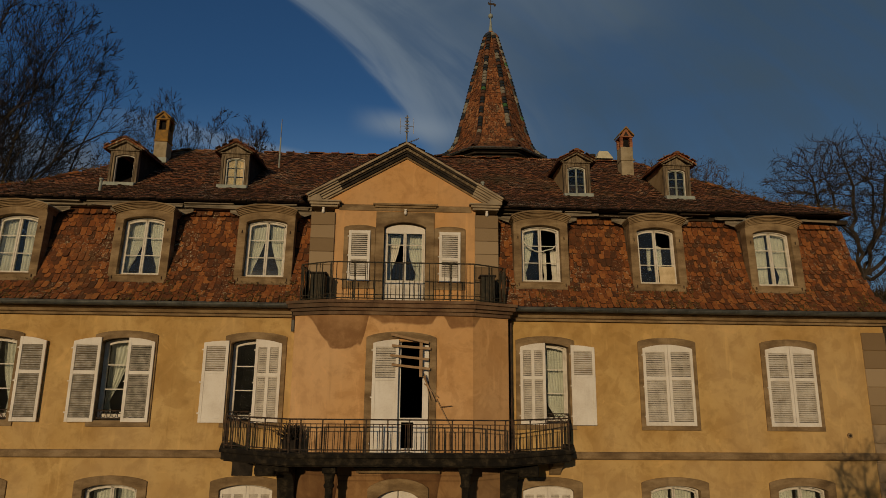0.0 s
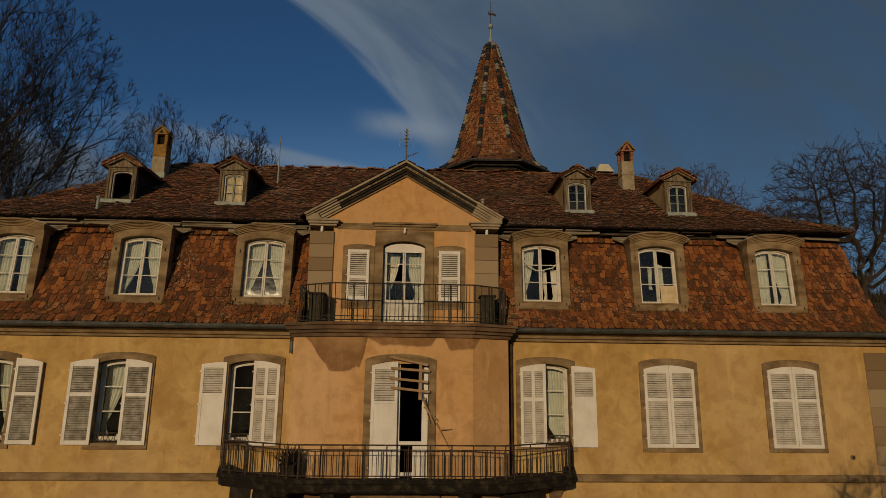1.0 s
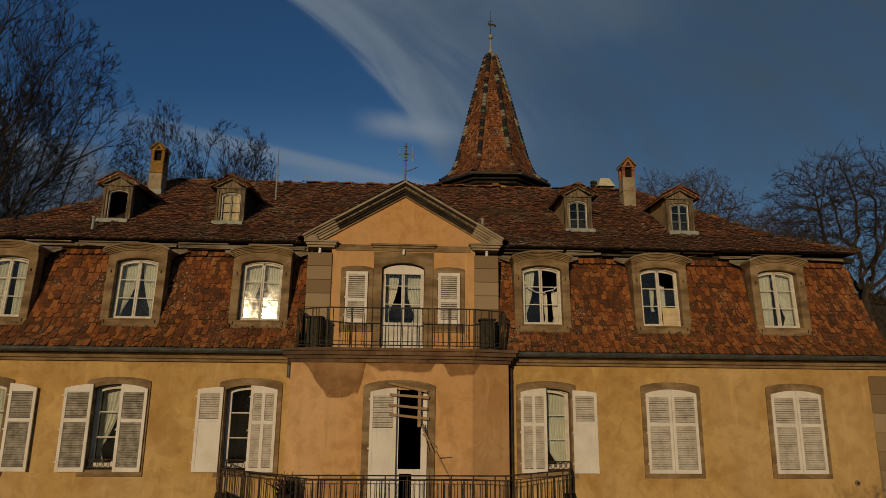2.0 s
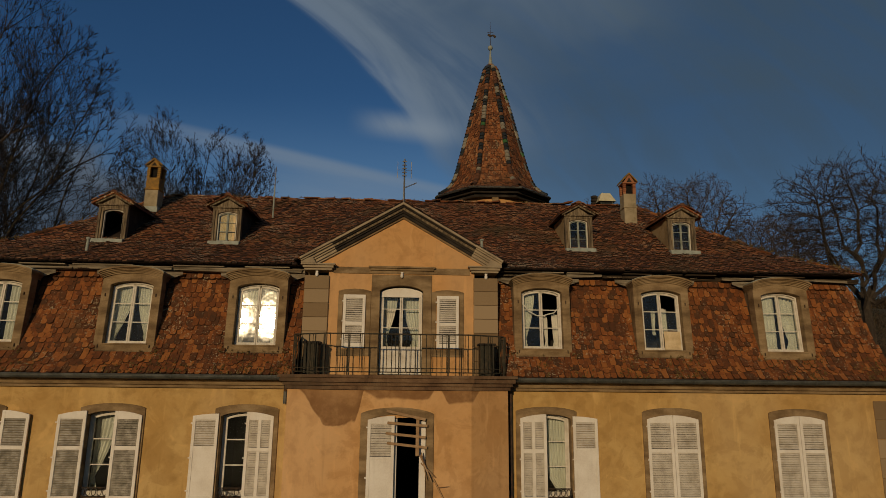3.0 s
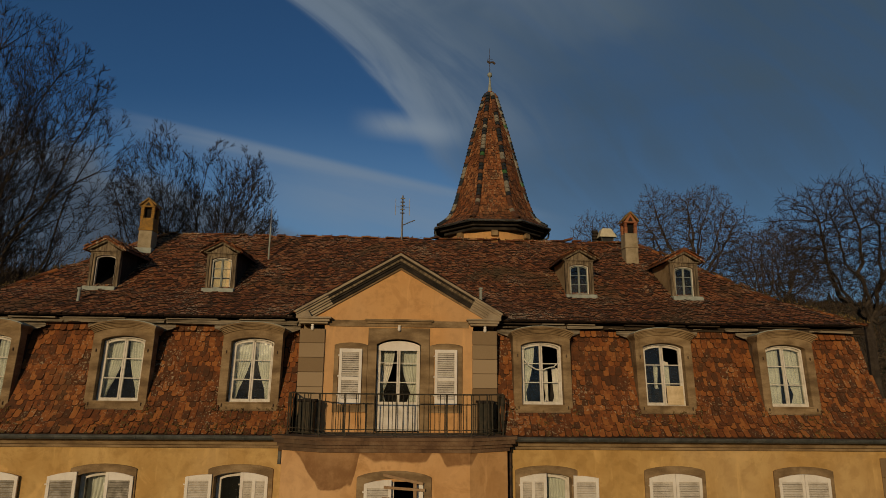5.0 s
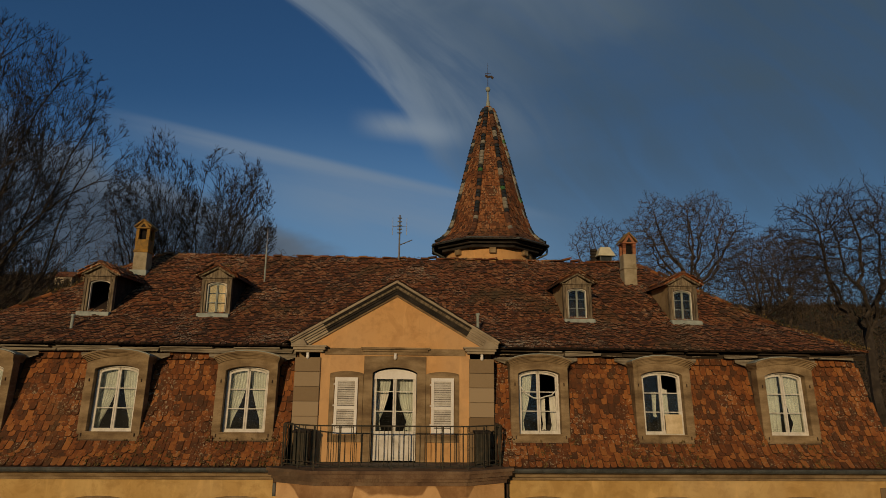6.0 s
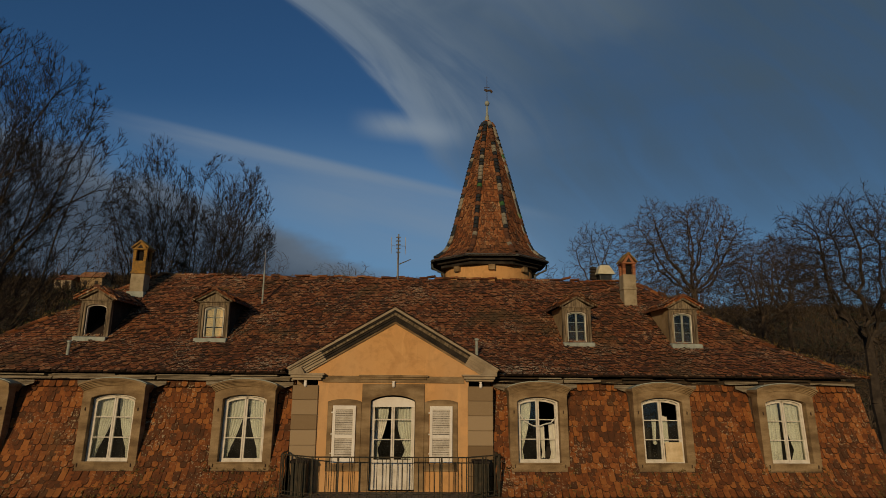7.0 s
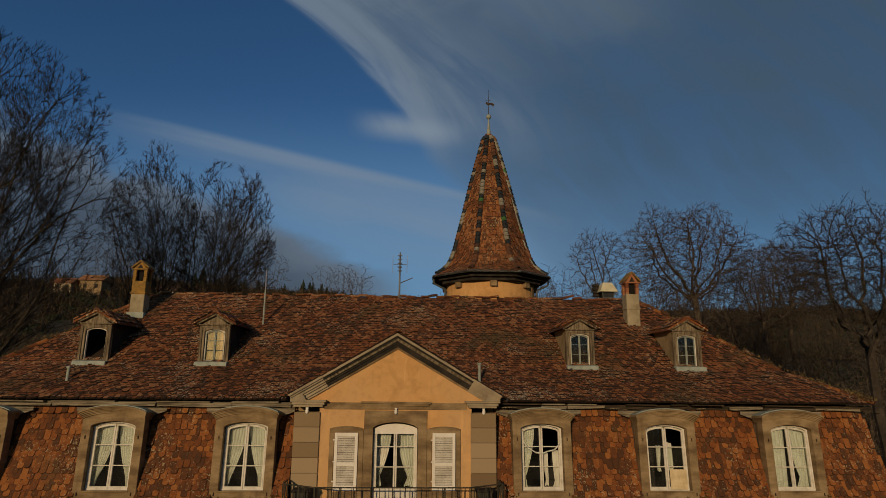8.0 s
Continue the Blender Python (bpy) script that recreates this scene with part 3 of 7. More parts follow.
# ---------------------------------------------------------------- windows and shutters
def casement_meshes(half, foot, spring, rise, bars, bottom=0.0, stile=0.034):
    """Meshes of a two-leaved window: fixed frame, leaf frames and bars, and a list of panes."""
    frame_m = Mesh().ring(arch(half - 1.25 * stile, foot + 0.03, spring - 0.02, rise * 0.95), arch(half, foot, spring, rise), 0.0, 0.07)
    leaf, panes = [], []
    for s in (-1, 1):
        m = Mesh()
        x0, x1 = (-half + 1.3 * stile, -0.004) if s < 0 else (0.004, half - 1.3 * stile)
        top = spring + rise * 0.55

        def crown(x):
            return spring - 0.03 + rise * 0.95 * (1 - min(1, abs(x) / (half - 0.045)) ** 2) ** 0.75

        m.box(x0, x0 + stile, 0.012, 0.055, foot + 0.03, crown(x0 + 0.02))
        m.box(x1 - stile, x1, 0.012, 0.055, foot + 0.03, crown(x1 - 0.02))
        m.box(x0 + stile, x1 - stile, 0.012, 0.055, foot + 0.03, foot + 0.045 + stile + bottom)
        n = 5
        for i in range(n):
            a, b = x0 + (x1 - x0) * i / n, x0 + (x1 - x0) * (i + 1) / n
            m.add([(a, y, crown(a) - d) for y in (0.012, 0.055) for d in (0.0, 1.3 * stile)] + [(b, y, crown(b) - d) for y in (0.012, 0.055) for d in (0.0, 1.3 * stile)],
                  [(0, 1, 5, 4), (2, 6, 7, 3), (0, 4, 6, 2), (1, 3, 7, 5)])
        lo, hi = foot + 0.045 + stile + bottom, spring + rise * 0.4
        for i in range(1, bars):
            z = lo + (hi - lo) * i / bars
            m.box(x0 + stile, x1 - stile, 0.02, 0.045, z - 0.3 * stile, z + 0.3 * stile)
        for i in range(bars):
            a, b = lo + (hi - lo) * i / bars, lo + (hi - lo) * (i + 1) / bars
            if i == bars - 1:
                pts = [(x0 + 0.8 * stile, a), (x1 - 0.8 * stile, a)] + [(x, crown(x) - 0.03) for x in (x1 - 0.8 * stile, (x0 + x1) / 2, x0 + 0.8 * stile)]
                panes.append(Mesh().prism(pts, 0.03, 0.034))
            else:
                panes.append(Mesh().box(x0 + 0.8 * stile, x1 - 0.8 * stile, 0.03, 0.034, a, b))
        leaf.append(m)
    return frame_m, leaf, panes


WINDOW_KINDS = {}


def window_kind(key, half, foot, spring, rise, bars, bottom=0.0, stile=0.034):
    f, leaf, panes = casement_meshes(half, foot, spring, rise, bars, bottom, stile)
    WINDOW_KINDS[key] = (made("window", f, FRAME, 0.004), [made("casement", m, FRAME) for m in leaf], [made("pane", m, GLASS) for m in panes], bars)


def window(key, parent, at, turn=(0, 0, 0), label="white-painted casement window, peeling", missing=(), ajar=(0, 0), sub=True):
    """A window with its two leaves and its panes; missing: panes that are broken out; ajar: how far each leaf leans, in degrees."""
    frame_d, leaf_d, pane_d, bars = WINDOW_KINDS[key]
    if sub:
        w = place("window", frame_d, parent, at, turn, label)
        holder, where, tw = w, (0, 0, 0), (0, 0, 0)
    else:
        w = place("window_frame", frame_d, parent, at, turn)
        holder, where, tw = parent, at, turn
    for side in (0, 1):
        spin = (tw[0], tw[1], tw[2] + ajar[side])
        if leaf_d[side]:
            place("casement", leaf_d[side], holder, where, spin)
        for i in range(bars):
            if side * bars + i not in missing:
                p = place("pane", pane_d[side * bars + i], holder, where, spin)
                p.visible_shadow = False
    return w


window_kind("first", 0.54, 4.5, 6.16, 0.1, 3, 0.03, 0.04)
window_kind("ground", 0.56, 1.15, 3.06, 0.11, 4, 0.3)
window_kind("dormer", 0.47, 0.11, 1.42, 0.10, 3)
window_kind("small", 0.25, 0.07, 0.83, 0.07, 3, 0.0, 0.017)
for d_ in WINDOW_KINDS["small"][1]:
    if d_:
        d_.materials[0] = LEAD
window_kind("french", 0.49, 7.1, 8.98, 0.11, 3, 0.55)


def surround(half_in, half_out, foot, spring, rise, top, top_rise, y0, y1, sill):
    inner = arch(half_in, foot, spring, rise)
    outer = arch(half_out, foot - sill, top, top_rise)
    return Mesh().ring(inner, outer, y0, y1)


first_trim = made("window_surround", surround(0.545, 0.68, 4.49, 6.17, 0.1, 6.33, 0.1, -0.03, 0.25, 0.13), STONE, 0.006)
ground_trim = made("window_surround", surround(0.565, 0.76, 1.15, 3.07, 0.11, 3.24, 0.12, -0.03, 0.25, 0.15), STONE, 0.006)
for s in (-1, 1):
    for c in BAYS:
        place("window_surround", first_trim, house, (s * c, 0, 0), label="brown sandstone window surround with segmental arch")
        place("window_surround", ground_trim, house, (s * c, 0, 0))
        window("first", house, (s * c, 0.16, 0))
        window("ground", house, (s * c, 0.1, 0))


def shutter_meshes(w, foot, top, rise_side, layout):
    """A louvred leaf hung at x = 0 and reaching to x = w: frame, and one mesh for a slat. layout: panels as (z0, z1, kind, columns)."""
    m = Mesh()
    t = 0.035
    hi = top + (rise_side if rise_side > 0 else 0)

    def edge(x):
        return top + abs(rise_side) * (1 - (1 - x / w if rise_side > 0 else x / w) ** 2)

    stile = 0.065
    for a, b in ((0, stile), (w - stile, w)):
        m.add([(a, 0, foot), (b, 0, foot), (b, 0, edge(b)), (a, 0, edge(a)), (a, t, foot), (b, t, foot), (b, t, edge(b)), (a, t, edge(a))],
              [(0, 1, 2, 3), (7, 6, 5, 4), (0, 4, 5, 1), (1, 5, 6, 2), (2, 6, 7, 3), (3, 7, 4, 0)])
    zs = [foot] + [p[0] for p in layout] + [p[1] for p in layout]
    slats = []
    last = foot
    for z0, z1, kind, cols in layout:
        m.box(stile, w - stile, 0.002, t - 0.002, last, z0)
        last = z1
        if kind == "solid":
            m.box(stile, w - stile, 0.008, t - 0.008, z0, z1)
            continue
        inner = (w - 2 * stile) / cols
        for c in range(cols):
            if c:
                x = stile + inner * c
                m.box(x - 0.035, x + 0.035, 0, t, z0, z1)
            a, b = stile + inner * c + (0.035 if c else 0), stile + inner * (c + 1) - (0.035 if c < cols - 1 else 0)
            n = max(3, int((z1 - z0) / 0.047))
            for i in range(n):
                slats.append((a, b, z0 + (z1 - z0) * (i + 0.5) / n))
    a, b = stile, w - stile
    steps = [a + (b - a) * i / 6 for i in range(7)]
    m.prism([(a, last), (b, last)] + [(x, edge(x)) for x in steps[::-1]], 0.002, t - 0.002)
    for z in (foot + 0.2, (foot + top) / 2, top - 0.15):  # hinge straps
        m.box(-0.03, 0.03, -0.008, 0.0, z - 0.015, z + 0.015)
    return m, slats


SLATS = {}


def slat_data(width, dirty):
    key = (round(width, 3), dirty)
    if key not in SLATS:
        SLATS[key] = made("slat", Mesh().add([(0, -0.001, -0.008), (width, -0.001, -0.008), (width, 0.003, -0.014), (0, 0.003, -0.014), (0, 0.030, 0.027), (width, 0.030, 0.027), (width, 0.034, 0.021), (0, 0.034, 0.021)],
                                             [(0, 1, 5, 4), (3, 7, 6, 2), (0, 4, 7, 3), (1, 2, 6, 5), (0, 3, 2, 1), (4, 5, 6, 7)]), SLAT_DIRTY if dirty else SLAT)
    return SLATS[key]


SHUTTERS = {}


def shutter(at, w, foot, top, rise_side, layout, turn=0.0, label="white louvred wooden shutter", lost=(), dirty=False):
    key = (w, foot, top, rise_side, str(layout))
    if key not in SHUTTERS:
        m, slats = shutter_meshes(w, foot, top, rise_side, layout)
        SHUTTERS[key] = (made("shutter", m, WHITE, 0.003), slats)
    data, slats = SHUTTERS[key]
    ob = place("shutter", data, house, at, (0, 0, turn), label)
    for i, (a, b, z) in enumerate(slats):
        if i not in lost:
            place("slat", slat_data(b - a, dirty), ob, (a, 0, z))
    return ob


F0, F1 = 4.46, 6.18
LOUVRES = [(4.55, 5.47, "slats", 1), (5.55, 6.1, "slats", 1)]
DOUBLE = [(4.55, 5.45, "slats", 2), (5.53, 6.1, "slats", 2)]
MIXED = [(4.55, 5.5, "solid", 1), (5.56, 6.1, "slats", 1)]
SW = 0.58
for c in (BAYS[1], BAYS[2]):  # two closed pairs
    shutter((c - SW - 0.004, -0.05, 0), SW, F0, F1, 0.09, LOUVRES, label="closed white louvred wooden shutter")
    shutter((c + 0.004, -0.05, 0), SW, F0, F1, -0.09, LOUVRES, label="closed white louvred wooden shutter")
shutter((BAYS[0] - SW - 0.004, -0.05, 0), SW, F0, F1, 0.09, DOUBLE, label="closed white louvred shutter leaf in two columns")
shutter((BAYS[0] + SW, -0.07, 0), SW - 0.03, F0, F1, -0.05, MIXED, label="white shutter folded open, louvred above, solid below")
shutter((-BAYS[0] + 0.004, -0.05, 0), SW, F0, F1, -0.09, DOUBLE, label="closed white louvred shutter leaf in two columns")
shutter((-BAYS[0] - 2 * SW + 0.03, -0.07, 0), SW - 0.03, F0, F1, 0.05, MIXED, label="white shutter folded open, louvred above, solid below")
shutter((-BAYS[1] + 0.06, -0.05, 0), SW, F0, F1, -0.09, LOUVRES, turn=-2.0, dirty=True, label="grimy white louvred shutter nearly closed")
shutter((-BAYS[1] - 2 * SW + 0.06, -0.1, 0), SW, F0, F1, 0.09, LOUVRES, turn=3.0, dirty=True, label="grimy white louvred shutter folded open")
shutter((-BAYS[2] + SW + 0.05, -0.07, 0), SW, F0, F1, -0.09, LOUVRES, turn=-2.0, dirty=True, label="grimy white louvred shutter folded open")
shutter((-BAYS[2] - 2 * SW, -0.07, 0), SW, F0, F1, 0.09, LOUVRES, label="white louvred shutter folded open")

for s in (-1, 1):  # shut leaves low down
    lay = [(1.25, 2.2, "slats", 2), (2.3, 2.98, "slats", 2)]
    shutter((s * BAYS[0] - 0.563, 0.04, 0), 0.56, 1.15, 3.05, 0.1, lay, label="closed white ground-floor shutter leaf")
    shutter((s * BAYS[0] + 0.003, 0.04, 0), 0.56, 1.15, 3.05, -0.1, lay, label="closed white ground-floor shutter leaf")
# Flat dark plate on the wall, painting the darkness of a vent hole.
vent_plate = Mesh().box(-0.22, 0.22, -0.012, 0.0, 3.36, 3.66)
part("vent_opening", vent_plate, WOOD_DARK, house, "dark plate drawing the shaded vent opening under the balcony", at=(-3.38, 0, 0))

# the bow's balcony door, one leaf shut and the other torn away
door_trim = surround(0.6, 0.75, 3.9, 6.16, 0.12, 6.3, 0.13, -0.03, 0.25, 0.0)
part("door_surround", door_trim, STONE, house, "brown stone door surround", 0.006, at=(0, -0.85, 0))
shutter((-0.6, -0.9, 0), 0.55, 3.93, 6.18, 0.08, [(4.05, 5.4, "solid", 1), (5.46, 6.1, "slats", 1)], label="tall white door shutter, louvred above, solid below")
m = Mesh().box(0.46, 0.59, -0.8, -0.75, 3.92, 6.15).box(-0.05, 0.0, -0.8, -0.75, 3.92, 6.2).box(0.0, 0.46, -0.8, -0.76, 4.55, 4.64)
m.box(0.28, 0.46, -0.8, -0.76, 3.92, 4.55).box(0.0, 0.03, -0.8, -0.76, 3.92, 4.55).box(0.03, 0.28, -0.8, -0.76, 3.95, 4.03)
part("balcony_door", m, WHITE, house, "white door leaf with its panels broken out", 0.004)
wreck = thing("broken_shutter", "splintered wooden shutter slats hanging across the balcony door", "shutter", (0, 0, 0))
for i, (z, tilt) in enumerate(((6.28, -12), (6.1, -4), (5.885, -5.5), (5.69, -6))):
    part("broken_slat", Mesh().box(-0.4, 0.42, -0.012, 0.012, -0.026, 0.026), WOOD_RAW, wreck, at=(0.17 + 0.03 * (i % 2), -0.95, z), turn=(0, -tilt, 0), bevel=0.004)
part("batten", Mesh().box(-0.035, 0.035, 0.015, 0.04, -0.42, 0.36), WOOD_RAW, wreck, at=(0.42, -0.95, 5.9), bevel=0.004)
m = Mesh()
for p, q, r in (((0.48, -0.95, 5.5), (0.72, -0.97, 5.0), 0.022), ((0.5, -0.95, 5.35), (0.78, -0.96, 5.08), 0.015), ((0.74, -0.97, 5.05), (1.12, -0.95, 4.35), 0.008), ((0.85, -0.93, 4.88), (1.08, -0.93, 4.9), 0.012), ((0.5, -0.94, 5.55), (0.62, -0.98, 5.02), 0.014)):
    m.tube(p, q, r, r * 0.6, 5)
part("splinter", m, WOOD_RAW, wreck)

# ---------------------------------------------------------------- attic pavilion with pediment
PY = 0.28
pav_holes = [(-0.52, 0.52, 7.09, 9.16), (-1.34, -0.84, 7.68, 8.92), (0.84, 1.34, 7.68, 8.92)]
part("pavilion_wall", pierced(PY, PY + 0.4, 7.07, 9.66, -1.70, 1.70, pav_holes), ORANGE, house, "orange plaster pavilion wall")
for s in (-1, 1):
    quoin = made("quoin_stone", Mesh().box(min(s * 1.68, s * 2.25), max(s * 1.68, s * 2.25), PY - 0.05, PY + 0.45, 0.0, 0.318), STONE_BLOCK, 0.01)
    for i in range(7):
        place("quoin_stone", quoin, house, (0, 0, 7.08 + 0.323 * i))
    part("pavilion_side", Mesh().box(min(s * 2.1, s * 2.24), max(s * 2.1, s * 2.24), PY + 0.4, 2.2, 7.07, 9.66), STONE, house)
    # capital ledge at the foot of the raking cornice
    c = Mesh().box(min(s * 1.58, s * 2.29), max(s * 1.58, s * 2.29), PY - 0.17, PY + 0.3, 9.50, 9.56)
    c.box(min(s * 1.62, s * 2.26), max(s * 1.62, s * 2.26), PY - 0.12, PY + 0.3, 9.45, 9.50)
    c.box(min(s * 1.54, s * 2.33), max(s * 1.54, s * 2.33), PY - 0.21, PY + 0.3, 9.56, 9.60)
    part("cornice_return", c, STONE_PALE, house, bevel=0.008)
part("frieze", Mesh().box(-1.6, 1.6, PY - 0.02, PY + 0.2, 9.40, 9.55), STONE, house, bevel=0.005)
part("tympanum", Mesh().prism([(-2.1, 9.56), (2.1, 9.56), (0, 10.87)], PY - 0.005, PY + 0.35), ORANGE, house, "plain orange plaster gable field")
lintel = Mesh().box(-0.78, 0.78, PY - 0.1, PY + 0.2, 9.53, 9.575).box(-0.74, 0.74, PY - 0.06, PY + 0.2, 9.48, 9.53)
part("door_cornice", lintel, STONE, house, bevel=0.006)
trim = surround(0.5, 0.70, 7.09, 9.0, 0.13, 9.38, 0.0001, -0.03, 0.2, 0.0)
part("door_surround", trim, STONE, house, bevel=0.006, at=(0, PY, 0))
trim_d = made("window_surround", surround(0.27, 0.375, 7.66, 8.84, 0.05, 8.98, 0.06, -0.028, 0.2, 0.16), STONE, 0.006)
for s in (-1, 1):
    place("window_surround", trim_d, house, (s * 1.08, PY, 0))
    shutter((s * 1.08 - 0.255, PY - 0.05, 0), 0.51, 7.68, 8.9, 0.0, [(7.8, 8.2, "slats", 1), (8.28, 8.82, "slats", 1)], label="closed small white louvred shutter")
window("french", house, (0, PY + 0.1, 0), label="white french door with glazed upper half and broken pane", missing=(1,))
part("door_head", Mesh().prism([(-0.485, 8.87), (0.485, 8.87), (0.485, 8.98)] + [(0.485 * math.cos(math.pi * i / 8), 8.98 + 0.11 * math.sin(math.pi * i / 8) ** 1.5) for i in range(1, 8)] + [(-0.485, 8.98)], PY + 0.09, PY + 0.13), WHITE, house)

# raking cornices, in three steps, with stone feet
RISE = math.atan2(11.05 - 9.70, 2.33)
STEPS = ((-0.27, -0.225, 0.05), (-0.225, -0.16, 0.09), (-0.16, -0.115, 0.13), (-0.115, -0.055, 0.17), (-0.055, -0.015, 0.22), (-0.015, 0.035, 0.26))
for s in (-1, 1):
    length = 2.33 / math.cos(RISE) + 0.02
    cut_at = length * (0.74 if s > 0 else 0.70)
    for k, (z0, z1, out) in enumerate(STEPS):
        for a0, a1, lower in ((0.0, cut_at, False), (cut_at, length, True)):
            pts = [(a0, z0), (a1, z0), (a1, z1), (a0, z1)]
            pts = [(s * (p[0] - (p[1] * math.tan(RISE) if p[0] == 0.0 else 0.0)), p[1]) for p in pts]
            tone = STONE_PALE if lower else STONE if k == 0 else STONE_PALE if k == 5 else WOOD_OLD if k == 3 else WOOD_DARK
            grow_out = 0.012 if lower else 0.0
            part("raking_cornice", Mesh().prism(pts, PY - out - grow_out, PY + 0.35), tone, house, "pale stone foot of the raking cornice" if lower else "raking cornice moulding, blackened" if tone is WOOD_DARK else "brown raking cornice moulding", 0.005, at=(0, 0, 11.05), turn=(0, s * math.degrees(RISE), 0))
    foot = Mesh().prism([(s * 2.33, 9.60), (s * 2.33, 9.70), (s * 2.06, 9.74), (s * 1.98, 9.60)], PY - 0.2, PY - 0.02)
    part("cornice_foot", foot, STONE_PALE, house, bevel=0.006)
# pavilion roof running back into the main slope
for s in (-1, 1):
    m = Mesh().add([(0, PY - 0.25, 11.09), (0, 3.2, 11.09), (s * 2.38, 3.2, 9.72), (s * 2.38, PY - 0.25, 9.72), (0, PY - 0.25, 11.05), (0, 3.2, 11.05), (s * 2.38, 3.2, 9.68), (s * 2.38, PY - 0.25, 9.68)],
                   [(0, 1, 2, 3), (4, 7, 6, 5), (0, 3, 7, 4), (2, 6, 7, 3)])
    part("pavilion_roof", m, TILE_OLD, house)


# ---------------------------------------------------------------- roofs
EAVE_Y, EAVE_Z, KINK_Y, KINK_Z, RIDGE_Y, RIDGE_Z = 0.36, 9.58, 1.9, 10.36, 5.0, 12.53
RIDGE_X = 7.35
EAVE_X = 11.2
PROFILE = [(-0.33, 7.04), (-0.14, 7.24), (0.09, 7.55), (0.43, 8.35), (0.76, 9.46)]
SIDE_OUT = [0.33, 0.08, -0.06, -0.17, -0.3]
mansard = Mesh()
n = len(PROFILE)
for i in range(n - 1):
    (y0, z0), (y1, z1) = PROFILE[i], PROFILE[i + 1]
    a, b = HALF + SIDE_OUT[i], HALF + SIDE_OUT[i + 1]
    back0, back1 = DEEP - y0, DEEP - y1
    stops = [2.25] + [c + o for c in BAYS for o in (-0.6, 0.6)] if z0 > 7.5 else [2.25]
    for s in (-1, 1):
        for j in range(0, len(stops), 2):
            e0, e1 = (stops[j + 1], stops[j + 1]) if j + 1 < len(stops) else (a, b)
            mansard.add([(s * stops[j], y0, z0), (s * e0, y0, z0), (s * e1, y1, z1), (s * stops[j], y1, z1)], [(0, 1, 2, 3)])
    mansard.add([(a, y0, z0), (a, back0, z0), (b, back1, z1), (b, y1, z1)], [(0, 1, 2, 3)])
    mansard.add([(-a, y0, z0), (-a, back0, z0), (-b, back1, z1), (-b, y1, z1)], [(3, 2, 1, 0)])
    mansard.add([(-a, back0, z0), (a, back0, z0), (b, back1, z1), (-b, back1, z1)], [(3, 2, 1, 0)])
mansard_roof = part("mansard_roof", mansard, UNDER, house, "steep lower roof of mottled orange-brown beaver-tail tiles")
m = Mesh()
E0, E1 = EAVE_X, RIDGE_X
m.add([(-E0, EAVE_Y, EAVE_Z), (E0, EAVE_Y, EAVE_Z), (E0, DEEP - EAVE_Y, EAVE_Z), (-E0, DEEP - EAVE_Y, EAVE_Z), (-E1, RIDGE_Y, RIDGE_Z), (E1, RIDGE_Y, RIDGE_Z)],
      [(2, 3, 4, 5), (0, 3, 2, 1)])
K0 = E1 + (E0 - E1) * (RIDGE_Y - KINK_Y) / (RIDGE_Y - EAVE_Y)
m.add([(-E0, EAVE_Y, EAVE_Z), (E0, EAVE_Y, EAVE_Z), (K0, KINK_Y, KINK_Z), (-K0, KINK_Y, KINK_Z), (E1, RIDGE_Y, RIDGE_Z), (-E1, RIDGE_Y, RIDGE_Z)], [(0, 1, 2, 3), (3, 2, 4, 5)])
for s in (-1, 1):
    m.add([(s * E0, EAVE_Y, EAVE_Z), (s * K0, KINK_Y, KINK_Z), (s * E1, RIDGE_Y, RIDGE_Z), (s * E0, DEEP - EAVE_Y, EAVE_Z)], [(0, 1, 2, 3)])
upper_roof = part("upper_roof", m, UNDER, house, "low hipped upper roof of dark mossy tiles")
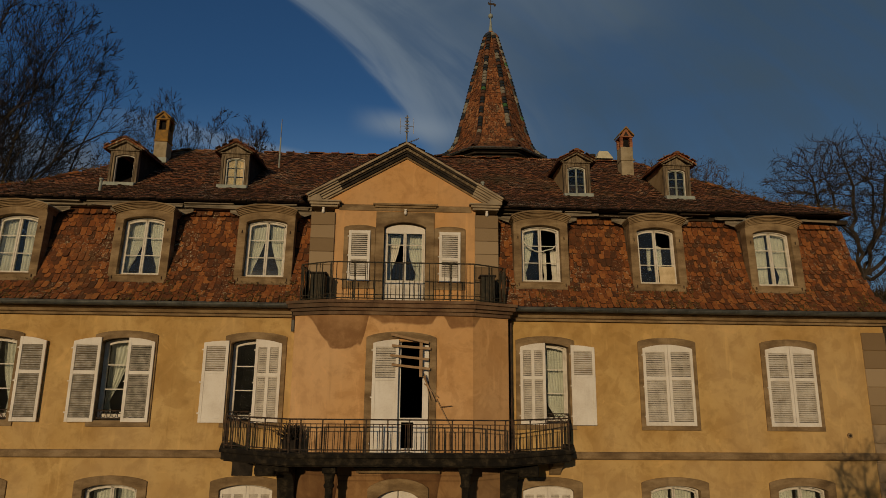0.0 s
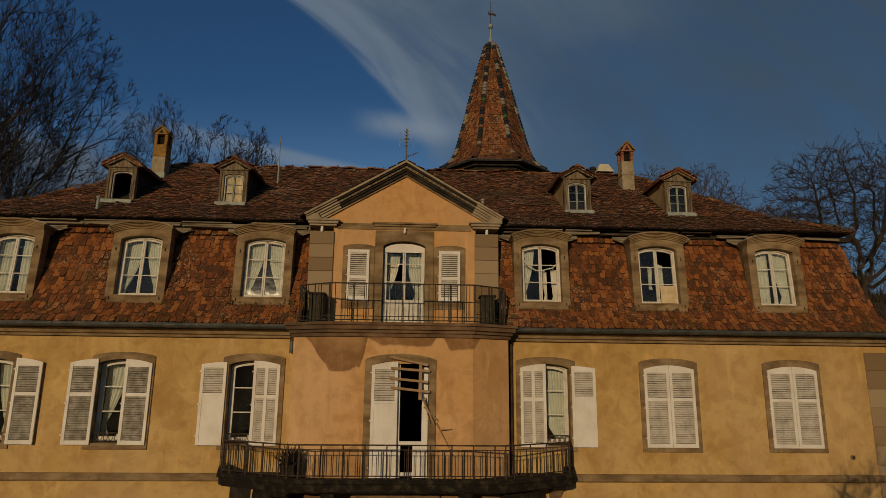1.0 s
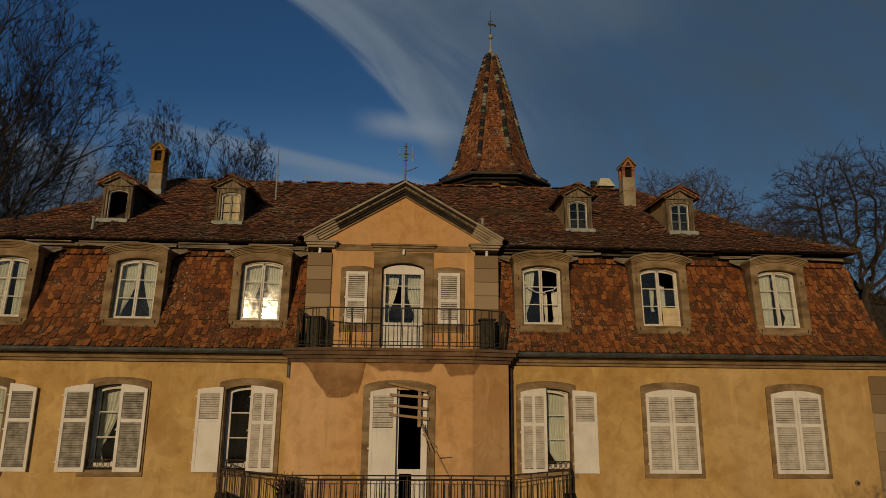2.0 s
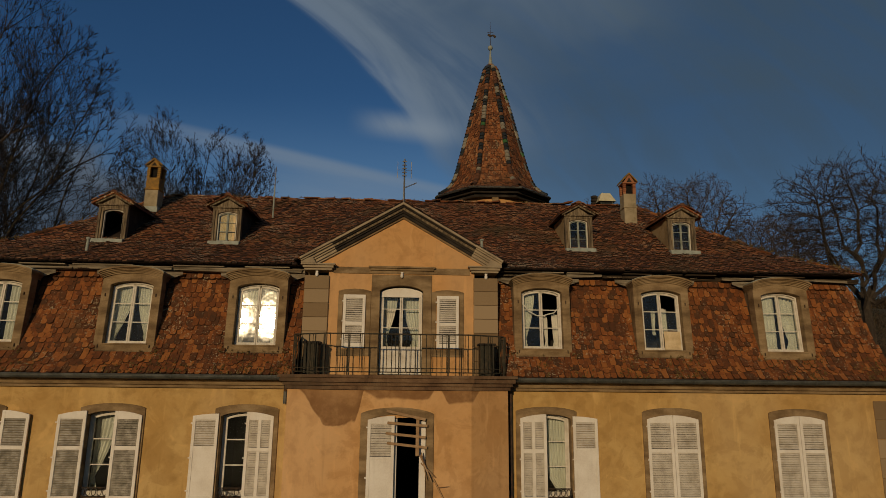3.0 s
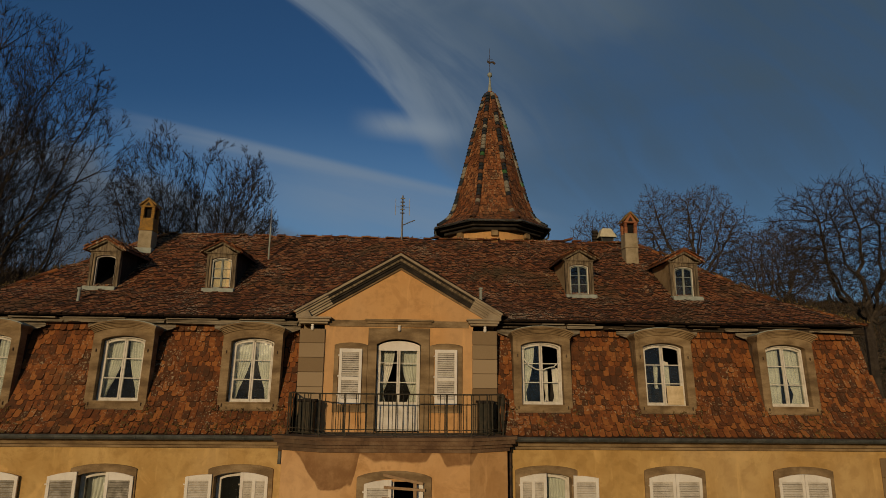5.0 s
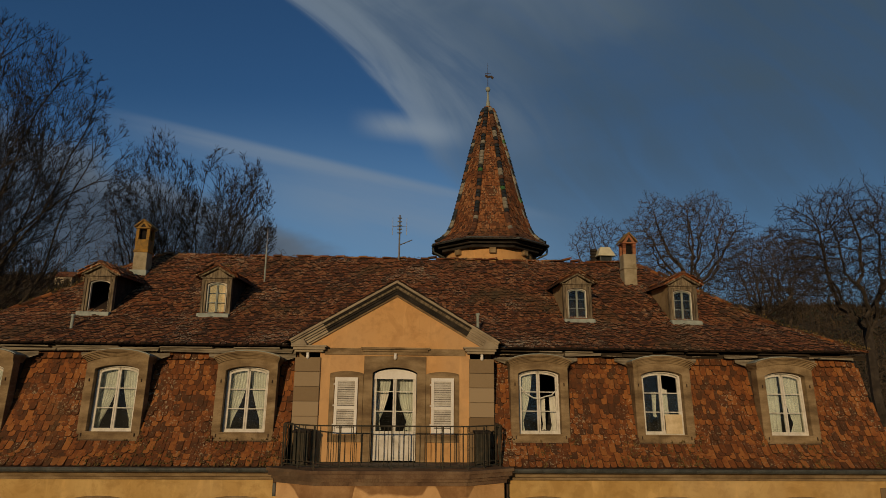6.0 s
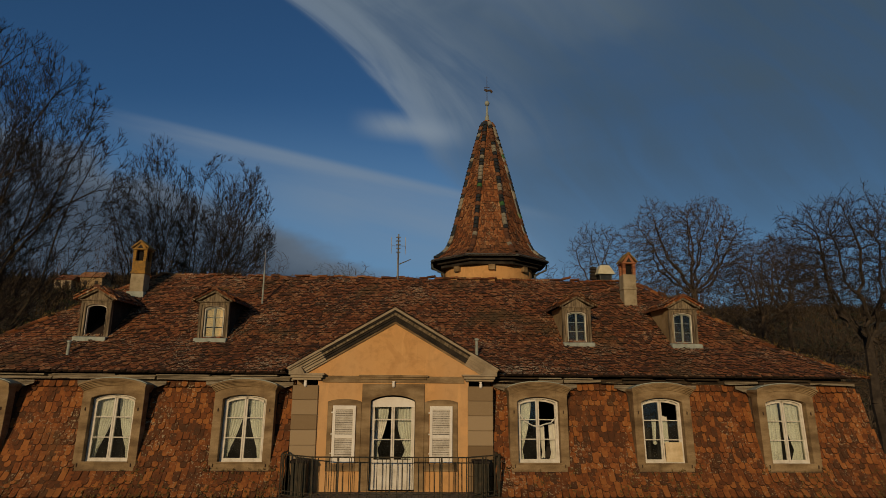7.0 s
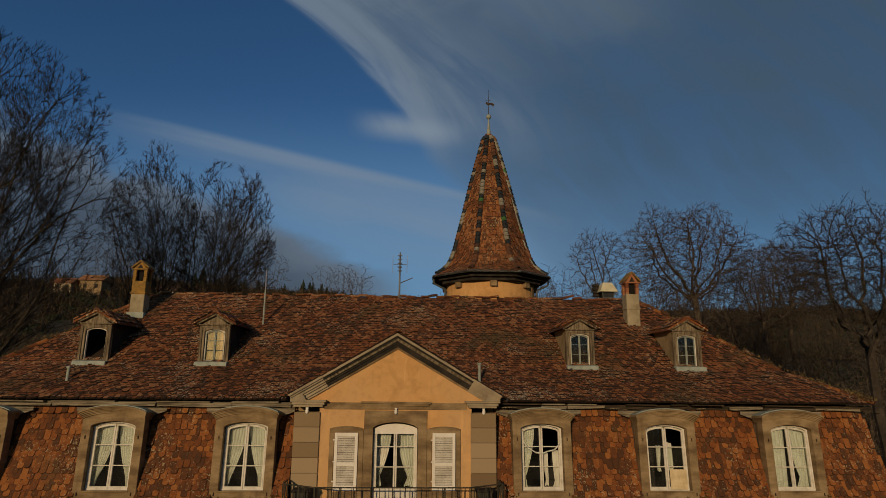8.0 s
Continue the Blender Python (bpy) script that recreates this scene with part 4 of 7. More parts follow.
# timber cornice under the upper eaves: whole on one side, rotten and gapped on the other
for x0, x1 in ((-HALF + 0.05, -2.3), (2.3, HALF - 0.05)):
    part("eaves_backing", Mesh().box(x0, x1, 0.53 if x0 < 0 else 0.62, 0.80, 9.42, 9.53), EAVES if x0 < 0 else WOOD_ROT, house, "old timber behind the eaves boards")
rnd = random.Random(19)
x = -10.95
while x < 10.9:
    w = rnd.uniform(1.1, 2.6) if x < 0 else rnd.uniform(0.4, 1.4)
    if -2.5 < x < 2.3:
        x = 2.32
        continue
    x1 = min(x + w, 10.95 if x > 0 else -2.34)
    sound = x < 0 or rnd.random() < 0.35
    mat = EAVES if sound else WOOD_ROT
    if sound or rnd.random() < 0.75:
        high, sag = rnd.uniform(0.045, 0.085), rnd.uniform(-0.35, 0.35)
        part("eaves_board", Mesh().prism([(0, 0), (0.12, rnd.uniform(-0.015, 0.01)), ((x1 - x) * 0.6, rnd.uniform(-0.02, 0.015)), (x1 - x - rnd.uniform(0, 0.05), rnd.uniform(-0.02, 0.03)), (x1 - x - 0.01, high), (0, high)], 0, 0.04), mat, house, "weathered eaves board, split and grey" if sound else "rotten dark eaves board", 0.005, at=(x, 0.46 + rnd.uniform(0, 0.05), 9.43), turn=(rnd.uniform(-4, 4), sag, rnd.uniform(-1, 1)))
    if rnd.random() < 0.8:
        part("eaves_batten", Mesh().box(0, (x1 - x) * rnd.uniform(0.6, 1.0), 0, 0.13, 0, 0.03), mat, house, "", 0.004, at=(x, 0.40 + rnd.uniform(0, 0.03), 9.518), turn=(0, rnd.uniform(-0.4, 0.4), 0))
    if rnd.random() < 0.4:
        part("eaves_splinter", Mesh().tube((0, 0, 0), (rnd.uniform(0.15, 0.4), -0.02, rnd.uniform(-0.03, 0.03)), 0.012, 0.005, 5), WOOD_OLD, house, at=(x + 0.1, 0.43, 9.45))
    x = x1
for c in BAYS:
    for s in (-1, 1):
        for e in (-1, 1):
            pts = [(e * 0.5, 9.40), (e * 0.98, 9.40), (e * 0.98, 9.33), (e * 0.72, 9.24)]
            part("flashing", Mesh().prism(pts, 0.0, 0.012), EAVES, house, at=(s * c, 0.50, 0))

# mansard dormers
d_front = surround(0.475, 0.66, 0.10, 1.43, 0.10, 1.61, 0.13, -0.04, 0.2, 0.2)
d_trim = Mesh()
for o, t0, t1, out in ((0.662, 0.0, 0.03, 0.03), (0.672, 0.03, 0.055, 0.055), (0.688, 0.055, 0.085, 0.085), (0.705, 0.085, 0.11, 0.115), (0.722, 0.11, 0.15, 0.15)):
    lo = [(x * o / 0.66, z) for x, z in arch(0.66, 1.5, 1.57 + t0, 0.14)][1:-1]
    hi = [(x * o / 0.66, z) for x, z in arch(0.66, 1.5, 1.57 + t1, 0.14)][1:-1]
    d_trim.ring(lo, hi, -0.04 - out, 0.3, closed=False)
d_front_d = made("dormer", d_front, STONE, 0.006)
d_trim_d = made("arched_cornice", d_trim, STONE)
d_sill_d = made("dormer_sill", Mesh().box(-0.67, 0.67, -0.052, 0.02, -0.12, -0.05).box(-0.5, 0.5, -0.055, 0.0, 0.085, 0.12), STONE, 0.008)
ledge = [(x, z) for x, z in arch(0.7, 1.55, 1.725, 0.14)][1:-1]
d_roof_d = made("dormer_roof", Mesh().ring(ledge, [(x, z + 0.02) for x, z in ledge], -0.1, 0.75, closed=False), LEAD)
# Two cheek colours: near-black paints the shaded side, the paler wood the lit.
cheek_shaded_d = made("cheek", Mesh().prism([(0.02, -0.05), (0.02, 1.71), (0.72, 1.71), (0.02, -0.12)], -0.02, 0.02, "x"), WOOD_DARK)
cheek_lit_d = made("cheek", Mesh().prism([(0.02, -0.05), (0.02, 1.71), (0.72, 1.71), (0.02, -0.12)], -0.02, 0.02, "x"), WOOD_OLD)
hinge_d = made("hinge", Mesh().box(-0.01, 0.01, -0.055, -0.03, -0.035, 0.035).tube((0, -0.06, -0.03), (0, -0.06, 0.03), 0.009), IRON)
FOOT = 7.59
LEAN_BACK = -3.6


def dormer(x, **kw):
    d = place("dormer", d_front_d, house, (x, 0.13, FOOT), (LEAN_BACK, 0, 0), "brown stone mansard dormer with arched moulded head")
    place("arched_cornice", d_trim_d, d)
    place("dormer_sill", d_sill_d, d)
    place("dormer_roof", d_roof_d, d, label="lead-covered dormer roof")
    # Left-hand dormers get the darkened cheeks, as their seen side lies in shade.
    place("cheek", cheek_shaded_d if x < 0 else cheek_lit_d, d, (0.62, 0, 0))
    place("cheek", cheek_shaded_d if x < 0 else cheek_lit_d, d, (-0.62, 0, 0))
    for s in (-1, 1):
        for z in (0.05, 1.2):
            place("hinge", hinge_d, d, (s * 0.56, 0, z))
    window("dormer", d, (0, 0.1, 0), sub=False, **kw)
    return d


dormer(-BAYS[0], ajar=(-0.8, -2.2))
dormer(-BAYS[1])
dormer(-BAYS[2])
dormer(BAYS[0], missing=(3, 4, 5))
dormer(BAYS[1], missing=(5,))
dormer(BAYS[2])


# curtains
def drape(half, foot, top, side, reach, tuck, wide_foot, seed, y=0.14):
    """One pleated curtain, held back: reach at the head, narrowest (tuck) low down, wider again at the foot."""
    rnd = random.Random(seed)
    rows, cols = 22, 26
    v = []
    ph, k = rnd.random() * 6, 5 + rnd.randrange(3)
    for j in range(rows + 1):
        t = j / rows
        z = top + (foot - top) * t
        inner = reach + (tuck - reach) * (t / 0.82) ** 1.8 if t < 0.82 else tuck + (wide_foot - tuck) * ((t - 0.82) / 0.18)
        for i in range(cols + 1):
            s = i / cols
            x = side * (half - s * (half - inner))
            wob = 0.02 * math.sin(k * 2 * math.pi * s + ph + 0.7 * t) + 0.006 * math.sin(13 * 2 * math.pi * s + 2 * t)
            v.append((x, y + wob, z + 0.012 * math.sin(9 * s + ph)))
    f = [(j * (cols + 1) + i, j * (cols + 1) + i + 1, (j + 1) * (cols + 1) + i + 1, (j + 1) * (cols + 1) + i) for j in range(rows) for i in range(cols)]
    return Mesh().add(v, f)


def curtain(at, half, foot, top, side, reach, tuck, wide_foot, seed, turn=(0, 0, 0), label="white lace-edged curtain tied back behind the window"):
    data = made("curtain", drape(half, foot, top, side, reach, tuck, wide_foot, seed), CLOTH, smooth=True)
    ob = place("curtain", data, None, at, turn)
    return tagged(ob, label, "curtain", "curtains in the windows")


tilt = (LEAN_BACK, 0, 0)
DC = lambda x: (x, 0.24, FOOT)
for i, x in enumerate((-BAYS[0], -BAYS[1])):
    curtain(DC(x), 0.45, 0.14, 1.49, -1, 0.02, 0.30, 0.36, 10 + i, tilt)
    curtain(DC(x), 0.45, 0.14, 1.49, 1, 0.02, 0.27, 0.30, 20 + i, tilt)
curtain(DC(-BAYS[2]), 0.45, 0.14, 1.49, -1, 0.08, 0.10, 0.10, 31, tilt, "grey-white straight curtain behind the window")
curtain(DC(-BAYS[2]), 0.45, 0.14, 1.49, 1, 0.08, 0.10, 0.10, 32, tilt, "grey-white straight curtain behind the window")
curtain(DC(BAYS[0]), 0.45, 0.14, 1.49, -1, 0.12, 0.34, 0.30, 33, tilt)
curtain(DC(BAYS[0]), 0.42, 0.16, 0.95, 1, 0.27, 0.31, 0.26, 34, tilt, "torn white curtain hanging in a broken window")
curtain(DC(BAYS[0]), 0.17, 0.2, 0.9, 1, 0.05, 0.11, 0.08, 38, tilt, "torn strip of white curtain in a broken window")
cord = Mesh().pipe([(-0.44, 0, 1.2), (-0.3, 0, 1.0), (-0.12, 0, 0.9), (0.02, 0, 0.88), (0.16, 0, 0.93), (0.3, 0, 0.96), (0.4, 0, 1.06), (0.47, 0, 1.2)], 0.016, 6)
tagged(place("white_rope", made("white_rope", cord, CLOTH, smooth=True), None, DC(BAYS[0]), tilt), "slack white rope hung across a broken window", "rope")
curtain(DC(BAYS[1]), 0.2, 0.52, 1.12, 1, 0.03, 0.09, 0.05, 35, tilt, "torn white curtain hanging in a broken window")
curtain(DC(BAYS[1]), 0.16, 0.5, 1.05, -1, 0.06, 0.1, 0.07, 39, tilt, "torn strip of white curtain in a broken window")
curtain(DC(BAYS[2]), 0.45, 0.14, 1.49, -1, 0.02, 0.05, 0.06, 36, tilt)
curtain(DC(BAYS[2]), 0.45, 0.14, 1.49, 1, 0.02, 0.22, 0.12, 37, tilt)
curtain((-BAYS[1], 0.24, 0), 0.5, 4.6, 6.2, -1, 0.05, 0.42, 0.34, 41)
curtain((-BAYS[2], 0.24, 0), 0.5, 4.6, 6.2, 1, 0.05, 0.3, 0.25, 42)
curtain((-BAYS[2], 0.24, 0), 0.5, 4.6, 6.2, -1, 0.05, 0.3, 0.25, 43)
curtain((BAYS[0], 0.24, 0), 0.5, 4.6, 6.2, 1, 0.03, 0.12, 0.3, 44)
curtain((0, PY + 0.2, 0), 0.46, 7.72, 8.88, 1, 0.03, 0.28, 0.2, 45)
curtain((0, PY + 0.2, 0), 0.46, 7.72, 8.88, -1, 0.1, 0.34, 0.3, 46)
for i, x in enumerate((-BAYS[2], -BAYS[1], -BAYS[0], BAYS[0], BAYS[1], BAYS[2])):
    for s in (-1, 1):
        curtain((x, 0.2, 0), 0.5, 1.2, 3.1, s, 0.03, 0.1, 0.1, 50 + i * 2 + s, label="white net curtain behind the window")
board = tagged(place("board", made("board", Mesh().box(0.03, 0.41, 0, 0.012, 0.14, 0.56), BOARD_PALE), None, (BAYS[1], 0.17, FOOT), tilt), "beige board blocking a broken pane", "board")


# ---------------------------------------------------------------- small dormers of the upper roof
def roof_z(y):
    if y < KINK_Y:
        return EAVE_Z + (y - EAVE_Y) * (KINK_Z - EAVE_Z) / (KINK_Y - EAVE_Y)
    return KINK_Z + (y - KINK_Y) * (RIDGE_Z - KINK_Z) / (RIDGE_Y - KINK_Y)


s_front = surround(0.255, 0.305, 0.06, 0.83, 0.07, 0.93, 0.06, -0.02, 0.12, 0.0)
s_front_d = made("roof_dormer", s_front, WOOD_OLD, 0.005)
s_post_d = made("corner_post", Mesh().box(-0.03, 0.03, -0.035, 0.1, 0.0, 1.02), WOOD_OLD, 0.006)
s_sill_d = made("dormer_sill", Mesh().prism([(-0.23, -0.1), (-0.19, 0.07), (-0.03, 0.09), (0.1, 0.09), (0.1, -0.1)], -0.4, 0.4, "x"), LEAD, 0.005)
s_gable_d = made("gable", Mesh().prism([(-0.36, 1.0), (0.36, 1.0), (0.0, 1.24)], -0.01, 0.06), WOOD_OLD)
s_mould = Mesh()
for s in (-1, 1):
    s_mould.prism([(0, 1.24), (s * 0.45, 1.0), (s * 0.45, 1.06), (0, 1.31)], -0.09, 0.05)
s_mould.box(-0.40, 0.40, -0.07, 0.05, 0.985, 1.02)
s_mould.box(-0.37, 0.37, -0.03, 0.05, 0.93, 0.99)
s_mould_d = made("gable_moulding", s_mould, WOOD_OLD, 0.005)
s_roof = Mesh()
for s in (-1, 1):
    s_roof.add([(0, -0.13, 1.36), (0, 1.85, 1.36), (s * 0.54, 1.45, 1.05), (s * 0.54, -0.13, 1.05), (0, -0.13, 1.30), (0, 1.85, 1.30), (s * 0.54, 1.45, 1.0), (s * 0.54, -0.13, 1.0)],
               [(0, 1, 2, 3), (4, 7, 6, 5), (0, 3, 7, 4), (2, 6, 7, 3)])
s_roof_d = made("dormer_roof", s_roof, TILE_OLD)
# Tan copy for sunlit cheeks, black copy with shade put into its colour.
s_cheek_lit_d = made("cheek", Mesh().prism([(0.0, -0.05), (0.0, 1.03), (1.45, 1.03)], -0.015, 0.015, "x"), CHEEK)
s_cheek_shaded_d = made("cheek", Mesh().prism([(0.0, -0.05), (0.0, 1.03), (1.45, 1.03)], -0.015, 0.015, "x"), WOOD_DARK)
cap_d = made("ridge_tile", Mesh().prism([(0.09 * math.cos(math.pi * i / 6), 0.07 * math.sin(math.pi * i / 6)) for i in range(7)], 0, 0.3), TILE_RIDGE)
gable_tile_d = made("roof_tile", Mesh().box(-0.07, 0.07, -0.16, 0.0, 0.0, 0.022), TILE_OLD)


def roof_dormer(x, glazed, boards=False, wobble=0.0):
    d = place("roof_dormer", s_front_d, house, (x, 1.96, 10.37), (0, wobble, 0), "weathered grey wooden roof dormer with small gable")
    for s in (-1, 1):
        place("corner_post", s_post_d, d, (s * 0.345, 0, 0))
        place("cheek", s_cheek_shaded_d if x < 0 else s_cheek_lit_d, d, (s * 0.36, 0.02, 0))
    place("dormer_sill", s_sill_d, d, label="grey lead sill flashing")
    place("gable", s_gable_d, d)
    place("gable_moulding", s_mould_d, d)
    place("dormer_roof", s_roof_d, d)
    for i in range(6):
        place("ridge_tile", cap_d, d, (0, -0.15 + 0.28 * i, 1.325), (0, 0, 0))
    rnd = random.Random(int(x * 10))
    for s in (-1, 1):
        for i in range(3):
            for j in range(10):
                place("roof_tile", gable_tile_d, d, (s * (0.14 + 0.15 * i), -0.02 + 0.14 * j, 1.285 - 0.087 * i + 0.03 * rnd.random()), (rnd.uniform(-5, 5), s * 30 + rnd.uniform(-7, 7), rnd.uniform(-9, 9)))
    if glazed and boards:
        window("small", d, (0, 0.03, 0), sub=False, ajar=(5, 7))
    elif glazed:
        window("small", d, (0, 0.03, 0), sub=False)
    else:
        place("window_frame", WINDOW_KINDS["small"][0], d, (0, 0.03, 0))
    # Added near-black box: attic darkness put into its colour behind the window.
    if not boards:
        lining = Mesh().box(-0.32, 0.32, 0.14, 1.3, 0.0, 0.05).box(-0.32, 0.32, 1.25, 1.3, 0.05, 0.95)
        for s in (-1, 1):
            lining.box(min(s * 0.32, s * 0.335), max(s * 0.32, s * 0.335), 0.14, 1.3, 0.05, 0.95)
        part("attic_void", lining, VOID_BLACK, d, "near-black box added in place of the attic's shade")
    if boards:
        m = Mesh()
        for s in (-1, 1):
            for k in range(3):
                m.box(min(s * 0.02, s * 0.2), max(s * 0.02, s * 0.2), 0.08, 0.09, 0.12 + 0.25 * k, 0.35 + 0.25 * k)
        part("blind_board", m, BOARD_PALE, d, "pale boards behind the panes")
    return d


roof_dormer(-7.62, False, wobble=0.6)
roof_dormer(-4.67, True, True)
roof_dormer(4.70, True, wobble=-0.5)
roof_dormer(7.53, True, wobble=0.4)


# ---------------------------------------------------------------- chimneys and roof fittings
def chimney(x, y, half, z0, z1, top, body_mat, brick_mat, label):
    c = thing("chimney", label, "chimney", (x, y, z0))
    h = z1 - z0
    part("shaft", Mesh().box(-half, half, -half, half, 0, h * 0.62), CHIM, c, bevel=0.01)
    part("upper_shaft", Mesh().box(-half, half, -half, half, h * 0.62, h), body_mat, c, bevel=0.01)
    part("collar", Mesh().box(-half - 0.02, half + 0.02, -half - 0.02, half + 0.02, h * 0.62, h * 0.62 + 0.06), body_mat, c, bevel=0.01)
    part("flashing", Mesh().box(-half - 0.05, half + 0.05, -half - 0.06, half + 0.05, -0.1, 0.1), LEAD, c, bevel=0.01)
    b = made("brick", Mesh().box(-0.045, 0.045, -0.05, 0.05, 0, 0.058), brick_mat, 0.004)
    for sx in (-1, 1):
        for sy in (-1, 1):
            for k in range(int(top * 0.6 / 0.064)):
                place("brick", b, c, (sx * (half - 0.04), sy * (half - 0.05), h + 0.064 * k), (0, 0, 3 * ((k * 7) % 5 - 2)))
    zt = h + int(top * 0.6 / 0.064) * 0.064
    part("cap_slab", Mesh().box(-half - 0.03, half + 0.03, -half - 0.03, half + 0.03, zt, zt + 0.04), brick_mat, c, bevel=0.008)
    part("cap_gable", Mesh().prism([(-half, 0), (half, 0), (0, top - (zt - h) + 0.0)], -half, half), brick_mat, c, at=(0, 0, zt + 0.02))
    part("cap_hole", Mesh().prism([(-half * 0.45, 0.02), (half * 0.45, 0.02), (0, (top - (zt - h)) * 0.6)], -half - 0.006, -half), WOOD_DARK, c, at=(0, 0, zt + 0.02))
    for s in (-1, 1):
        tile = Mesh().prism([(0, top), (s * (half + 0.06), zt - h + 0.03), (s * (half + 0.06), zt - h + 0.08), (0, top + 0.06)], -half - 0.05, half + 0.05)
        part("cap_tile", tile, LICHEN, c, bevel=0.008, at=(0, 0, h))
    part("inner_flue", Mesh().box(-half + 0.06, half - 0.06, -half + 0.12, half - 0.05, h, zt), VOID_BLACK, c)
    return c


chimney(-7.5, 3.95, 0.19, 11.75, 12.75, 0.55, LICHEN, LICHEN, "tall rendered chimney with lichen-yellow gabled cap")
chimney(6.79, 3.86, 0.19, 11.4, 12.58, 0.62, CHIM, BRICK, "rendered chimney with brick top and gabled cap")

hood = thing("roof_ventilator", "cream sheet-metal ventilator hood on the ridge", "ventilator", (6.74, 5.93, 12.69))
m = Mesh().add([(-0.3, -0.3, 0.24), (0.3, -0.3, 0.24), (0.3, 0.3, 0.24), (-0.3, 0.3, 0.24), (-0.15, -0.15, 0.56), (0.15, -0.15, 0.56), (0.15, 0.15, 0.56), (-0.15, 0.15, 0.56)],
               [(0, 1, 5, 4), (1, 2, 6, 5), (2, 3, 7, 6), (3, 0, 4, 7), (4, 5, 6, 7), (0, 3, 2, 1)])
part("hood", m, CREAM, hood, bevel=0.008)
part("lantern", Mesh().box(-0.19, 0.19, -0.19, 0.19, 0.04, 0.24), GLAZE_BLACK, hood, "dark glass lantern")
part("curb", Mesh().box(-0.2, 0.2, -0.2, 0.2, -1.0, 0.06), ZINC, hood, bevel=0.005)
for sx in (-1, 1):
    for sy in (-1, 1):
        part("strut", Mesh().tube((sx * 0.17, sy * 0.17, 0.05), (sx * 0.2, sy * 0.2, 0.23), 0.018), ZINC, hood)
flue = thing("flue_pipe", "stacked dark clay flue beside the ventilator", "flue", (6.43, 6.1, 12.72))
for k in range(4):
    part("flue_ring", Mesh().turned([(0.09, 0), (0.12, 0.02), (0.12, 0.08), (0.09, 0.1)], 12), WOOD_DARK, flue, at=(0, 0, 0.08 + 0.11 * k))

for x, y, z, h in ((-7.69, 1.05, 9.95, 0.3), (1.97, 1.08, 10.0, 0.42)):
    p = thing("vent_pipe", "short grey zinc vent pipe on the roof", "pipe", (x, y, z), "vent pipes on the roof")
    part("pipe", Mesh().tube((0, 0, 0), (0, 0.02, h), 0.035, 0.035, 10), LEAD, p)
    part("cowl", Mesh().turned([(0.03, 0), (0.055, 0.015), (0.05, 0.05), (0.01, 0.06)], 10), LEAD, p, at=(0, 0.02, h))

mast = thing("tv_aerial", "old television aerial on a thin mast", "aerial", (-0.1, 4.88, 12.35))
part("pole", Mesh().tube((0, 0, 0), (0, 0, 1.6), 0.03, 0.022, 8), STEEL, mast)
part("boom", Mesh().tube((0, 0, 0.62), (0.4, 0.0, 0.8), 0.014), STEEL, mast)
for k, z in enumerate((1.0, 1.12, 1.24, 1.36, 1.48)):
    part("element", Mesh().tube((-0.07, -0.08, z), (0.07, -0.08, z), 0.018), STEEL, mast)
part("reflector", Mesh().pipe([(-0.22, 0, 0.95), (-0.22, 0, 1.5)], 0.008).pipe([(0.22, 0, 0.95), (0.22, 0, 1.5)], 0.008).pipe([(-0.22, 0, 1.22), (0.22, 0, 1.22)], 0.008), STEEL, mast)
for k in range(4):
    part("element", Mesh().tube((0.08 + 0.08 * k, -0.1, 0.655 + 0.035 * k), (0.08 + 0.08 * k, 0.1, 0.655 + 0.035 * k), 0.006), STEEL, mast)
part("mast_foot", Mesh().turned([(0.12, 0), (0.1, 0.05), (0.04, 0.12)], 10), LEAD, mast)
rod = thing("lightning_rod", "thin rusty metal rod standing on the roof", "rod", (-3.86, 3.5, 11.45))
part("pole", Mesh().tube((0, 0, 0), (0, 0, 1.05), 0.026, 0.022, 6), LEAD, rod)
part("tip", Mesh().tube((0, 0, 1.05), (0, 0, 1.64), 0.016, 0.012, 6), STEEL, rod)


# ---------------------------------------------------------------- balconies
def sections(plan, spacing):
    """Points spaced evenly along each side of a plan, with the side's heading."""
    out = []
    for p, q in zip(plan, plan[1:]):
        p, q = Vector(p), Vector(q)
        n = max(1, round((q - p).length / spacing))
        out += [(p + (q - p) * (i + 0.5) / n) for i in range(n)]
    return out


def railing(name, plan, z0, z1, mat, spacing, post_every, label, frieze=True):
    r = thing(name, label, "railing")
    d3 = [(x, y) for x, y in plan]
    part("handrail", Mesh().pipe([(x, y, z1) for x, y in d3], 0.015, 6), mat, r)
    part("lower_rail", Mesh().pipe([(x, y, z0 + 0.05) for x, y in d3], 0.012, 6), mat, r)
    head = z1 - 0.085 if frieze else z1
    part("upper_rail" if frieze else "middle_rail", Mesh().pipe([(x, y, z1 - 0.085 if frieze else z0 + 0.13) for x, y in d3], 0.009, 6), mat, r)
    bar = made("baluster", Mesh().tube((0, 0, z0 + 0.05), (0, 0, head), 0.0078, 0.0078, 5), mat)
    rnd = random.Random(4)
    for p in sections(plan, spacing):
        place("baluster", bar, r, (p.x, p.y, 0), (rnd.uniform(-0.6, 0.6), rnd.uniform(-0.6, 0.6), 0))
    post = made("post", Mesh().box(-0.012, 0.012, -0.012, 0.012, z0 - 0.05, z1), mat)
    spots = sections(plan, post_every) + [Vector(p) for p in plan]
    for p in spots:
        place("post", post, r, (p.x, p.y, 0))
    return r


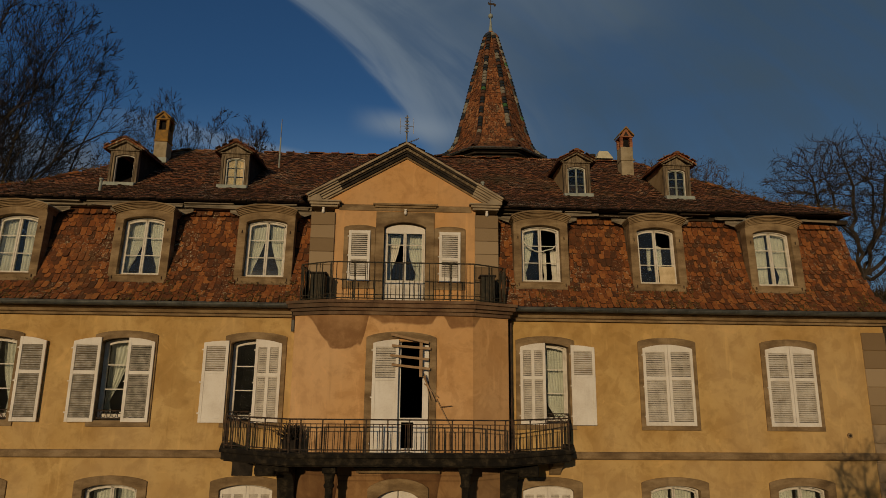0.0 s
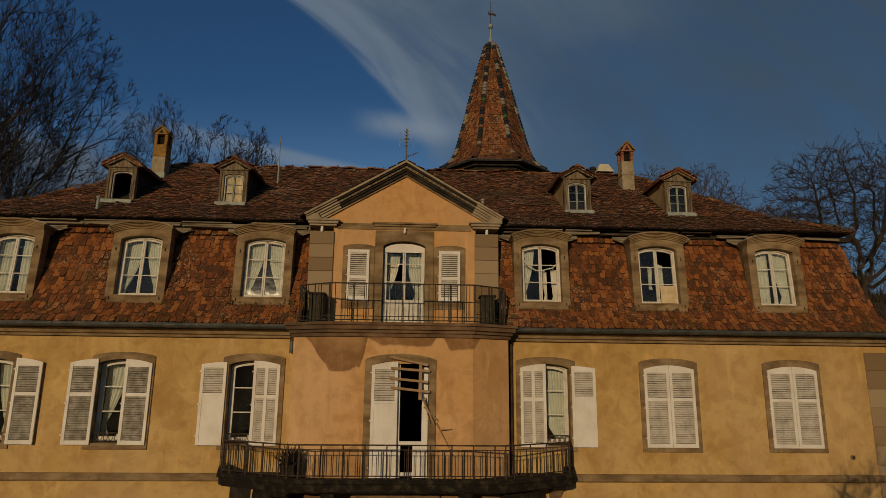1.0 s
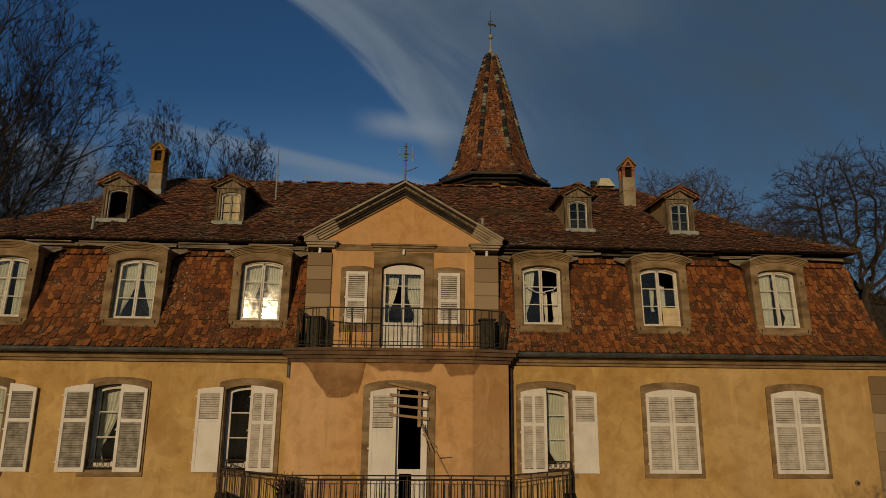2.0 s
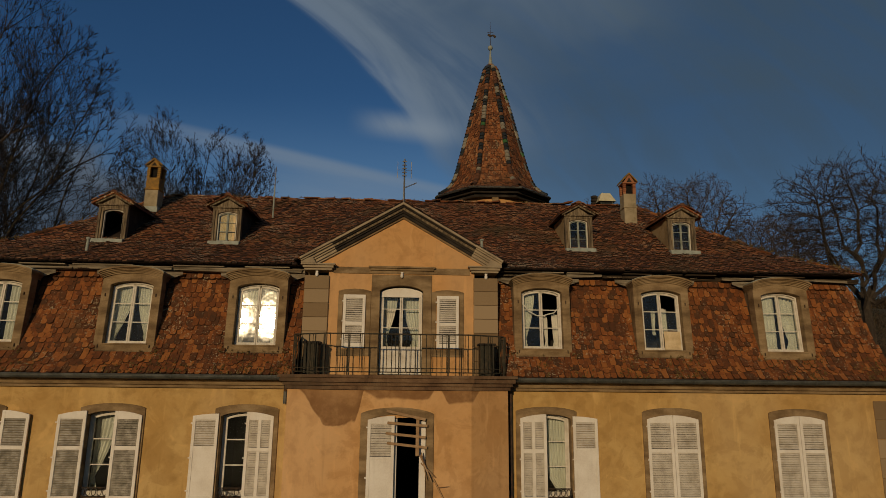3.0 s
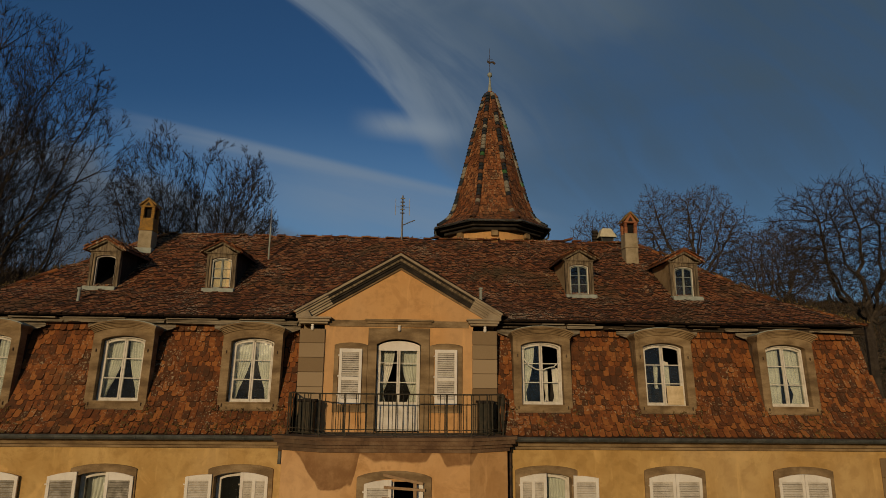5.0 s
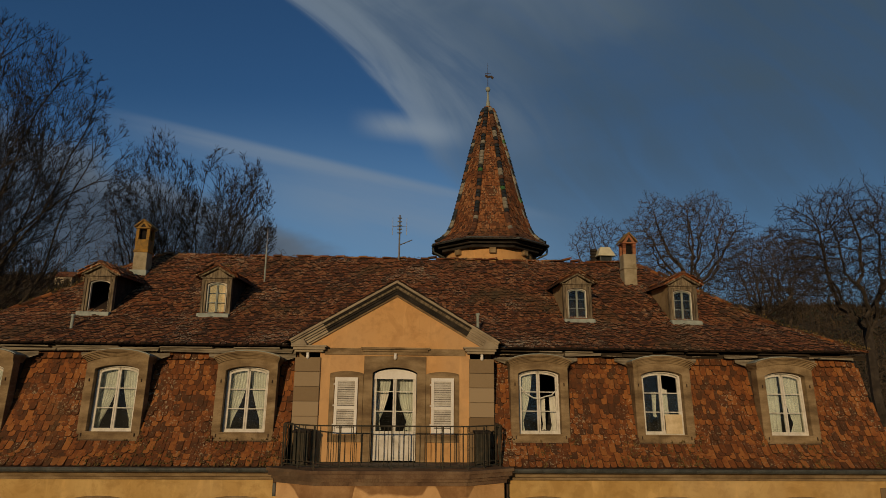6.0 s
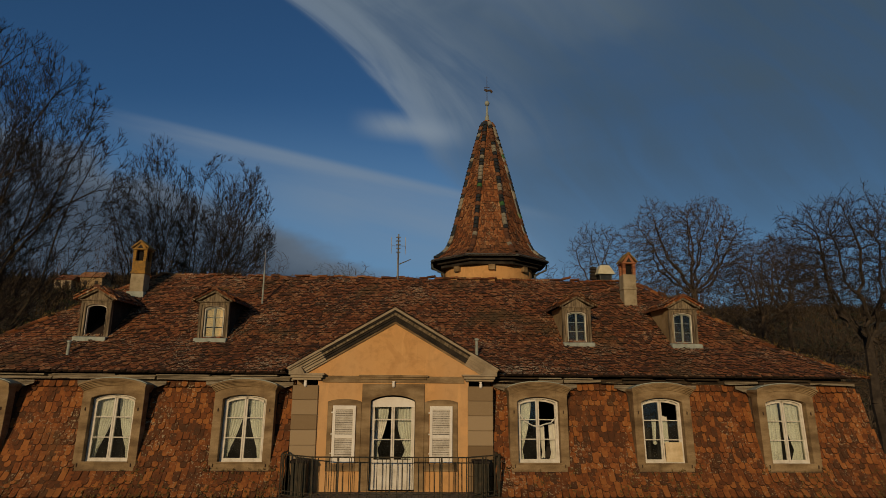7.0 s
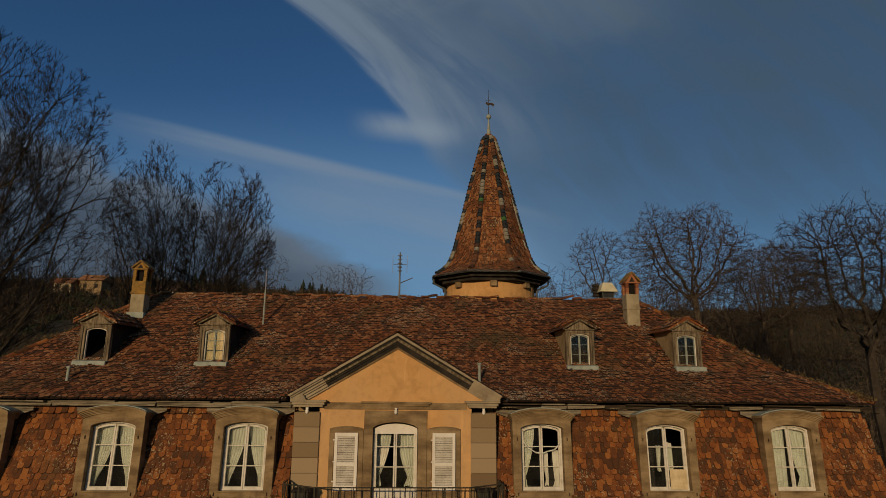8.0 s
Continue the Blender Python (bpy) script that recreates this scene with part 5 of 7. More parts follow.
LOW = [(-3.78, 0.02), (-3.5, -1.05), (-2.07, -1.84), (2.07, -1.84), (3.5, -1.05), (3.78, 0.02)]
railing("balcony_railing", LOW, 4.06, 4.67, IRON, 0.088, 0.42, "rusty wrought-iron balcony railing with plain bars")
m = Mesh()
m.prism(along(LOW, 0.0) + [(3.7, 0.02), (-3.7, 0.02)], 3.80, 3.91, "z")
for o0, o1, z0, z1 in ((-0.16, 0.09, 3.97, 4.05), (-0.16, 0.05, 3.83, 3.97)):
    b = band(LOW, o0, o1, z0, z1)
    m.add(b.v, b.f)
part("balcony_slab", m, STONE_DARK, house, "near-black stone balcony slab with crumbling edge", 0.012)
UP = [(-2.28, 0.1), (-2.28, -0.38), (-1.56, -0.84), (1.56, -0.84), (2.28, -0.38), (2.28, 0.1)]
railing("attic_railing", UP, 7.09, 7.93, GREEN_IRON, 0.125, 1.04, "dull green iron railing of the upper balcony", frieze=False)

# pillars and brackets under the balcony
for s in (-1, 1):
    p = thing("balcony_pillar", "near-black stone pillar with capital under the balcony", "pillar", (s * 1.325, -1.45, 0), "pillars under the balcony")
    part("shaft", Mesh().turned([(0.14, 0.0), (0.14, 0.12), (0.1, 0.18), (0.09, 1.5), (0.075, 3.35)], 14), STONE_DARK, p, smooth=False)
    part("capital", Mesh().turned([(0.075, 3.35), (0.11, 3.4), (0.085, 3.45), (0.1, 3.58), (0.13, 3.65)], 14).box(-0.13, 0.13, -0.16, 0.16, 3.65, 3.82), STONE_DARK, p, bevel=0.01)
    for x, y, dx in ((2.6, -1.3, 0.2), (3.42, -0.55, 0.26))[: 2 if s > 0 else 1]:
        scroll = [(0.0, 0.0), (-0.45, 0.0), (-0.48, -0.1), (-0.4, -0.2), (-0.26, -0.24), (-0.14, -0.33), (-0.04, -0.42), (0.0, -0.43)]
        b = Mesh().prism([(p_[0] + 0.0, p_[1]) for p_ in scroll], -dx / 2, dx / 2, "x")
        part("corbel", b, STONE_DARK if x < 3 else STONE, house, "scrolled stone corbel", 0.012, at=(s * x, 0.02 if x > 3 else -0.3, 3.82))
    console = [(-0.25, 0.0), (-1.3, 0.0), (-1.34, -0.06), (-1.32, -0.15), (-1.2, -0.2), (-1.06, -0.22), (-0.9, -0.3), (-0.78, -0.42), (-0.7, -0.6), (-0.66, -0.85), (-0.62, -1.25), (-0.25, -1.25)]
    part("console", Mesh().prism(console, -0.17, 0.17, "x"), STONE_DARK, house, "heavy near-black stone console under the balcony", 0.015, at=(s * 2.3, 0.0, 3.81))
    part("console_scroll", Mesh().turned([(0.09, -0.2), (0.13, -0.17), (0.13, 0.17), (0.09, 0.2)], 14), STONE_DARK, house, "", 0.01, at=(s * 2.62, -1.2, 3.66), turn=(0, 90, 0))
# ground-floor garden door in the bow
part("garden_door_head", surround(0.46, 0.62, 0.1, 3.02, 0.2, 3.25, 0.2, -0.04, 0.2, 0.0), STONE, house, bevel=0.006, at=(0, -0.85, 0))
part("garden_door_cornice", Mesh().box(-0.9, 0.9, -0.18, 0.0, 3.62, 3.68).box(-0.85, 0.85, -0.12, 0.0, 3.56, 3.62), STONE, house, bevel=0.008, at=(0, -0.85, 0))
garden = thing("garden_door", "white panelled garden door under the balcony", "door", (0, -0.72, 0))
for s in (-1, 1):
    leaf_pts = [(s * 0.01, 0.1), (s * 0.455, 0.1), (s * 0.455, 3.02), (s * 0.3, 3.13), (s * 0.01, 3.2)]
    leaf = part("door_leaf", Mesh().prism(leaf_pts, 0, 0.05), WHITE, garden, bevel=0.004)
    part("panel", Mesh().box(min(s * 0.08, s * 0.39), max(s * 0.08, s * 0.39), -0.012, 0.0, 1.3, 2.85), WHITE, leaf, bevel=0.006)
    part("panel", Mesh().box(min(s * 0.08, s * 0.39), max(s * 0.08, s * 0.39), -0.012, 0.0, 0.3, 1.15), WHITE, leaf, bevel=0.006)

# downpipes at both sides of the bow
for s in (-1, 1):
    d = thing("downpipe", "dark iron rainwater downpipe beside the bow", "pipe", (s * 2.46, -0.1, 0), "downpipes beside the bow")
    part("pipe", Mesh().tube((0, 0, 0.1 if s > 0 else 6.45), (0, 0, 6.75), 0.042, 0.042, 10), IRON if s > 0 else ZINC, d)
    part("swan_neck", Mesh().pipe([(0, 0, 6.72), (-s * 0.02, -0.06, 6.82), (-s * 0.02, -0.2, 6.93)], 0.042, 10), IRON, d)
    if s > 0:
        for z in (1.5, 3.2, 5.0, 6.4):
            part("clamp", Mesh().turned([(0.05, 0), (0.05, 0.04)], 10), IRON, d, at=(0, 0, z))

# planters at the corners of the upper balcony, lamps under the cornice
for s in (-1, 1):
    p = thing("planter", "dark green slatted planter box in the balcony corner", "planter", (s * 1.93, -0.12, 7.08), "planters on the upper balcony")
    part("box", Mesh().box(-0.16, 0.16, -0.16, 0.16, 0.0, 0.66), GREEN_IRON, p, bevel=0.01)
    for k in range(4):
        part("slat", Mesh().box(-0.15 + 0.08 * k, -0.09 + 0.08 * k, -0.18, -0.16, 0.02, 0.66), GREEN_IRON, p, bevel=0.004)
    part("rim", Mesh().box(-0.19, 0.19, -0.19, 0.19, 0.66, 0.71), WOOD_DARK, p, bevel=0.008)
for x in (-1.97, 0.0, 1.97):
    l = thing("wall_lamp", "small white outdoor lamp fixed under the cornice", "lamp", (x, PY - 0.06, 9.36), "lamps under the cornice")
    part("bracket", Mesh().box(-0.03, 0.03, -0.02, 0.06, 0.05, 0.08), WHITE, l, bevel=0.004)
    part("globe", Mesh().turned([(0.02, -0.06), (0.038, -0.03), (0.035, 0.03), (0.02, 0.05)], 12), WHITE, l, smooth=True)


# ---------------------------------------------------------------- tower
TX, TY = 3.28, 9.4
tower = thing("tower", "round plastered stair tower with tall octagonal tiled spire", "tower", (TX, TY, 0))
part("drum", Mesh().turned([(1.69, 0), (1.69, 13.8)], 40), ORANGE, tower, "pale orange plastered drum")
SPIRE = [(2.2, 13.86), (1.94, 14.02), (1.68, 14.26), (1.52, 14.58), (1.38, 15.02), (1.06, 16.3), (0.765, 17.55), (0.49, 18.6), (0.22, 19.6), (0.13, 19.84)]
TURN = math.radians(-90 + 22.5 - 2.5)


def oct_pt(r, i):
    return Vector((r * math.cos(TURN + math.pi / 4 * i), r * math.sin(TURN + math.pi / 4 * i), 0))


CORNER = 1.0 / math.cos(math.pi / 8) * 0.965
m = Mesh()
rings = [[(*(oct_pt(r * CORNER, i)).xy, z) for i in range(8)] for r, z in SPIRE]
m.add([p for r in rings for p in r], [(k * 8 + i, k * 8 + (i + 1) % 8, k * 8 + 8 + (i + 1) % 8, k * 8 + 8 + i) for k in range(len(SPIRE) - 1) for i in range(8)])
spire_roof = part("spire_roof", m, UNDER, tower, "octagonal spire roof of rust-red tiles with glazed hips")
m = Mesh()
for r, z0, z1 in ((2.15, 13.76, 13.83), (2.05, 13.68, 13.76), (1.9, 13.56, 13.68)):
    m.prism([tuple(oct_pt(r * CORNER, i).xy) for i in range(8)], z0, z1, "z")
part("eaves_soffit", m, WOOD_DARK, tower, "dark boarded eaves", 0.006)
for i in range(8):
    p, q = oct_pt(2.25 * CORNER, i), oct_pt(2.25 * CORNER, i + 1)
    part("gutter", Mesh().tube((p.x, p.y, 13.83), (q.x, q.y, 13.83), 0.045, 0.045, 8), ZINC, tower)
for i in range(8):
    a = TURN + math.pi / 8 + math.pi / 4 * i
    x, y = 1.72 * math.cos(a), 1.72 * math.sin(a)
    part("bracket_stone", Mesh().box(-0.12, 0.12, -0.1, 0.1, 0, 0.22), STONE, tower, at=(x, y, 13.36), turn=(0, 0, math.degrees(a) + 90), bevel=0.01)
for s, i in ((-1, 5.2), (1, 7.6)):
    x = s * 2.2
    part("down_pipe", Mesh().pipe([(x, -0.5, 13.8), (x - s * 0.03, -0.5, 13.6), (s * 1.75, -0.42, 13.4), (s * 1.75, -0.42, 12.0)], 0.035, 8), ZINC, tower)
part("finial", Mesh().turned([(0.15, 19.7), (0.09, 19.92), (0.05, 20.2), (0.026, 20.54)], 12), LEAD, tower, "lead-sheathed finial")
part("finial_ball", Mesh().turned([(0.02, 20.52), (0.085, 20.57), (0.105, 20.64), (0.085, 20.71), (0.02, 20.76)], 14), LEAD, tower, smooth=True)
part("finial_rod", Mesh().tube((0, 0, 20.74), (0, 0, 21.85), 0.014, 0.007, 6), IRON, tower)
part("weather_vane", Mesh().prism([(-0.12, 21.22), (-0.02, 21.15), (0.1, 21.19), (0.2, 21.10), (0.25, 21.19), (0.16, 21.27), (0.02, 21.25), (-0.1, 21.31)], -0.008, 0.008), IRON, tower, "small wrought-iron weather vane")
part("cross_bar", Mesh().tube((-0.12, 0, 21.36), (0.12, 0, 21.36), 0.009, 0.009, 5), IRON, tower)


# ---------------------------------------------------------------- trees
def bowed(rnd, a, b, c, n, wander):
    """Places along a limb that leaves a towards b and ends at c."""
    out, off = [], Vector((0, 0, 0))
    for i in range(1, n + 1):
        t = i / n
        off += Vector((rnd.gauss(0, wander), rnd.gauss(0, wander), rnd.gauss(0, wander * 0.7)))
        out.append(a * (1 - t) ** 2 + b * (2 * t * (1 - t)) + c * (t * t) + off)
    return out


def grow(seed, head, middle, half, limbs, gnarl, step, buds, up):
    """A leafless crown: limbs from the head of the bole, then twigs that grow towards buds strewn through the crown's room.
    Gives the places and the parent of each."""
    rnd = random.Random(seed)
    pts, mum, way = [head], [-1], [Vector((0, 0, 1))]
    for i in range(limbs):
        a, k = 2.4 * i + rnd.uniform(-0.35, 0.35), 0.74 * math.sqrt((i + 0.5) / limbs)
        end = middle + Vector((half.x * k * math.cos(a), half.y * k * math.sin(a), half.z * (0.62 * math.sqrt(1 - k * k) + rnd.uniform(-0.25, 0.1) - gnarl * 0.25)))
        mid = (head + end) / 2
        bend = Vector((end.x, end.y, head.z)) if gnarl > 0.3 else Vector((head.x, head.y, end.z))
        bend = mid.lerp(bend, 0.45 if gnarl > 0.3 else 0.7)
        last = 0
        start = head - Vector((0, 0, rnd.uniform(0, 1.2)))
        for p in bowed(rnd, start, bend, end, max(4, int((end - head).length / (step * 1.6))), 0.05 + 0.16 * gnarl):
            way.append((p - pts[last]).normalized())
            pts.append(p)
            mum.append(last)
            last = len(pts) - 1
    gen = np.random.default_rng(seed)
    q = gen.normal(size=(buds, 3))
    q = q / np.linalg.norm(q, axis=1)[:, None] * (gen.random(buds)[:, None] ** 0.3)
    lump = 1 + 0.16 * np.sin(q[:, 0] * 7 + seed) * np.cos(q[:, 2] * 6 + 2 * seed) + 0.08 * np.sin(q[:, 1] * 13 + q[:, 2] * 11)
    q = np.array(middle) + q * np.array(half) * lump[:, None]
    q = q[q[:, 2] > head.z - half.z * 0.25]
    P, W = [np.array(p) for p in pts], [np.array(w) for w in way]
    arr = np.array(P)
    gap = np.linalg.norm(q[:, None, :] - arr[None, :, :], axis=2)
    near, dist = gap.argmin(1), gap.min(1)
    kids = {}
    for turn in range(90):
        live = (dist < 4.5) & (dist > step * 1.3)
        if not live.any():
            break
        new, owner = [], []
        pull = {}
        vec = (q[live] - np.array(P)[near[live]]) / dist[live][:, None]
        for n, w in zip(near[live], vec):
            if n in pull:
                pull[n] += w
            else:
                pull[n] = w.copy()
        for n, w in pull.items():
            w = w / (np.linalg.norm(w) + 1e-6) + (1.25 - 0.95 * gnarl) * W[n] + np.array((0, 0, up)) + gen.normal(size=3) * (0.08 + 0.24 * gnarl)
            w = w / (np.linalg.norm(w) + 1e-6)
            have = kids.setdefault(n, [])
            if len(have) > 3 or any(np.dot(w, h) > 0.9 for h in have):
                continue
            have.append(w)
            new.append(P[n] + step * w)
            owner.append((n, w))
        if not new:
            break
        base = len(P)
        for p, (n, w) in zip(new, owner):
            P.append(p)
            W.append(w)
            mum.append(int(n))
        tips = np.array(new)
        q = q[dist > step * 1.3]
        near, dist = near[dist > step * 1.3], dist[dist > step * 1.3]
        gap = (q * q).sum(1)[:, None] + (tips * tips).sum(1)[None, :] - 2 * q @ tips.T
        g = np.sqrt(np.maximum(gap.min(1), 0))
        near = np.where(g < dist, gap.argmin(1) + base, near)
        dist = np.minimum(dist, g)
    return P, mum


def bark_mesh(segs, thin=0.006):
    v, f = [], []
    for p, q, r0, r1, lev in segs:
        n = 7 if lev == 0 else 5 if lev < 3 else 3
        d = (q - p).normalized()
        a = d.orthogonal().normalized()
        b = d.cross(a)
        k = len(v)
        for o, r in ((p, max(r0, thin)), (q, max(r1, thin))):
            for i in range(n):
                c, s = math.cos(2 * math.pi * i / n), math.sin(2 * math.pi * i / n)
                v.append((o.x + r * (c * a.x + s * b.x), o.y + r * (c * a.y + s * b.y), o.z + r * (c * a.z + s * b.z)))
        f += [(k + i, k + (i + 1) % n, k + n + (i + 1) % n, k + n + i) for i in range(n)]
    m = Mesh()
    m.v, m.f = v, f
    return m


def bare_tree(seed, foot, head, middle, half, limbs, gnarl, mat, label, thin, buds, step=0.34, up=0.05, twigs=3):
    """A leafless tree: bole, limbs, and a crown of twigs that thin out towards its edge."""
    foot, head, middle, half = Vector(foot), Vector(head), Vector(middle), Vector(half)
    P, mum = grow(seed, head - foot, middle - foot, half, limbs, gnarl, step, buds, up)
    P = [Vector(p) for p in P]
    rnd = random.Random(seed + 1)
    power, load, barren = 2.25, [0.0] * len(P), [True] * len(P)
    for i in range(len(P) - 1, 0, -1):
        if barren[i]:
            load[i] = thin ** power
        barren[mum[i]] = False
        load[mum[i]] += load[i]
    r = [w ** (1 / power) for w in load]
    thick, fine = [], []
    for i in range(1, len(P)):
        seg = (P[mum[i]], P[i], min(r[i] * 1.12, r[mum[i]]), r[i], 0 if r[i] > 0.12 else 2 if r[i] > 0.035 else 3)
        (thick if r[i] > 0.06 else fine).append(seg)
        if r[i] < thin * 2.6:
            for k in range(twigs):
                o = P[mum[i]].lerp(P[i], rnd.random())
                d = ((P[i] - P[mum[i]]).normalized() * 0.8 + Vector((rnd.gauss(0, 0.55), rnd.gauss(0, 0.55), rnd.gauss(0.15, 0.4)))).normalized()
                ln = rnd.uniform(0.25, 0.75)
                mid = o + d * ln * 0.5
                end = mid + (d + Vector((rnd.gauss(0, 0.4), rnd.gauss(0, 0.4), rnd.gauss(0.15, 0.4)))).normalized() * ln * 0.5
                fine.append((o, mid, thin * 0.75, thin * 0.65, 9))
                fine.append((mid, end, thin * 0.65, thin * 0.4, 9))
    rr, top, p = r[0] * 0.9, head - foot, Vector((0, 0, -0.4))
    for i in range(6):
        t = (i + 1) / 6
        q = Vector((top.x * t * t + (rnd.gauss(0, 0.1) if i < 5 else 0), top.y * t * t, -0.4 + (top.z + 0.4) * t))
        thick.append((p, q, rr * (1.3 - 0.05 * i), rr * (1.25 - 0.05 * i), 0))
        p = q
    t = thing("tree", label, "tree", foot)
    part("trunk", bark_mesh(thick, thin), mat, t)
    part("crown", bark_mesh(fine, thin * 0.4), mat, t, "leafless crown of fine twigs")
    return t


def leave(p, d, middle, half):
    """How far one can go from p along d before leaving the ellipsoid."""
    a = b = 0.0
    c = -1.0
    for i in range(3):
        e, g = (p[i] - middle[i]) / half[i], d[i] / half[i]
        a, b, c = a + g * g, b + e * g, c + e * e
    q = b * b - a * c
    return max(0.0, (-b + math.sqrt(q)) / a) if q > 0 else 0.0


def fan_tree(seed, foot, fork, middle, half, stems, bole, mat, label, fine_r=0.013, close=1.0):
    """A leafless tree of many straight rising stems: each order of shoots leaves the last at a narrow angle and keeps within the crown."""
    rnd = random.Random(seed)
    foot = Vector(foot)
    middle, half = Vector(middle) - foot, Vector(half)
    thick, fine = [], []

    def shoot(p, d, length, r0, order):
        n = max(2, int(length / (0.9 if order < 2 else 0.45))) if order < 3 else 1
        tip = r0 * (0.25 if order < 3 else 0.6)
        pts, ways = [p], [d]
        for i in range(n):
            d = (d + Vector((rnd.gauss(0, 0.09), rnd.gauss(0, 0.09), (0.05 if order else -0.01) + rnd.gauss(0, 0.06)))).normalized()
            q = p + d * (length / n)
            ra, rb = r0 + (tip - r0) * i / n, r0 + (tip - r0) * (i + 1) / n
            (thick if ra > 0.05 else fine).append((p, q, max(ra, fine_r), max(rb, fine_r * 0.8), 0 if ra > 0.1 else 2 if ra > 0.03 else 3))
            p = q
            pts.append(p)
            ways.append(d)
            if order < 2 and sum(((p[j] - middle[j]) / half[j]) ** 2 for j in range(3)) > (0.6, 0.86)[order] and p.z > middle.z - 0.3 * half.z:
                n, length = i + 1, length * (i + 1) / n
                break
        if order >= 4:
            return
        for j in range(3 if order < 3 else 2):
            side = d.orthogonal().normalized()
            side.rotate(Matrix.Rotation(2.1 * j + rnd.uniform(-0.6, 0.6), 3, d))
            w = (d + side * rnd.uniform(0.25, 0.6) + Vector((0, 0, 0.08))).normalized()
            ln = min(length * rnd.uniform(0.3, 0.5), leave(p, w, middle, half) * rnd.uniform(0.85, 1.1)) if order < 3 else rnd.uniform(0.15, 0.4)
            if ln > 0.12:
                shoot(p, w, ln, max(fine_r, tip), order + 1)
        gap = (0.75, 0.55, 0.5, 0.6)[order] * close
        at = (0.2, 0.15, 0.12, 0.1)[order] * length
        while at < length:
            t = at / length
            k = min(n - 1, int(t * n))
            o = pts[k].lerp(pts[k + 1], t * n - k)
            side = ways[k + 1].orthogonal().normalized()
            side.rotate(Matrix.Rotation(rnd.uniform(0, 2 * math.pi), 3, ways[k + 1]))
            w = (ways[k + 1] + side * rnd.uniform(0.45, 1.15) + Vector((0, 0, 0.1))).normalized()
            want = length * (rnd.uniform(0.26, 0.5) if order < 2 else rnd.uniform(0.3, 0.6)) * (1.15 - 0.6 * t)
            if order == 3:
                want = rnd.uniform(0.2, 0.5)
            room = leave(o, w, middle, half) * rnd.uniform(0.75, 1.08)
            ln = min(want, room)
            if ln > 0.12:
                shoot(o, w, ln, max(fine_r, (r0 + (tip - r0) * t) * 0.55), order + 1)
            at += gap * rnd.uniform(0.6, 1.4)

    top = Vector((0, 0, fork - foot.z))
    for i in range(stems):
        a, k = 2.4 * i + rnd.uniform(-0.4, 0.4), math.sqrt((i + 0.3) / stems) * 0.8
        end = middle + Vector((half.x * k * math.cos(a), half.y * k * math.sin(a), half.z * math.sqrt(max(0.05, 1 - k * k)) * rnd.uniform(0.8, 0.92)))
        o = top * rnd.uniform(0.55, 1.0)
        o.z = min(o.z, end.z - 2.0)
        d = (end - o).normalized()
        shoot(o, (d - Vector((0, 0, 0.04))).normalized(), (end - o).length, bole * rnd.uniform(0.2, 0.34), 0)
    q = Vector((0, 0, -0.5))
    for i in range(5):
        nxt = Vector((rnd.gauss(0, 0.08), rnd.gauss(0, 0.08), top.z * (i + 1) / 5))
        thick.append((q, nxt, bole * (1.1 - 0.1 * i), bole * (1.0 - 0.1 * i), 0))
        q = nxt
    t = thing("tree", label, "tree", foot)
    part("trunk", bark_mesh(thick, fine_r), mat, t)
    part("crown", bark_mesh(fine, fine_r * 0.5), BARK, t, "leafless crown of fine dark twigs")
    return t


def ground_z(x, y):
    """Flat round the house, rising to a wooded slope behind and, unseen, to a low hill in front."""
    r = max(0.0, y - 22.0) + 0.12 * max(0.0, abs(x) - 40.0)
    rise = (38.0 + 8.0 * min(1.0, max(0.0, (-x - 4.0) / 18.0))) * (1 - math.exp(-max(0.0, r) / 110.0))
    rise += 5.0 * noise.noise(Vector((x / 55.0, y / 55.0, 0.3))) * min(1.0, r / 60.0)
    rise += 0.8 * noise.noise(Vector((x / 9.0, y / 9.0, 1.7))) * min(1.0, r / 30.0)
    # Unseen hill added in front, so windows reflect dark ground, not low sky.
    far = max(0.0, -y - 70.0)
    rise += 30.0 * (1 - math.exp(-far / 150.0)) + 4.0 * noise.noise(Vector((x / 40.0, y / 40.0, 5.0))) * min(1.0, far / 60.0)
    return rise - 0.4


TREES = [
    # seed, foot (x, y), head of the bole, middle of the crown, half its size, limbs, gnarl, bark, thinnest twig, buds
    (21, (29.2, 46.0), (28.7, 46.0, 18.6), (28.0, 46.0, 22.2), (6.5, 5.4, 5.5), 11, 0.75, BARK_PALE, 0.013, 8500),
    (22, (29.6, 24.0), (29.4, 24.0, 12.4), (30.4, 24.0, 17.5), (6.3, 5.0, 4.1), 11, 0.8, BARK, 0.013, 9500),
    (23, (19.4, 46.0), (19.3, 46.0, 18.4), (18.8, 46.0, 21.8), (2.8, 2.4, 3.4), 5, 0.7, BARK_PALE, 0.012, 1500),
    (25, (36.2, 47.0), (36.2, 47.0, 16.0), (36.8, 47.0, 19.6), (5.6, 4.0, 4.4), 9, 0.7, BARK_PALE, 0.013, 5500),
    (24, (42.0, 52.0), (42.0, 52.0, 17.5), (42.0, 52.0, 21.2), (5.6, 4.4, 4.6), 7, 0.7, BARK_PALE, 0.013, 3500),
]
for seed, foot, head, middle, half, limbs, gnarl, mat, thin, buds in TREES:
    bare_tree(seed, (foot[0], foot[1], ground_z(*foot)), head, middle, half, limbs, gnarl, mat, "broad leafless tree with gnarled spreading limbs" if gnarl > 0.3 else "tall leafless winter tree with fine dark twigs", thin, buds)

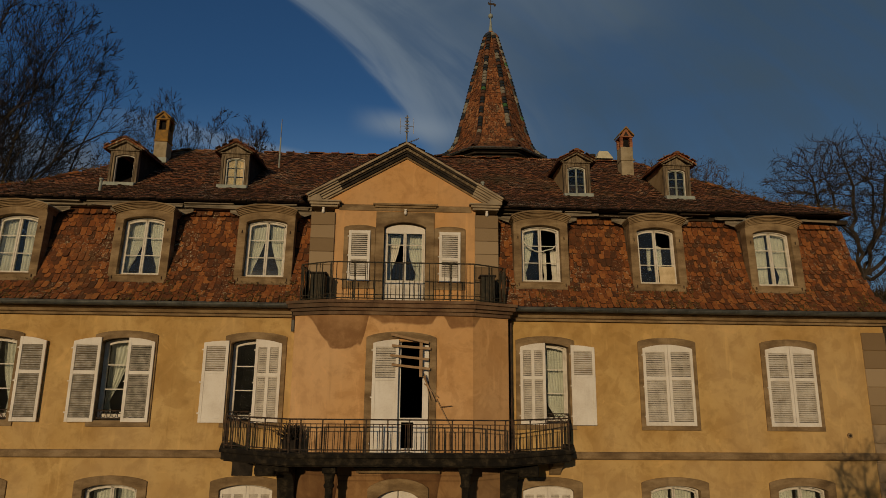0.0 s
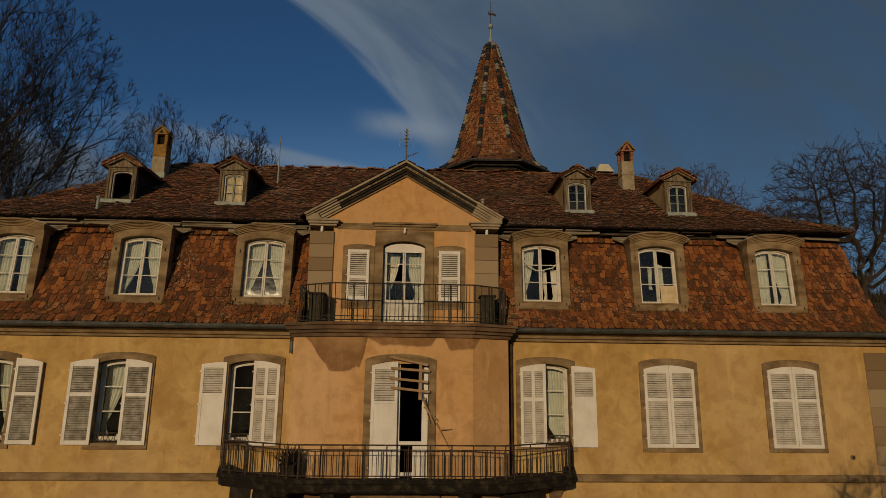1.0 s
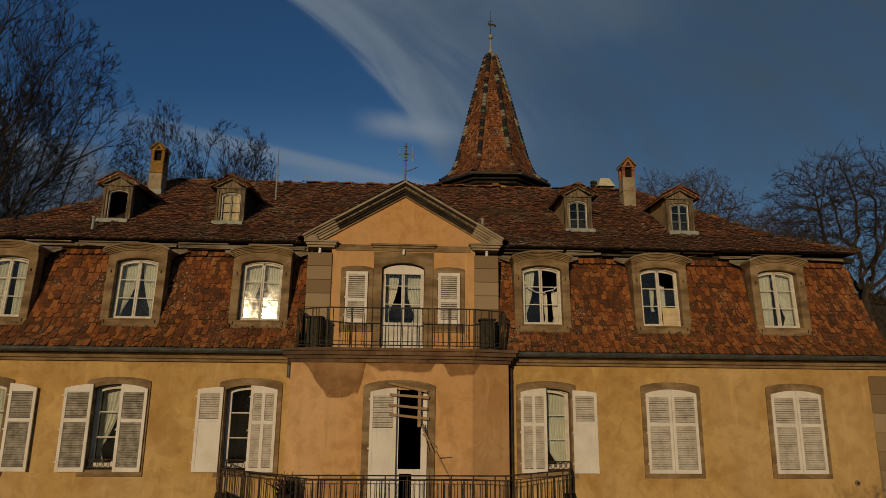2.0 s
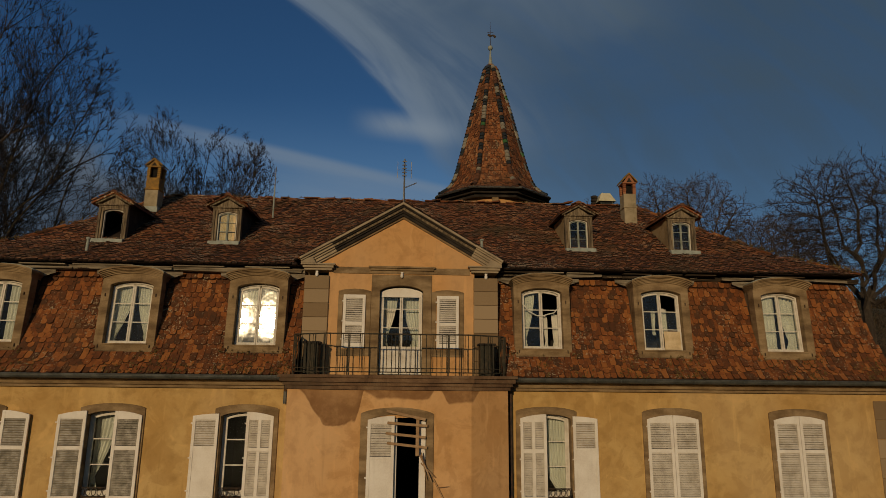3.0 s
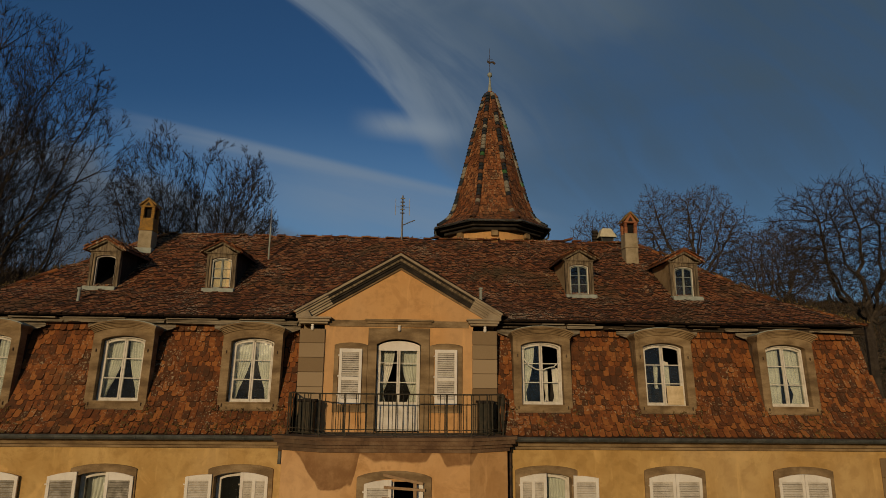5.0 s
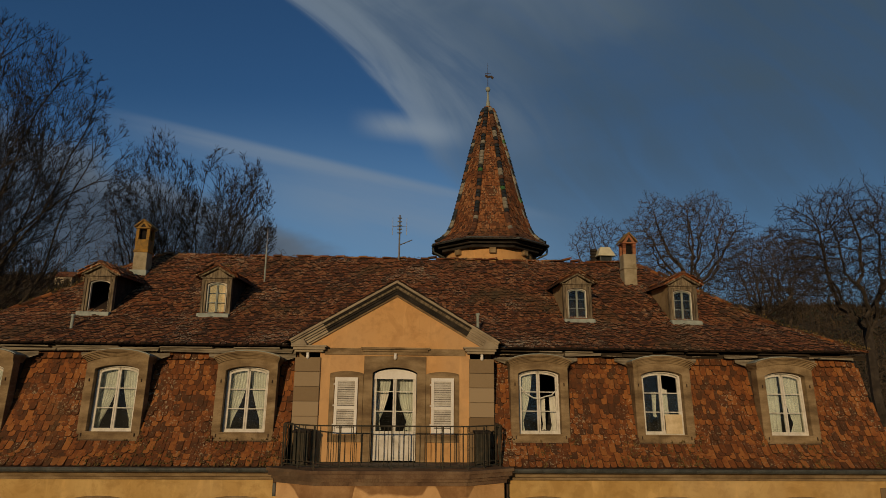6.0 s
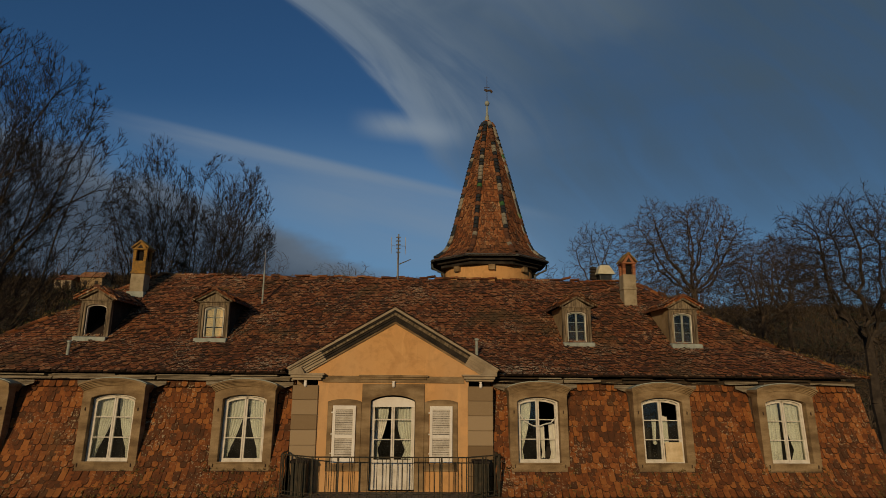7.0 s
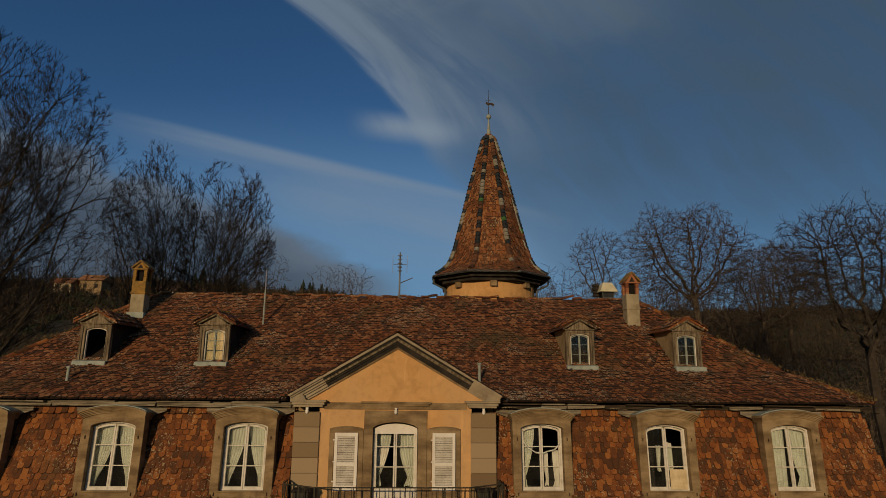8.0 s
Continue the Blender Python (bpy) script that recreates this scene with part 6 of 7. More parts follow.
FANS = [
    # seed, foot, fork, middle of the crown, half its size, stems, bole
    (11, (-26.6, 23.0), 8.0, (-26.4, 23.0, 19.2), (9.0, 6.5, 12.3), 15, 0.42),
    (14, (-36.0, 29.0), 9.0, (-36.0, 29.0, 19.0), (7.0, 5.5, 10.5), 9, 0.36),
    (12, (-21.9, 37.0), 12.0, (-21.8, 37.0, 21.4), (3.7, 3.4, 8.5), 9, 0.26),
    (13, (-17.9, 38.0), 11.5, (-15.8, 38.0, 20.6), (4.2, 3.6, 8.3), 11, 0.28),
]
for seed, foot, fork, middle, half, stems, bole in FANS:
    fan_tree(seed, (foot[0], foot[1], ground_z(*foot)), fork, middle, half, stems, bole, BARK_WARM, "tall leafless winter tree with many fine rising stems", close=2.0 if seed in (11, 14) else 1.6)

# ---------------------------------------------------------------- ground and far slope
m = Mesh()
xs = [-1500, -700, -400, -260] + [-180 + 6 * i for i in range(61)] + [260, 400, 700, 1500]
ys = [-1500, -900, -600, -450, -350, -280, -220, -180, -150, -125, -100, -85, -70, -50, -30, -12] + [4 * i for i in range(0, 70)] + [300, 350, 420, 520, 700, 1000, 1500]
m.add([(x, y, ground_z(x, y)) for y in ys for x in xs], [(j * len(xs) + i, j * len(xs) + i + 1, (j + 1) * len(xs) + i + 1, (j + 1) * len(xs) + i) for j in range(len(ys) - 1) for i in range(len(xs) - 1)])
ground = tagged(place("ground", made("ground", m, EARTH, smooth=True)), "dull winter grass and earth rising to a wooded slope", "ground", kind="structure")

rnd = random.Random(77)
v, f = [], []
for k in range(5200):
    y = rnd.uniform(34, 210)
    x = rnd.uniform(-1.0, 1.0) * (26 + 0.9 * y)
    if abs(x) < 14 and y < 30:
        continue
    z = ground_z(x, y)
    h = rnd.choice((0.6, 0.9, 1.0, 1.5)) * rnd.uniform(0.9, 2.0) * (1 + y / 200)
    w = h * rnd.uniform(0.6, 1.0)
    for j in range(rnd.randrange(12, 18)):
        a, up_by = rnd.uniform(0, 2 * math.pi), rnd.uniform(0.1, 1.0)
        l = w * math.sqrt(1.02 - up_by * up_by) * rnd.uniform(0.7, 1.1)
        tip = (x + l * math.cos(a) * 1.3, y + l * math.sin(a) * 1.3, z + h * up_by * rnd.uniform(0.75, 1.0))
        root = (x + 0.5 * l * math.cos(a + 0.5), y + 0.5 * l * math.sin(a + 0.5), z - 0.2)
        t = 0.02 + 0.0006 * y
        ca, sa = math.cos(a + 1.57) * t, math.sin(a + 1.57) * t
        n0 = len(v)
        mid = tuple((p + q) / 2 + rnd.uniform(-0.2, 0.2) for p, q in zip(root, tip))
        v += [(root[0] - ca, root[1] - sa, root[2]), (root[0] + ca, root[1] + sa, root[2]), (mid[0] + ca, mid[1] + sa, mid[2]), (mid[0] - ca, mid[1] - sa, mid[2]), tip,
              (mid[0] + rnd.uniform(-0.3, 0.3) * w * 2, mid[1] + rnd.uniform(-0.3, 0.3) * w, mid[2] + 0.3 * h)]
        f += [(n0, n0 + 1, n0 + 2, n0 + 3), (n0 + 3, n0 + 2, n0 + 4), (n0 + 3, n0 + 2, n0 + 5)]
m = Mesh()
m.v, m.f = v, f
tagged(place("scrub", made("scrub", m, SCRUB)), "dense leafless brown scrub covering the slope", "scrub", kind="stuff")
# tangled thicket behind the house: bushes of a few sorts, and dark evergreen undergrowth
sorts = []
for seed in (301, 302, 303, 304):
    P, mum = grow(seed, Vector((0, 0, 0.3)), Vector((0, 0, 2.6)), Vector((2.3, 2.3, 2.5)), 8, 0.55, 0.32, 420, 0.03)
    segs = [(Vector(P[mum[i]]), Vector(P[i]), 0.03 if i < 40 else 0.014, 0.012, 9) for i in range(1, len(P))]
    b = bark_mesh(segs, 0.01)
    sorts.append((np.array(b.v), np.array(b.f)))
vs, fs, n0 = [], [], 0
for k in range(250):
    side = 1 if k % 3 else -1
    y = rnd.uniform(26, 80)
    x = rnd.uniform(15, 24 + 0.55 * y) if side > 0 else -rnd.uniform(16, 30 + 0.5 * y)
    a, g = rnd.uniform(0, 6.28), rnd.uniform(0.8, 1.7)
    if k >= 190:
        y = rnd.uniform(95, 180)
        x, g = side * rnd.uniform(10, 40 + 0.6 * y), rnd.uniform(1.6, 2.6)
    bv, bf = sorts[k % 4]
    c, s = math.cos(a) * g, math.sin(a) * g
    vs.append(np.stack((bv[:, 0] * c - bv[:, 1] * s + x, bv[:, 0] * s + bv[:, 1] * c + y, bv[:, 2] * g * rnd.uniform(0.8, 1.3) + ground_z(x, y) - 0.2), 1))
    fs.append(bf + n0)
    n0 += len(bv)
m = Mesh()
m.v, m.f = np.concatenate(vs).tolist(), np.concatenate(fs).tolist()
tagged(place("thicket", made("thicket", m, BARK_PALE)), "tangled leafless thicket of bushes behind the house", "thicket", kind="stuff")
v, f = [], []
for k in range(420):
    side = 1 if k % 3 else -1
    y = rnd.uniform(26, 110)
    x = rnd.uniform(13, 26 + 0.6 * y) if side > 0 else -rnd.uniform(14, 30 + 0.6 * y)
    z, h = ground_z(x, y), rnd.uniform(0.8, 2.6)
    for j in range(70):
        a, e, r = rnd.uniform(0, 6.28), rnd.uniform(-0.2, 1.5), h * rnd.uniform(0.5, 1.0)
        p = Vector((x + 1.4 * r * math.cos(a) * math.cos(e), y + r * math.sin(a) * math.cos(e), z + r * math.sin(e)))
        d1 = Vector((rnd.gauss(0, 1), rnd.gauss(0, 1), rnd.gauss(0, 1))).normalized() * (0.09 + 0.0012 * y)
        d2 = d1.orthogonal() * 0.6
        n = len(v)
        v += [p - d1, p + d2, p + d1, p - d2]
        f.append((n, n + 1, n + 2, n + 3))
m = Mesh()
m.v, m.f = v, f
tagged(place("undergrowth", made("undergrowth", m, NEEDLE)), "dark evergreen undergrowth on the slope", "undergrowth", kind="stuff")
v, f = [], []
for k in range(34):
    y = rnd.uniform(165, 205)
    x = rnd.choice((-38, -30, -62, -110, 120)) + rnd.gauss(0, 7)
    z, h = ground_z(x, y), rnd.uniform(3, 6.5)
    for lay in range(9):
        t = lay / 9
        for j in range(9):
            a = rnd.uniform(0, 2 * math.pi)
            r = h * 0.26 * (1 - t) * rnd.uniform(0.7, 1.15) + 0.1
            zc = z + h * (0.12 + 0.88 * t)
            n0 = len(v)
            c, s = math.cos(a), math.sin(a)
            v += [(x, y, zc + 0.1 * h), (x + r * c - 0.4 * r * s, y + r * s + 0.4 * r * c, zc - 0.04 * h), (x + 1.15 * r * c, y + 1.15 * r * s, zc - 0.07 * h), (x + r * c + 0.4 * r * s, y + r * s - 0.4 * r * c, zc - 0.04 * h)]
            f += [(n0, n0 + 1, n0 + 2), (n0, n0 + 2, n0 + 3)]
m = Mesh()
m.v, m.f = v, f
tagged(place("conifers", made("conifers", m, NEEDLE)), "dark conifers along the skyline of the slope", "conifers", kind="stuff")


def far_house(x, y, w, d, h, wall, label):
    z = ground_z(x, y) - 1.8
    o = thing("far_house", label, "house", (x, y, z), "houses on the slope")
    part("wall", Mesh().box(-w / 2, w / 2, -d / 2, d / 2, 0, h), wall, o)
    part("roof", Mesh().prism([(-d / 2 - 0.4, h), (d / 2 + 0.4, h), (0, h + d * 0.35)], -w / 2 - 0.4, w / 2 + 0.4, "x"), TILE_OLD, o)
    for k in range(2):
        part("window", Mesh().box(-0.35, 0.35, -0.06, 0.02, 0, 0.9), WOOD_DARK, o, at=(-w / 4 + k * w / 2, -d / 2, h * 0.62))


far_house(-74.2, 120.0, 3.6, 4.0, 3.4, STONE_PALE, "small cream house among the trees of the slope")
far_house(-68.8, 121.0, 4.6, 4.2, 4.2, STONE, "small ochre house among the trees of the slope")
far_house(-49.5, 112.0, 3.6, 4.0, 3.6, WHITE, "small white house behind the bare trees")

# young tree in the garden before the corner of the house: its shade falls on the wall
bare_tree(61, (8.2, -8.3, -0.4), (8.2, -8.3, 1.4), (8.1, -8.3, 3.7), (1.5, 1.2, 2.2), 9, 0.1, BARK, "young leafless garden tree before the house corner", 0.009, 1100, 0.18)

# wall fittings
spout = thing("wall_vent", "small round dark vent in the plaster wall", "vent", (10.25, -0.01, 4.27))
part("ring", Mesh().ring([(0.035 * math.cos(a * math.pi / 8), 0.035 * math.sin(a * math.pi / 8)) for a in range(16)], [(0.06 * math.cos(a * math.pi / 8), 0.06 * math.sin(a * math.pi / 8)) for a in range(16)], -0.02, 0.02), STONE, spout)
part("hole", Mesh().prism([(0.035 * math.cos(a * math.pi / 8), 0.035 * math.sin(a * math.pi / 8)) for a in range(16)], -0.006, 0.005), WOOD_DARK, spout)
# iron window guards
guard = Mesh().pipe([(-0.52, 0, 0), (0.52, 0, 0)], 0.012).pipe([(-0.52, 0, 0.17), (0.52, 0, 0.17)], 0.012)
for i in range(9):
    x = -0.46 + 0.115 * i
    guard.pipe([(x + 0.045 * math.cos(a * math.pi / 5), 0, 0.085 + 0.07 * math.sin(a * math.pi / 5)) for a in range(11)], 0.007, 4)
guard_d = made("window_guard", guard, IRON)
for x in (-BAYS[2], -BAYS[1], -BAYS[0], BAYS[0]):
    tagged(place("window_guard", guard_d, None, (x, 0.03, 4.53)), "low wrought-iron window guard with scrolls", "guard", "window guards")
# curled leaves and rubbish on the lower balcony
plant = thing("dead_shrub", "dead dark shrub in a tub on the balcony", "shrub", (-2.2, -0.95, 3.91))
part("tub", Mesh().turned([(0.16, 0), (0.2, 0.3), (0.19, 0.3), (0.15, 0.05)], 14), WOOD_DARK, plant)
rs = random.Random(5)
m = Mesh()
for k in range(140):
    a, e, l = rs.uniform(0, 6.28), rs.uniform(0.2, 1.5), rs.uniform(0.12, 0.38)
    o = Vector((0.08 * rs.gauss(0, 1), 0.08 * rs.gauss(0, 1), 0.25 + 0.15 * rs.random()))
    m.tube(o, o + l * Vector((math.cos(a) * math.cos(e), math.sin(a) * math.cos(e), math.sin(e))), 0.012, 0.004, 3, False)
part("dead_foliage", m, WOOD_DARK, plant, kind="stuff")


# ---------------------------------------------------------------- roof tiles
ROUND = [(-0.5, 0.0), (0.5, 0.0), (0.5, 0.84), (0.36, 0.96), (0.0, 1.0), (-0.36, 0.96), (-0.5, 0.84)]
FLAT = [(-0.5, 0.0), (0.5, 0.0), (0.5, 0.9), (0.25, 1.0), (-0.25, 1.0), (-0.5, 0.9)]


def tile_mesh(outline, w, l, t):
    """A tile lying in (x, -z), its head at the origin, its face towards -y."""
    n = len(outline)
    v = [(x * w * 0.89, -t * (0.4 + 0.6 * d), -(d * 0.96) * l) for x, d in outline]
    v += [(x * w, -t * (0.1 + 0.4 * d), -d * l) for x, d in outline] + [(x * w, 0.004, -d * l) for x, d in outline]
    f = [tuple(range(n))[::-1]] + [(i + k, (i + 1) % n + k, n + (i + 1) % n + k, n + i + k) for k in (0, n) for i in range(1, n)]
    return v, f


class Tiling:
    """Collects tiles; those near the house's middle bays become single pieces, the others one joined mesh."""

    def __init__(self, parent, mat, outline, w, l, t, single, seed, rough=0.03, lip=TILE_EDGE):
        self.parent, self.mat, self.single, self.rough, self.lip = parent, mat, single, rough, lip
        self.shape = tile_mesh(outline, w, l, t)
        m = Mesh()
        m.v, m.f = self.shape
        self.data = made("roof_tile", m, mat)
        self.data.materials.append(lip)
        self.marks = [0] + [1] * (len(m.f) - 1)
        # Rim faces take the dark lip colour, outlining tiles with painted joint shadow.
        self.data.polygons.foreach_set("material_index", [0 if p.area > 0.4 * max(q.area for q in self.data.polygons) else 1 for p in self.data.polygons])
        self.count, self.v, self.f = 0, [], []
        self.rnd = random.Random(seed)

    def lay(self, at, down, out, pick=False):
        """One tile with its head at a point, running down, facing out."""
        r = self.rnd
        down, out = Vector(down).normalized(), Vector(out).normalized()
        out = (out + down * r.gauss(0.0, self.rough)).normalized()
        across = down.cross(out).normalized()
        twist = r.gauss(0, 0.028)
        across = (across + down * twist).normalized()
        down = out.cross(across).normalized() if out.cross(across).dot(down) > 0 else across.cross(out).normalized()
        m = Matrix((across, -out, -down)).transposed()
        p = Vector(at) + out * abs(r.gauss(0, 0.006)) + down * r.gauss(0, 0.006)
        if pick and self.count < self.single:
            self.count += 1
            ob = new("roof_tile", self.data)
            ob.parent = self.parent
            ob.matrix_local = Matrix.Translation(p) @ m.to_4x4()
            return
        n0 = len(self.v)
        for q in self.shape[0]:
            w = m @ Vector(q)
            self.v.append((p.x + w.x, p.y + w.y, p.z + w.z))
        self.f += [tuple(n0 + i for i in face) for face in self.shape[1]]

    def close(self, label):
        m = Mesh()
        m.v, m.f = self.v, self.f
        data = bpy.data.meshes.new("roof_tiles")
        data.from_pydata(m.v, [], m.f)
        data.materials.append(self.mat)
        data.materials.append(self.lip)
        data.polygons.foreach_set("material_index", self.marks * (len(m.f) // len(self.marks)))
        place("roof_tiles", data, self.parent, label=label, kind="stuff")


def on_profile(s):
    """Point and heading at the length s down the mansard, from its head."""
    pts = PROFILE[::-1]
    outs = SIDE_OUT[::-1]
    for (a, b), (o0, o1) in zip(zip(pts, pts[1:]), zip(outs, outs[1:])):
        d = math.hypot(b[0] - a[0], b[1] - a[1])
        if s <= d:
            t = s / d
            return a[0] + (b[0] - a[0]) * t, a[1] + (b[1] - a[1]) * t, (b[0] - a[0]) / d, (b[1] - a[1]) / d, HALF + o0 + (o1 - o0) * t
        s -= d
    return None


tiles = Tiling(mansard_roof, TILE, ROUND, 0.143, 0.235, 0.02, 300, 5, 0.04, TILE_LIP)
pitch, row, s = 0.118, 0, 0.0
while True:
    at = on_profile(s)
    if at is None or at[1] < 7.16:
        break
    y, z, dy, dz, ex = at
    out = (0, dz, -dy)
    shift = 0.073 * (row % 2)
    n = int(ex / 0.146) + 1
    for i in range(-n, n + 1):
        x = i * 0.146 + shift
        if abs(x) < 2.27 or abs(x) > ex:
            continue
        if 7.42 < z - 0.1 and any(abs(abs(x) - c) < 0.645 for c in BAYS) and z - 0.1 < 9.6 and z > 7.56:
            continue
        tiles.lay((x, y - 0.012, z + 0.01), (0, dy, dz), out, pick=(4.0 < x < 5.4 or -5.4 < x < -4.0) and z < 9.2)
    for sx in (1, -1):  # short run round the corner
        for j in range(1, 10):
            yy = y + j * 0.146 + shift
            tiles.lay((sx * (ex + 0.012), yy, z + 0.01), (sx * 0.12, 0, -1), (sx, 0, 0.12))
    row += 1
    s += pitch if z > 7.62 else 0.074
for i in range(-78, 79):  # long tiles along the head
    x = i * 0.14
    if 2.3 < abs(x) < 10.95 and not any(abs(abs(x) - c) < 0.66 for c in BAYS):
        tiles.lay((x, 0.70, 9.47), (0, -0.36, -1.0), (0, -1.0, 0.36))
tiles.close("mottled orange and brown beaver-tail tiles")

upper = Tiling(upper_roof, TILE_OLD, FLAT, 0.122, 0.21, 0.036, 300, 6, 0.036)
run = math.hypot(RIDGE_Y - EAVE_Y, RIDGE_Z - EAVE_Z)
pitch, row, s = 0.094, 0, 0.05
DORMERS = (-7.62, -4.67, 4.70, 7.53)
while s < run - 0.12:
    t = s / run
    y = RIDGE_Y + (EAVE_Y - RIDGE_Y) * t
    z = roof_z(y)
    grade = (roof_z(y) - roof_z(y - 0.12)) / 0.12
    dy, dz = -1 / math.hypot(1, grade), -grade / math.hypot(1, grade)
    ex = RIDGE_X + (EAVE_X - RIDGE_X) * t
    shift = 0.063 * (row % 2) + 0.01 * math.sin(row * 1.3)
    sag = 0.02 * math.sin(row * 0.35)
    n = int(ex / 0.126) + 1
    for i in range(-n, n + 1):
        x = i * 0.126 + shift
        if abs(x) > ex or (abs(x) < 2.3 - (z - 9.7) * 1.6 and y < 2.7):
            continue
        if any(abs(x - c) < 0.36 and 2.0 < y - 0.18 < 3.3 for c in DORMERS):
            continue
        upper.lay((x, y, z + 0.022 + 0.018 * noise.noise(Vector((x * 0.6, y * 0.6, 0)))), (0, dy, dz), (0, dz, -dy), pick=3.6 < x < 8.6 and y < 1.9)
    row += 1
    s += pitch
# pavilion slopes
for sx in (-1, 1):
    for r_ in range(22):
        t = (r_ + 0.3) / 22
        for j in range(20):
            yy = PY - 0.2 + 0.149 * j + 0.07 * (r_ % 2)
            zz = 11.10 - 1.4 * t
            if roof_z(yy) > zz + 0.1:
                continue
            upper.lay((sx * 2.38 * t, yy, zz), (sx * 2.38, 0, -1.4), (sx * 1.4, 0, 2.38))
upper.close("dark mossy flat tiles of the upper roof")

# ridge and hip tiles
half_pipe = [(0.1 * math.cos(math.pi * i / 8), 0.065 * math.sin(math.pi * i / 8)) for i in range(9)]
inner_pipe = [(0.08 * math.cos(math.pi * i / 8), 0.045 * math.sin(math.pi * i / 8)) for i in range(9)]
m = Mesh()
m.prism(half_pipe + inner_pipe[::-1], 0, 0.27)
cap, hip_cap = made("ridge_tile", m, TILE_OLD), made("ridge_tile", m, TILE)


def cap_line(p, q, parent, data, step, lift=0.0, seed=1):
    rnd = random.Random(seed)
    p, q = Vector(p), Vector(q)
    d = (q - p).normalized()
    side = d.cross(Vector((0, 0, 1))).normalized()
    up = side.cross(d).normalized()
    for i in range(int((q - p).length / step)):
        s_ = Vector((rnd.gauss(0, 0.025), rnd.gauss(0, 0.025), rnd.gauss(0, 0.035)))
        dd = (d + s_ * 2).normalized()
        ss = dd.cross(Vector((0, 0, 1))).normalized()
        uu = ss.cross(dd).normalized()
        ob = new("ridge_tile", data)
        ob.parent = parent
        ob.matrix_local = Matrix.Translation(p + d * step * i + up * lift + s_ * 0.4) @ Matrix((ss, dd, uu)).transposed().to_4x4()


cap_line((-RIDGE_X, RIDGE_Y, RIDGE_Z), (RIDGE_X, RIDGE_Y, RIDGE_Z), upper_roof, cap, 0.24, 0.02, 2)
for sx in (-1, 1):
    cap_line((sx * EAVE_X, EAVE_Y, EAVE_Z), (sx * K0, KINK_Y, KINK_Z), upper_roof, hip_cap, 0.24, 0.02, 3 + sx)
    cap_line((sx * K0, KINK_Y, KINK_Z), (sx * RIDGE_X, RIDGE_Y, RIDGE_Z), upper_roof, hip_cap, 0.24, 0.02, 5 + sx)
cap_line((0, PY + 0.15, 11.12), (0, 2.95, 11.12), upper_roof, cap, 0.31, 0.0, 9)

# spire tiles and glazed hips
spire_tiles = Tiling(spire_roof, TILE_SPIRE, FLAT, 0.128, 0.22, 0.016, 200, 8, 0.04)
for (r0, z0), (r1, z1) in zip(SPIRE, SPIRE[1:]):
    for i in range(8):
        a0, b0, a1, b1 = oct_pt(r0 * CORNER, i), oct_pt(r0 * CORNER, i + 1), oct_pt(r1 * CORNER, i), oct_pt(r1 * CORNER, i + 1)
        mid0, mid1 = (a0 + b0) / 2 + Vector((0, 0, z0)), (a1 + b1) / 2 + Vector((0, 0, z1))
        if mid0.y > 0.9 * r0:
            continue
        slope_v = mid0 - mid1
        length = slope_v.length
        side = (b0 - a0).normalized()
        out = side.cross(-slope_v.normalized()).normalized()
        if out.dot(Vector((mid0.x, mid0.y, 0))) < 0:
            out = -out
        rows = max(1, round(length / 0.108))
        for j in range(rows):
            t = (j + 0.5) / rows
            c = mid1 + slope_v * t
            w = (b1 - a1).length + ((b0 - a0).length - (b1 - a1).length) * t
            n = max(1, round(w / 0.132))
            for kx in range(n):
                off = (kx + 0.5 + (0.25 if j % 2 else -0.25)) / n - 0.5
                if abs(off) <= 0.5:
                    spire_tiles.lay(c + side * off * w - slope_v.normalized() * 0.06 + out * 0.01, slope_v, out, pick=i in (0, 7) and 14.1 < c.z < 16.1)
spire_tiles.close("rust-red flat tiles of the spire")
m = Mesh()
small = [(x * 0.95, z * 1.4) for x, z in half_pipe]
small_in = [(x * 0.75, z * 1.1) for x, z in half_pipe]
m.prism(small + small_in[::-1], 0, 0.22)
hip_data = [made("hip_tile", m, mat) for mat in (GLAZE_BLACK, GLAZE_PALE, TILE_RIDGE, GLAZE_GREEN)]
rnd = random.Random(31)
for i in range(8):
    if oct_pt(1, i).y > 0.75:
        continue
    z_at = 13.9
    while z_at < 19.62:
        r = np.interp(z_at, [p[1] for p in SPIRE], [p[0] for p in SPIRE]) * CORNER
        r2 = np.interp(z_at + 0.2, [p[1] for p in SPIRE], [p[0] for p in SPIRE]) * CORNER
        p, q = oct_pt(r, i) + Vector((0, 0, z_at)), oct_pt(r2, i) + Vector((0, 0, z_at + 0.2))
        d = (q - p).normalized()
        radial = oct_pt(1, i)
        side = d.cross(radial).normalized()
        up = side.cross(d).normalized()
        if up.dot(radial) < 0:
            side, up = -side, -up
        tone = (int(z_at * 1.3 + i) % 3 == 0)
        pick = rnd.random()
        run = noise.noise(Vector((z_at * 1.6, i * 7.3, 0.0)))
        which = 3 if pick > 0.99 else 1 if run > 0.12 and pick < 0.7 else 2 if run < -0.3 or pick > 0.9 else 0
        if z_at < 14.9 and which == 0 and oct_pt(1, i).y < -0.6:
            which = 2
        ob = new("hip_tile", hip_data[which])
        ob.parent = spire_roof
        d = (d - up * 0.2).normalized()
        up = side.cross(d).normalized()
        if up.dot(radial) < 0:
            up = -up
        ob.matrix_local = Matrix.Translation(p + up * 0.035) @ Matrix((side, d, up)).transposed().to_4x4()
        z_at += 0.175 * d.z


# moss and dry grass along the hips, the ridge and the dormer feet
rnd = random.Random(91)
m = Mesh()


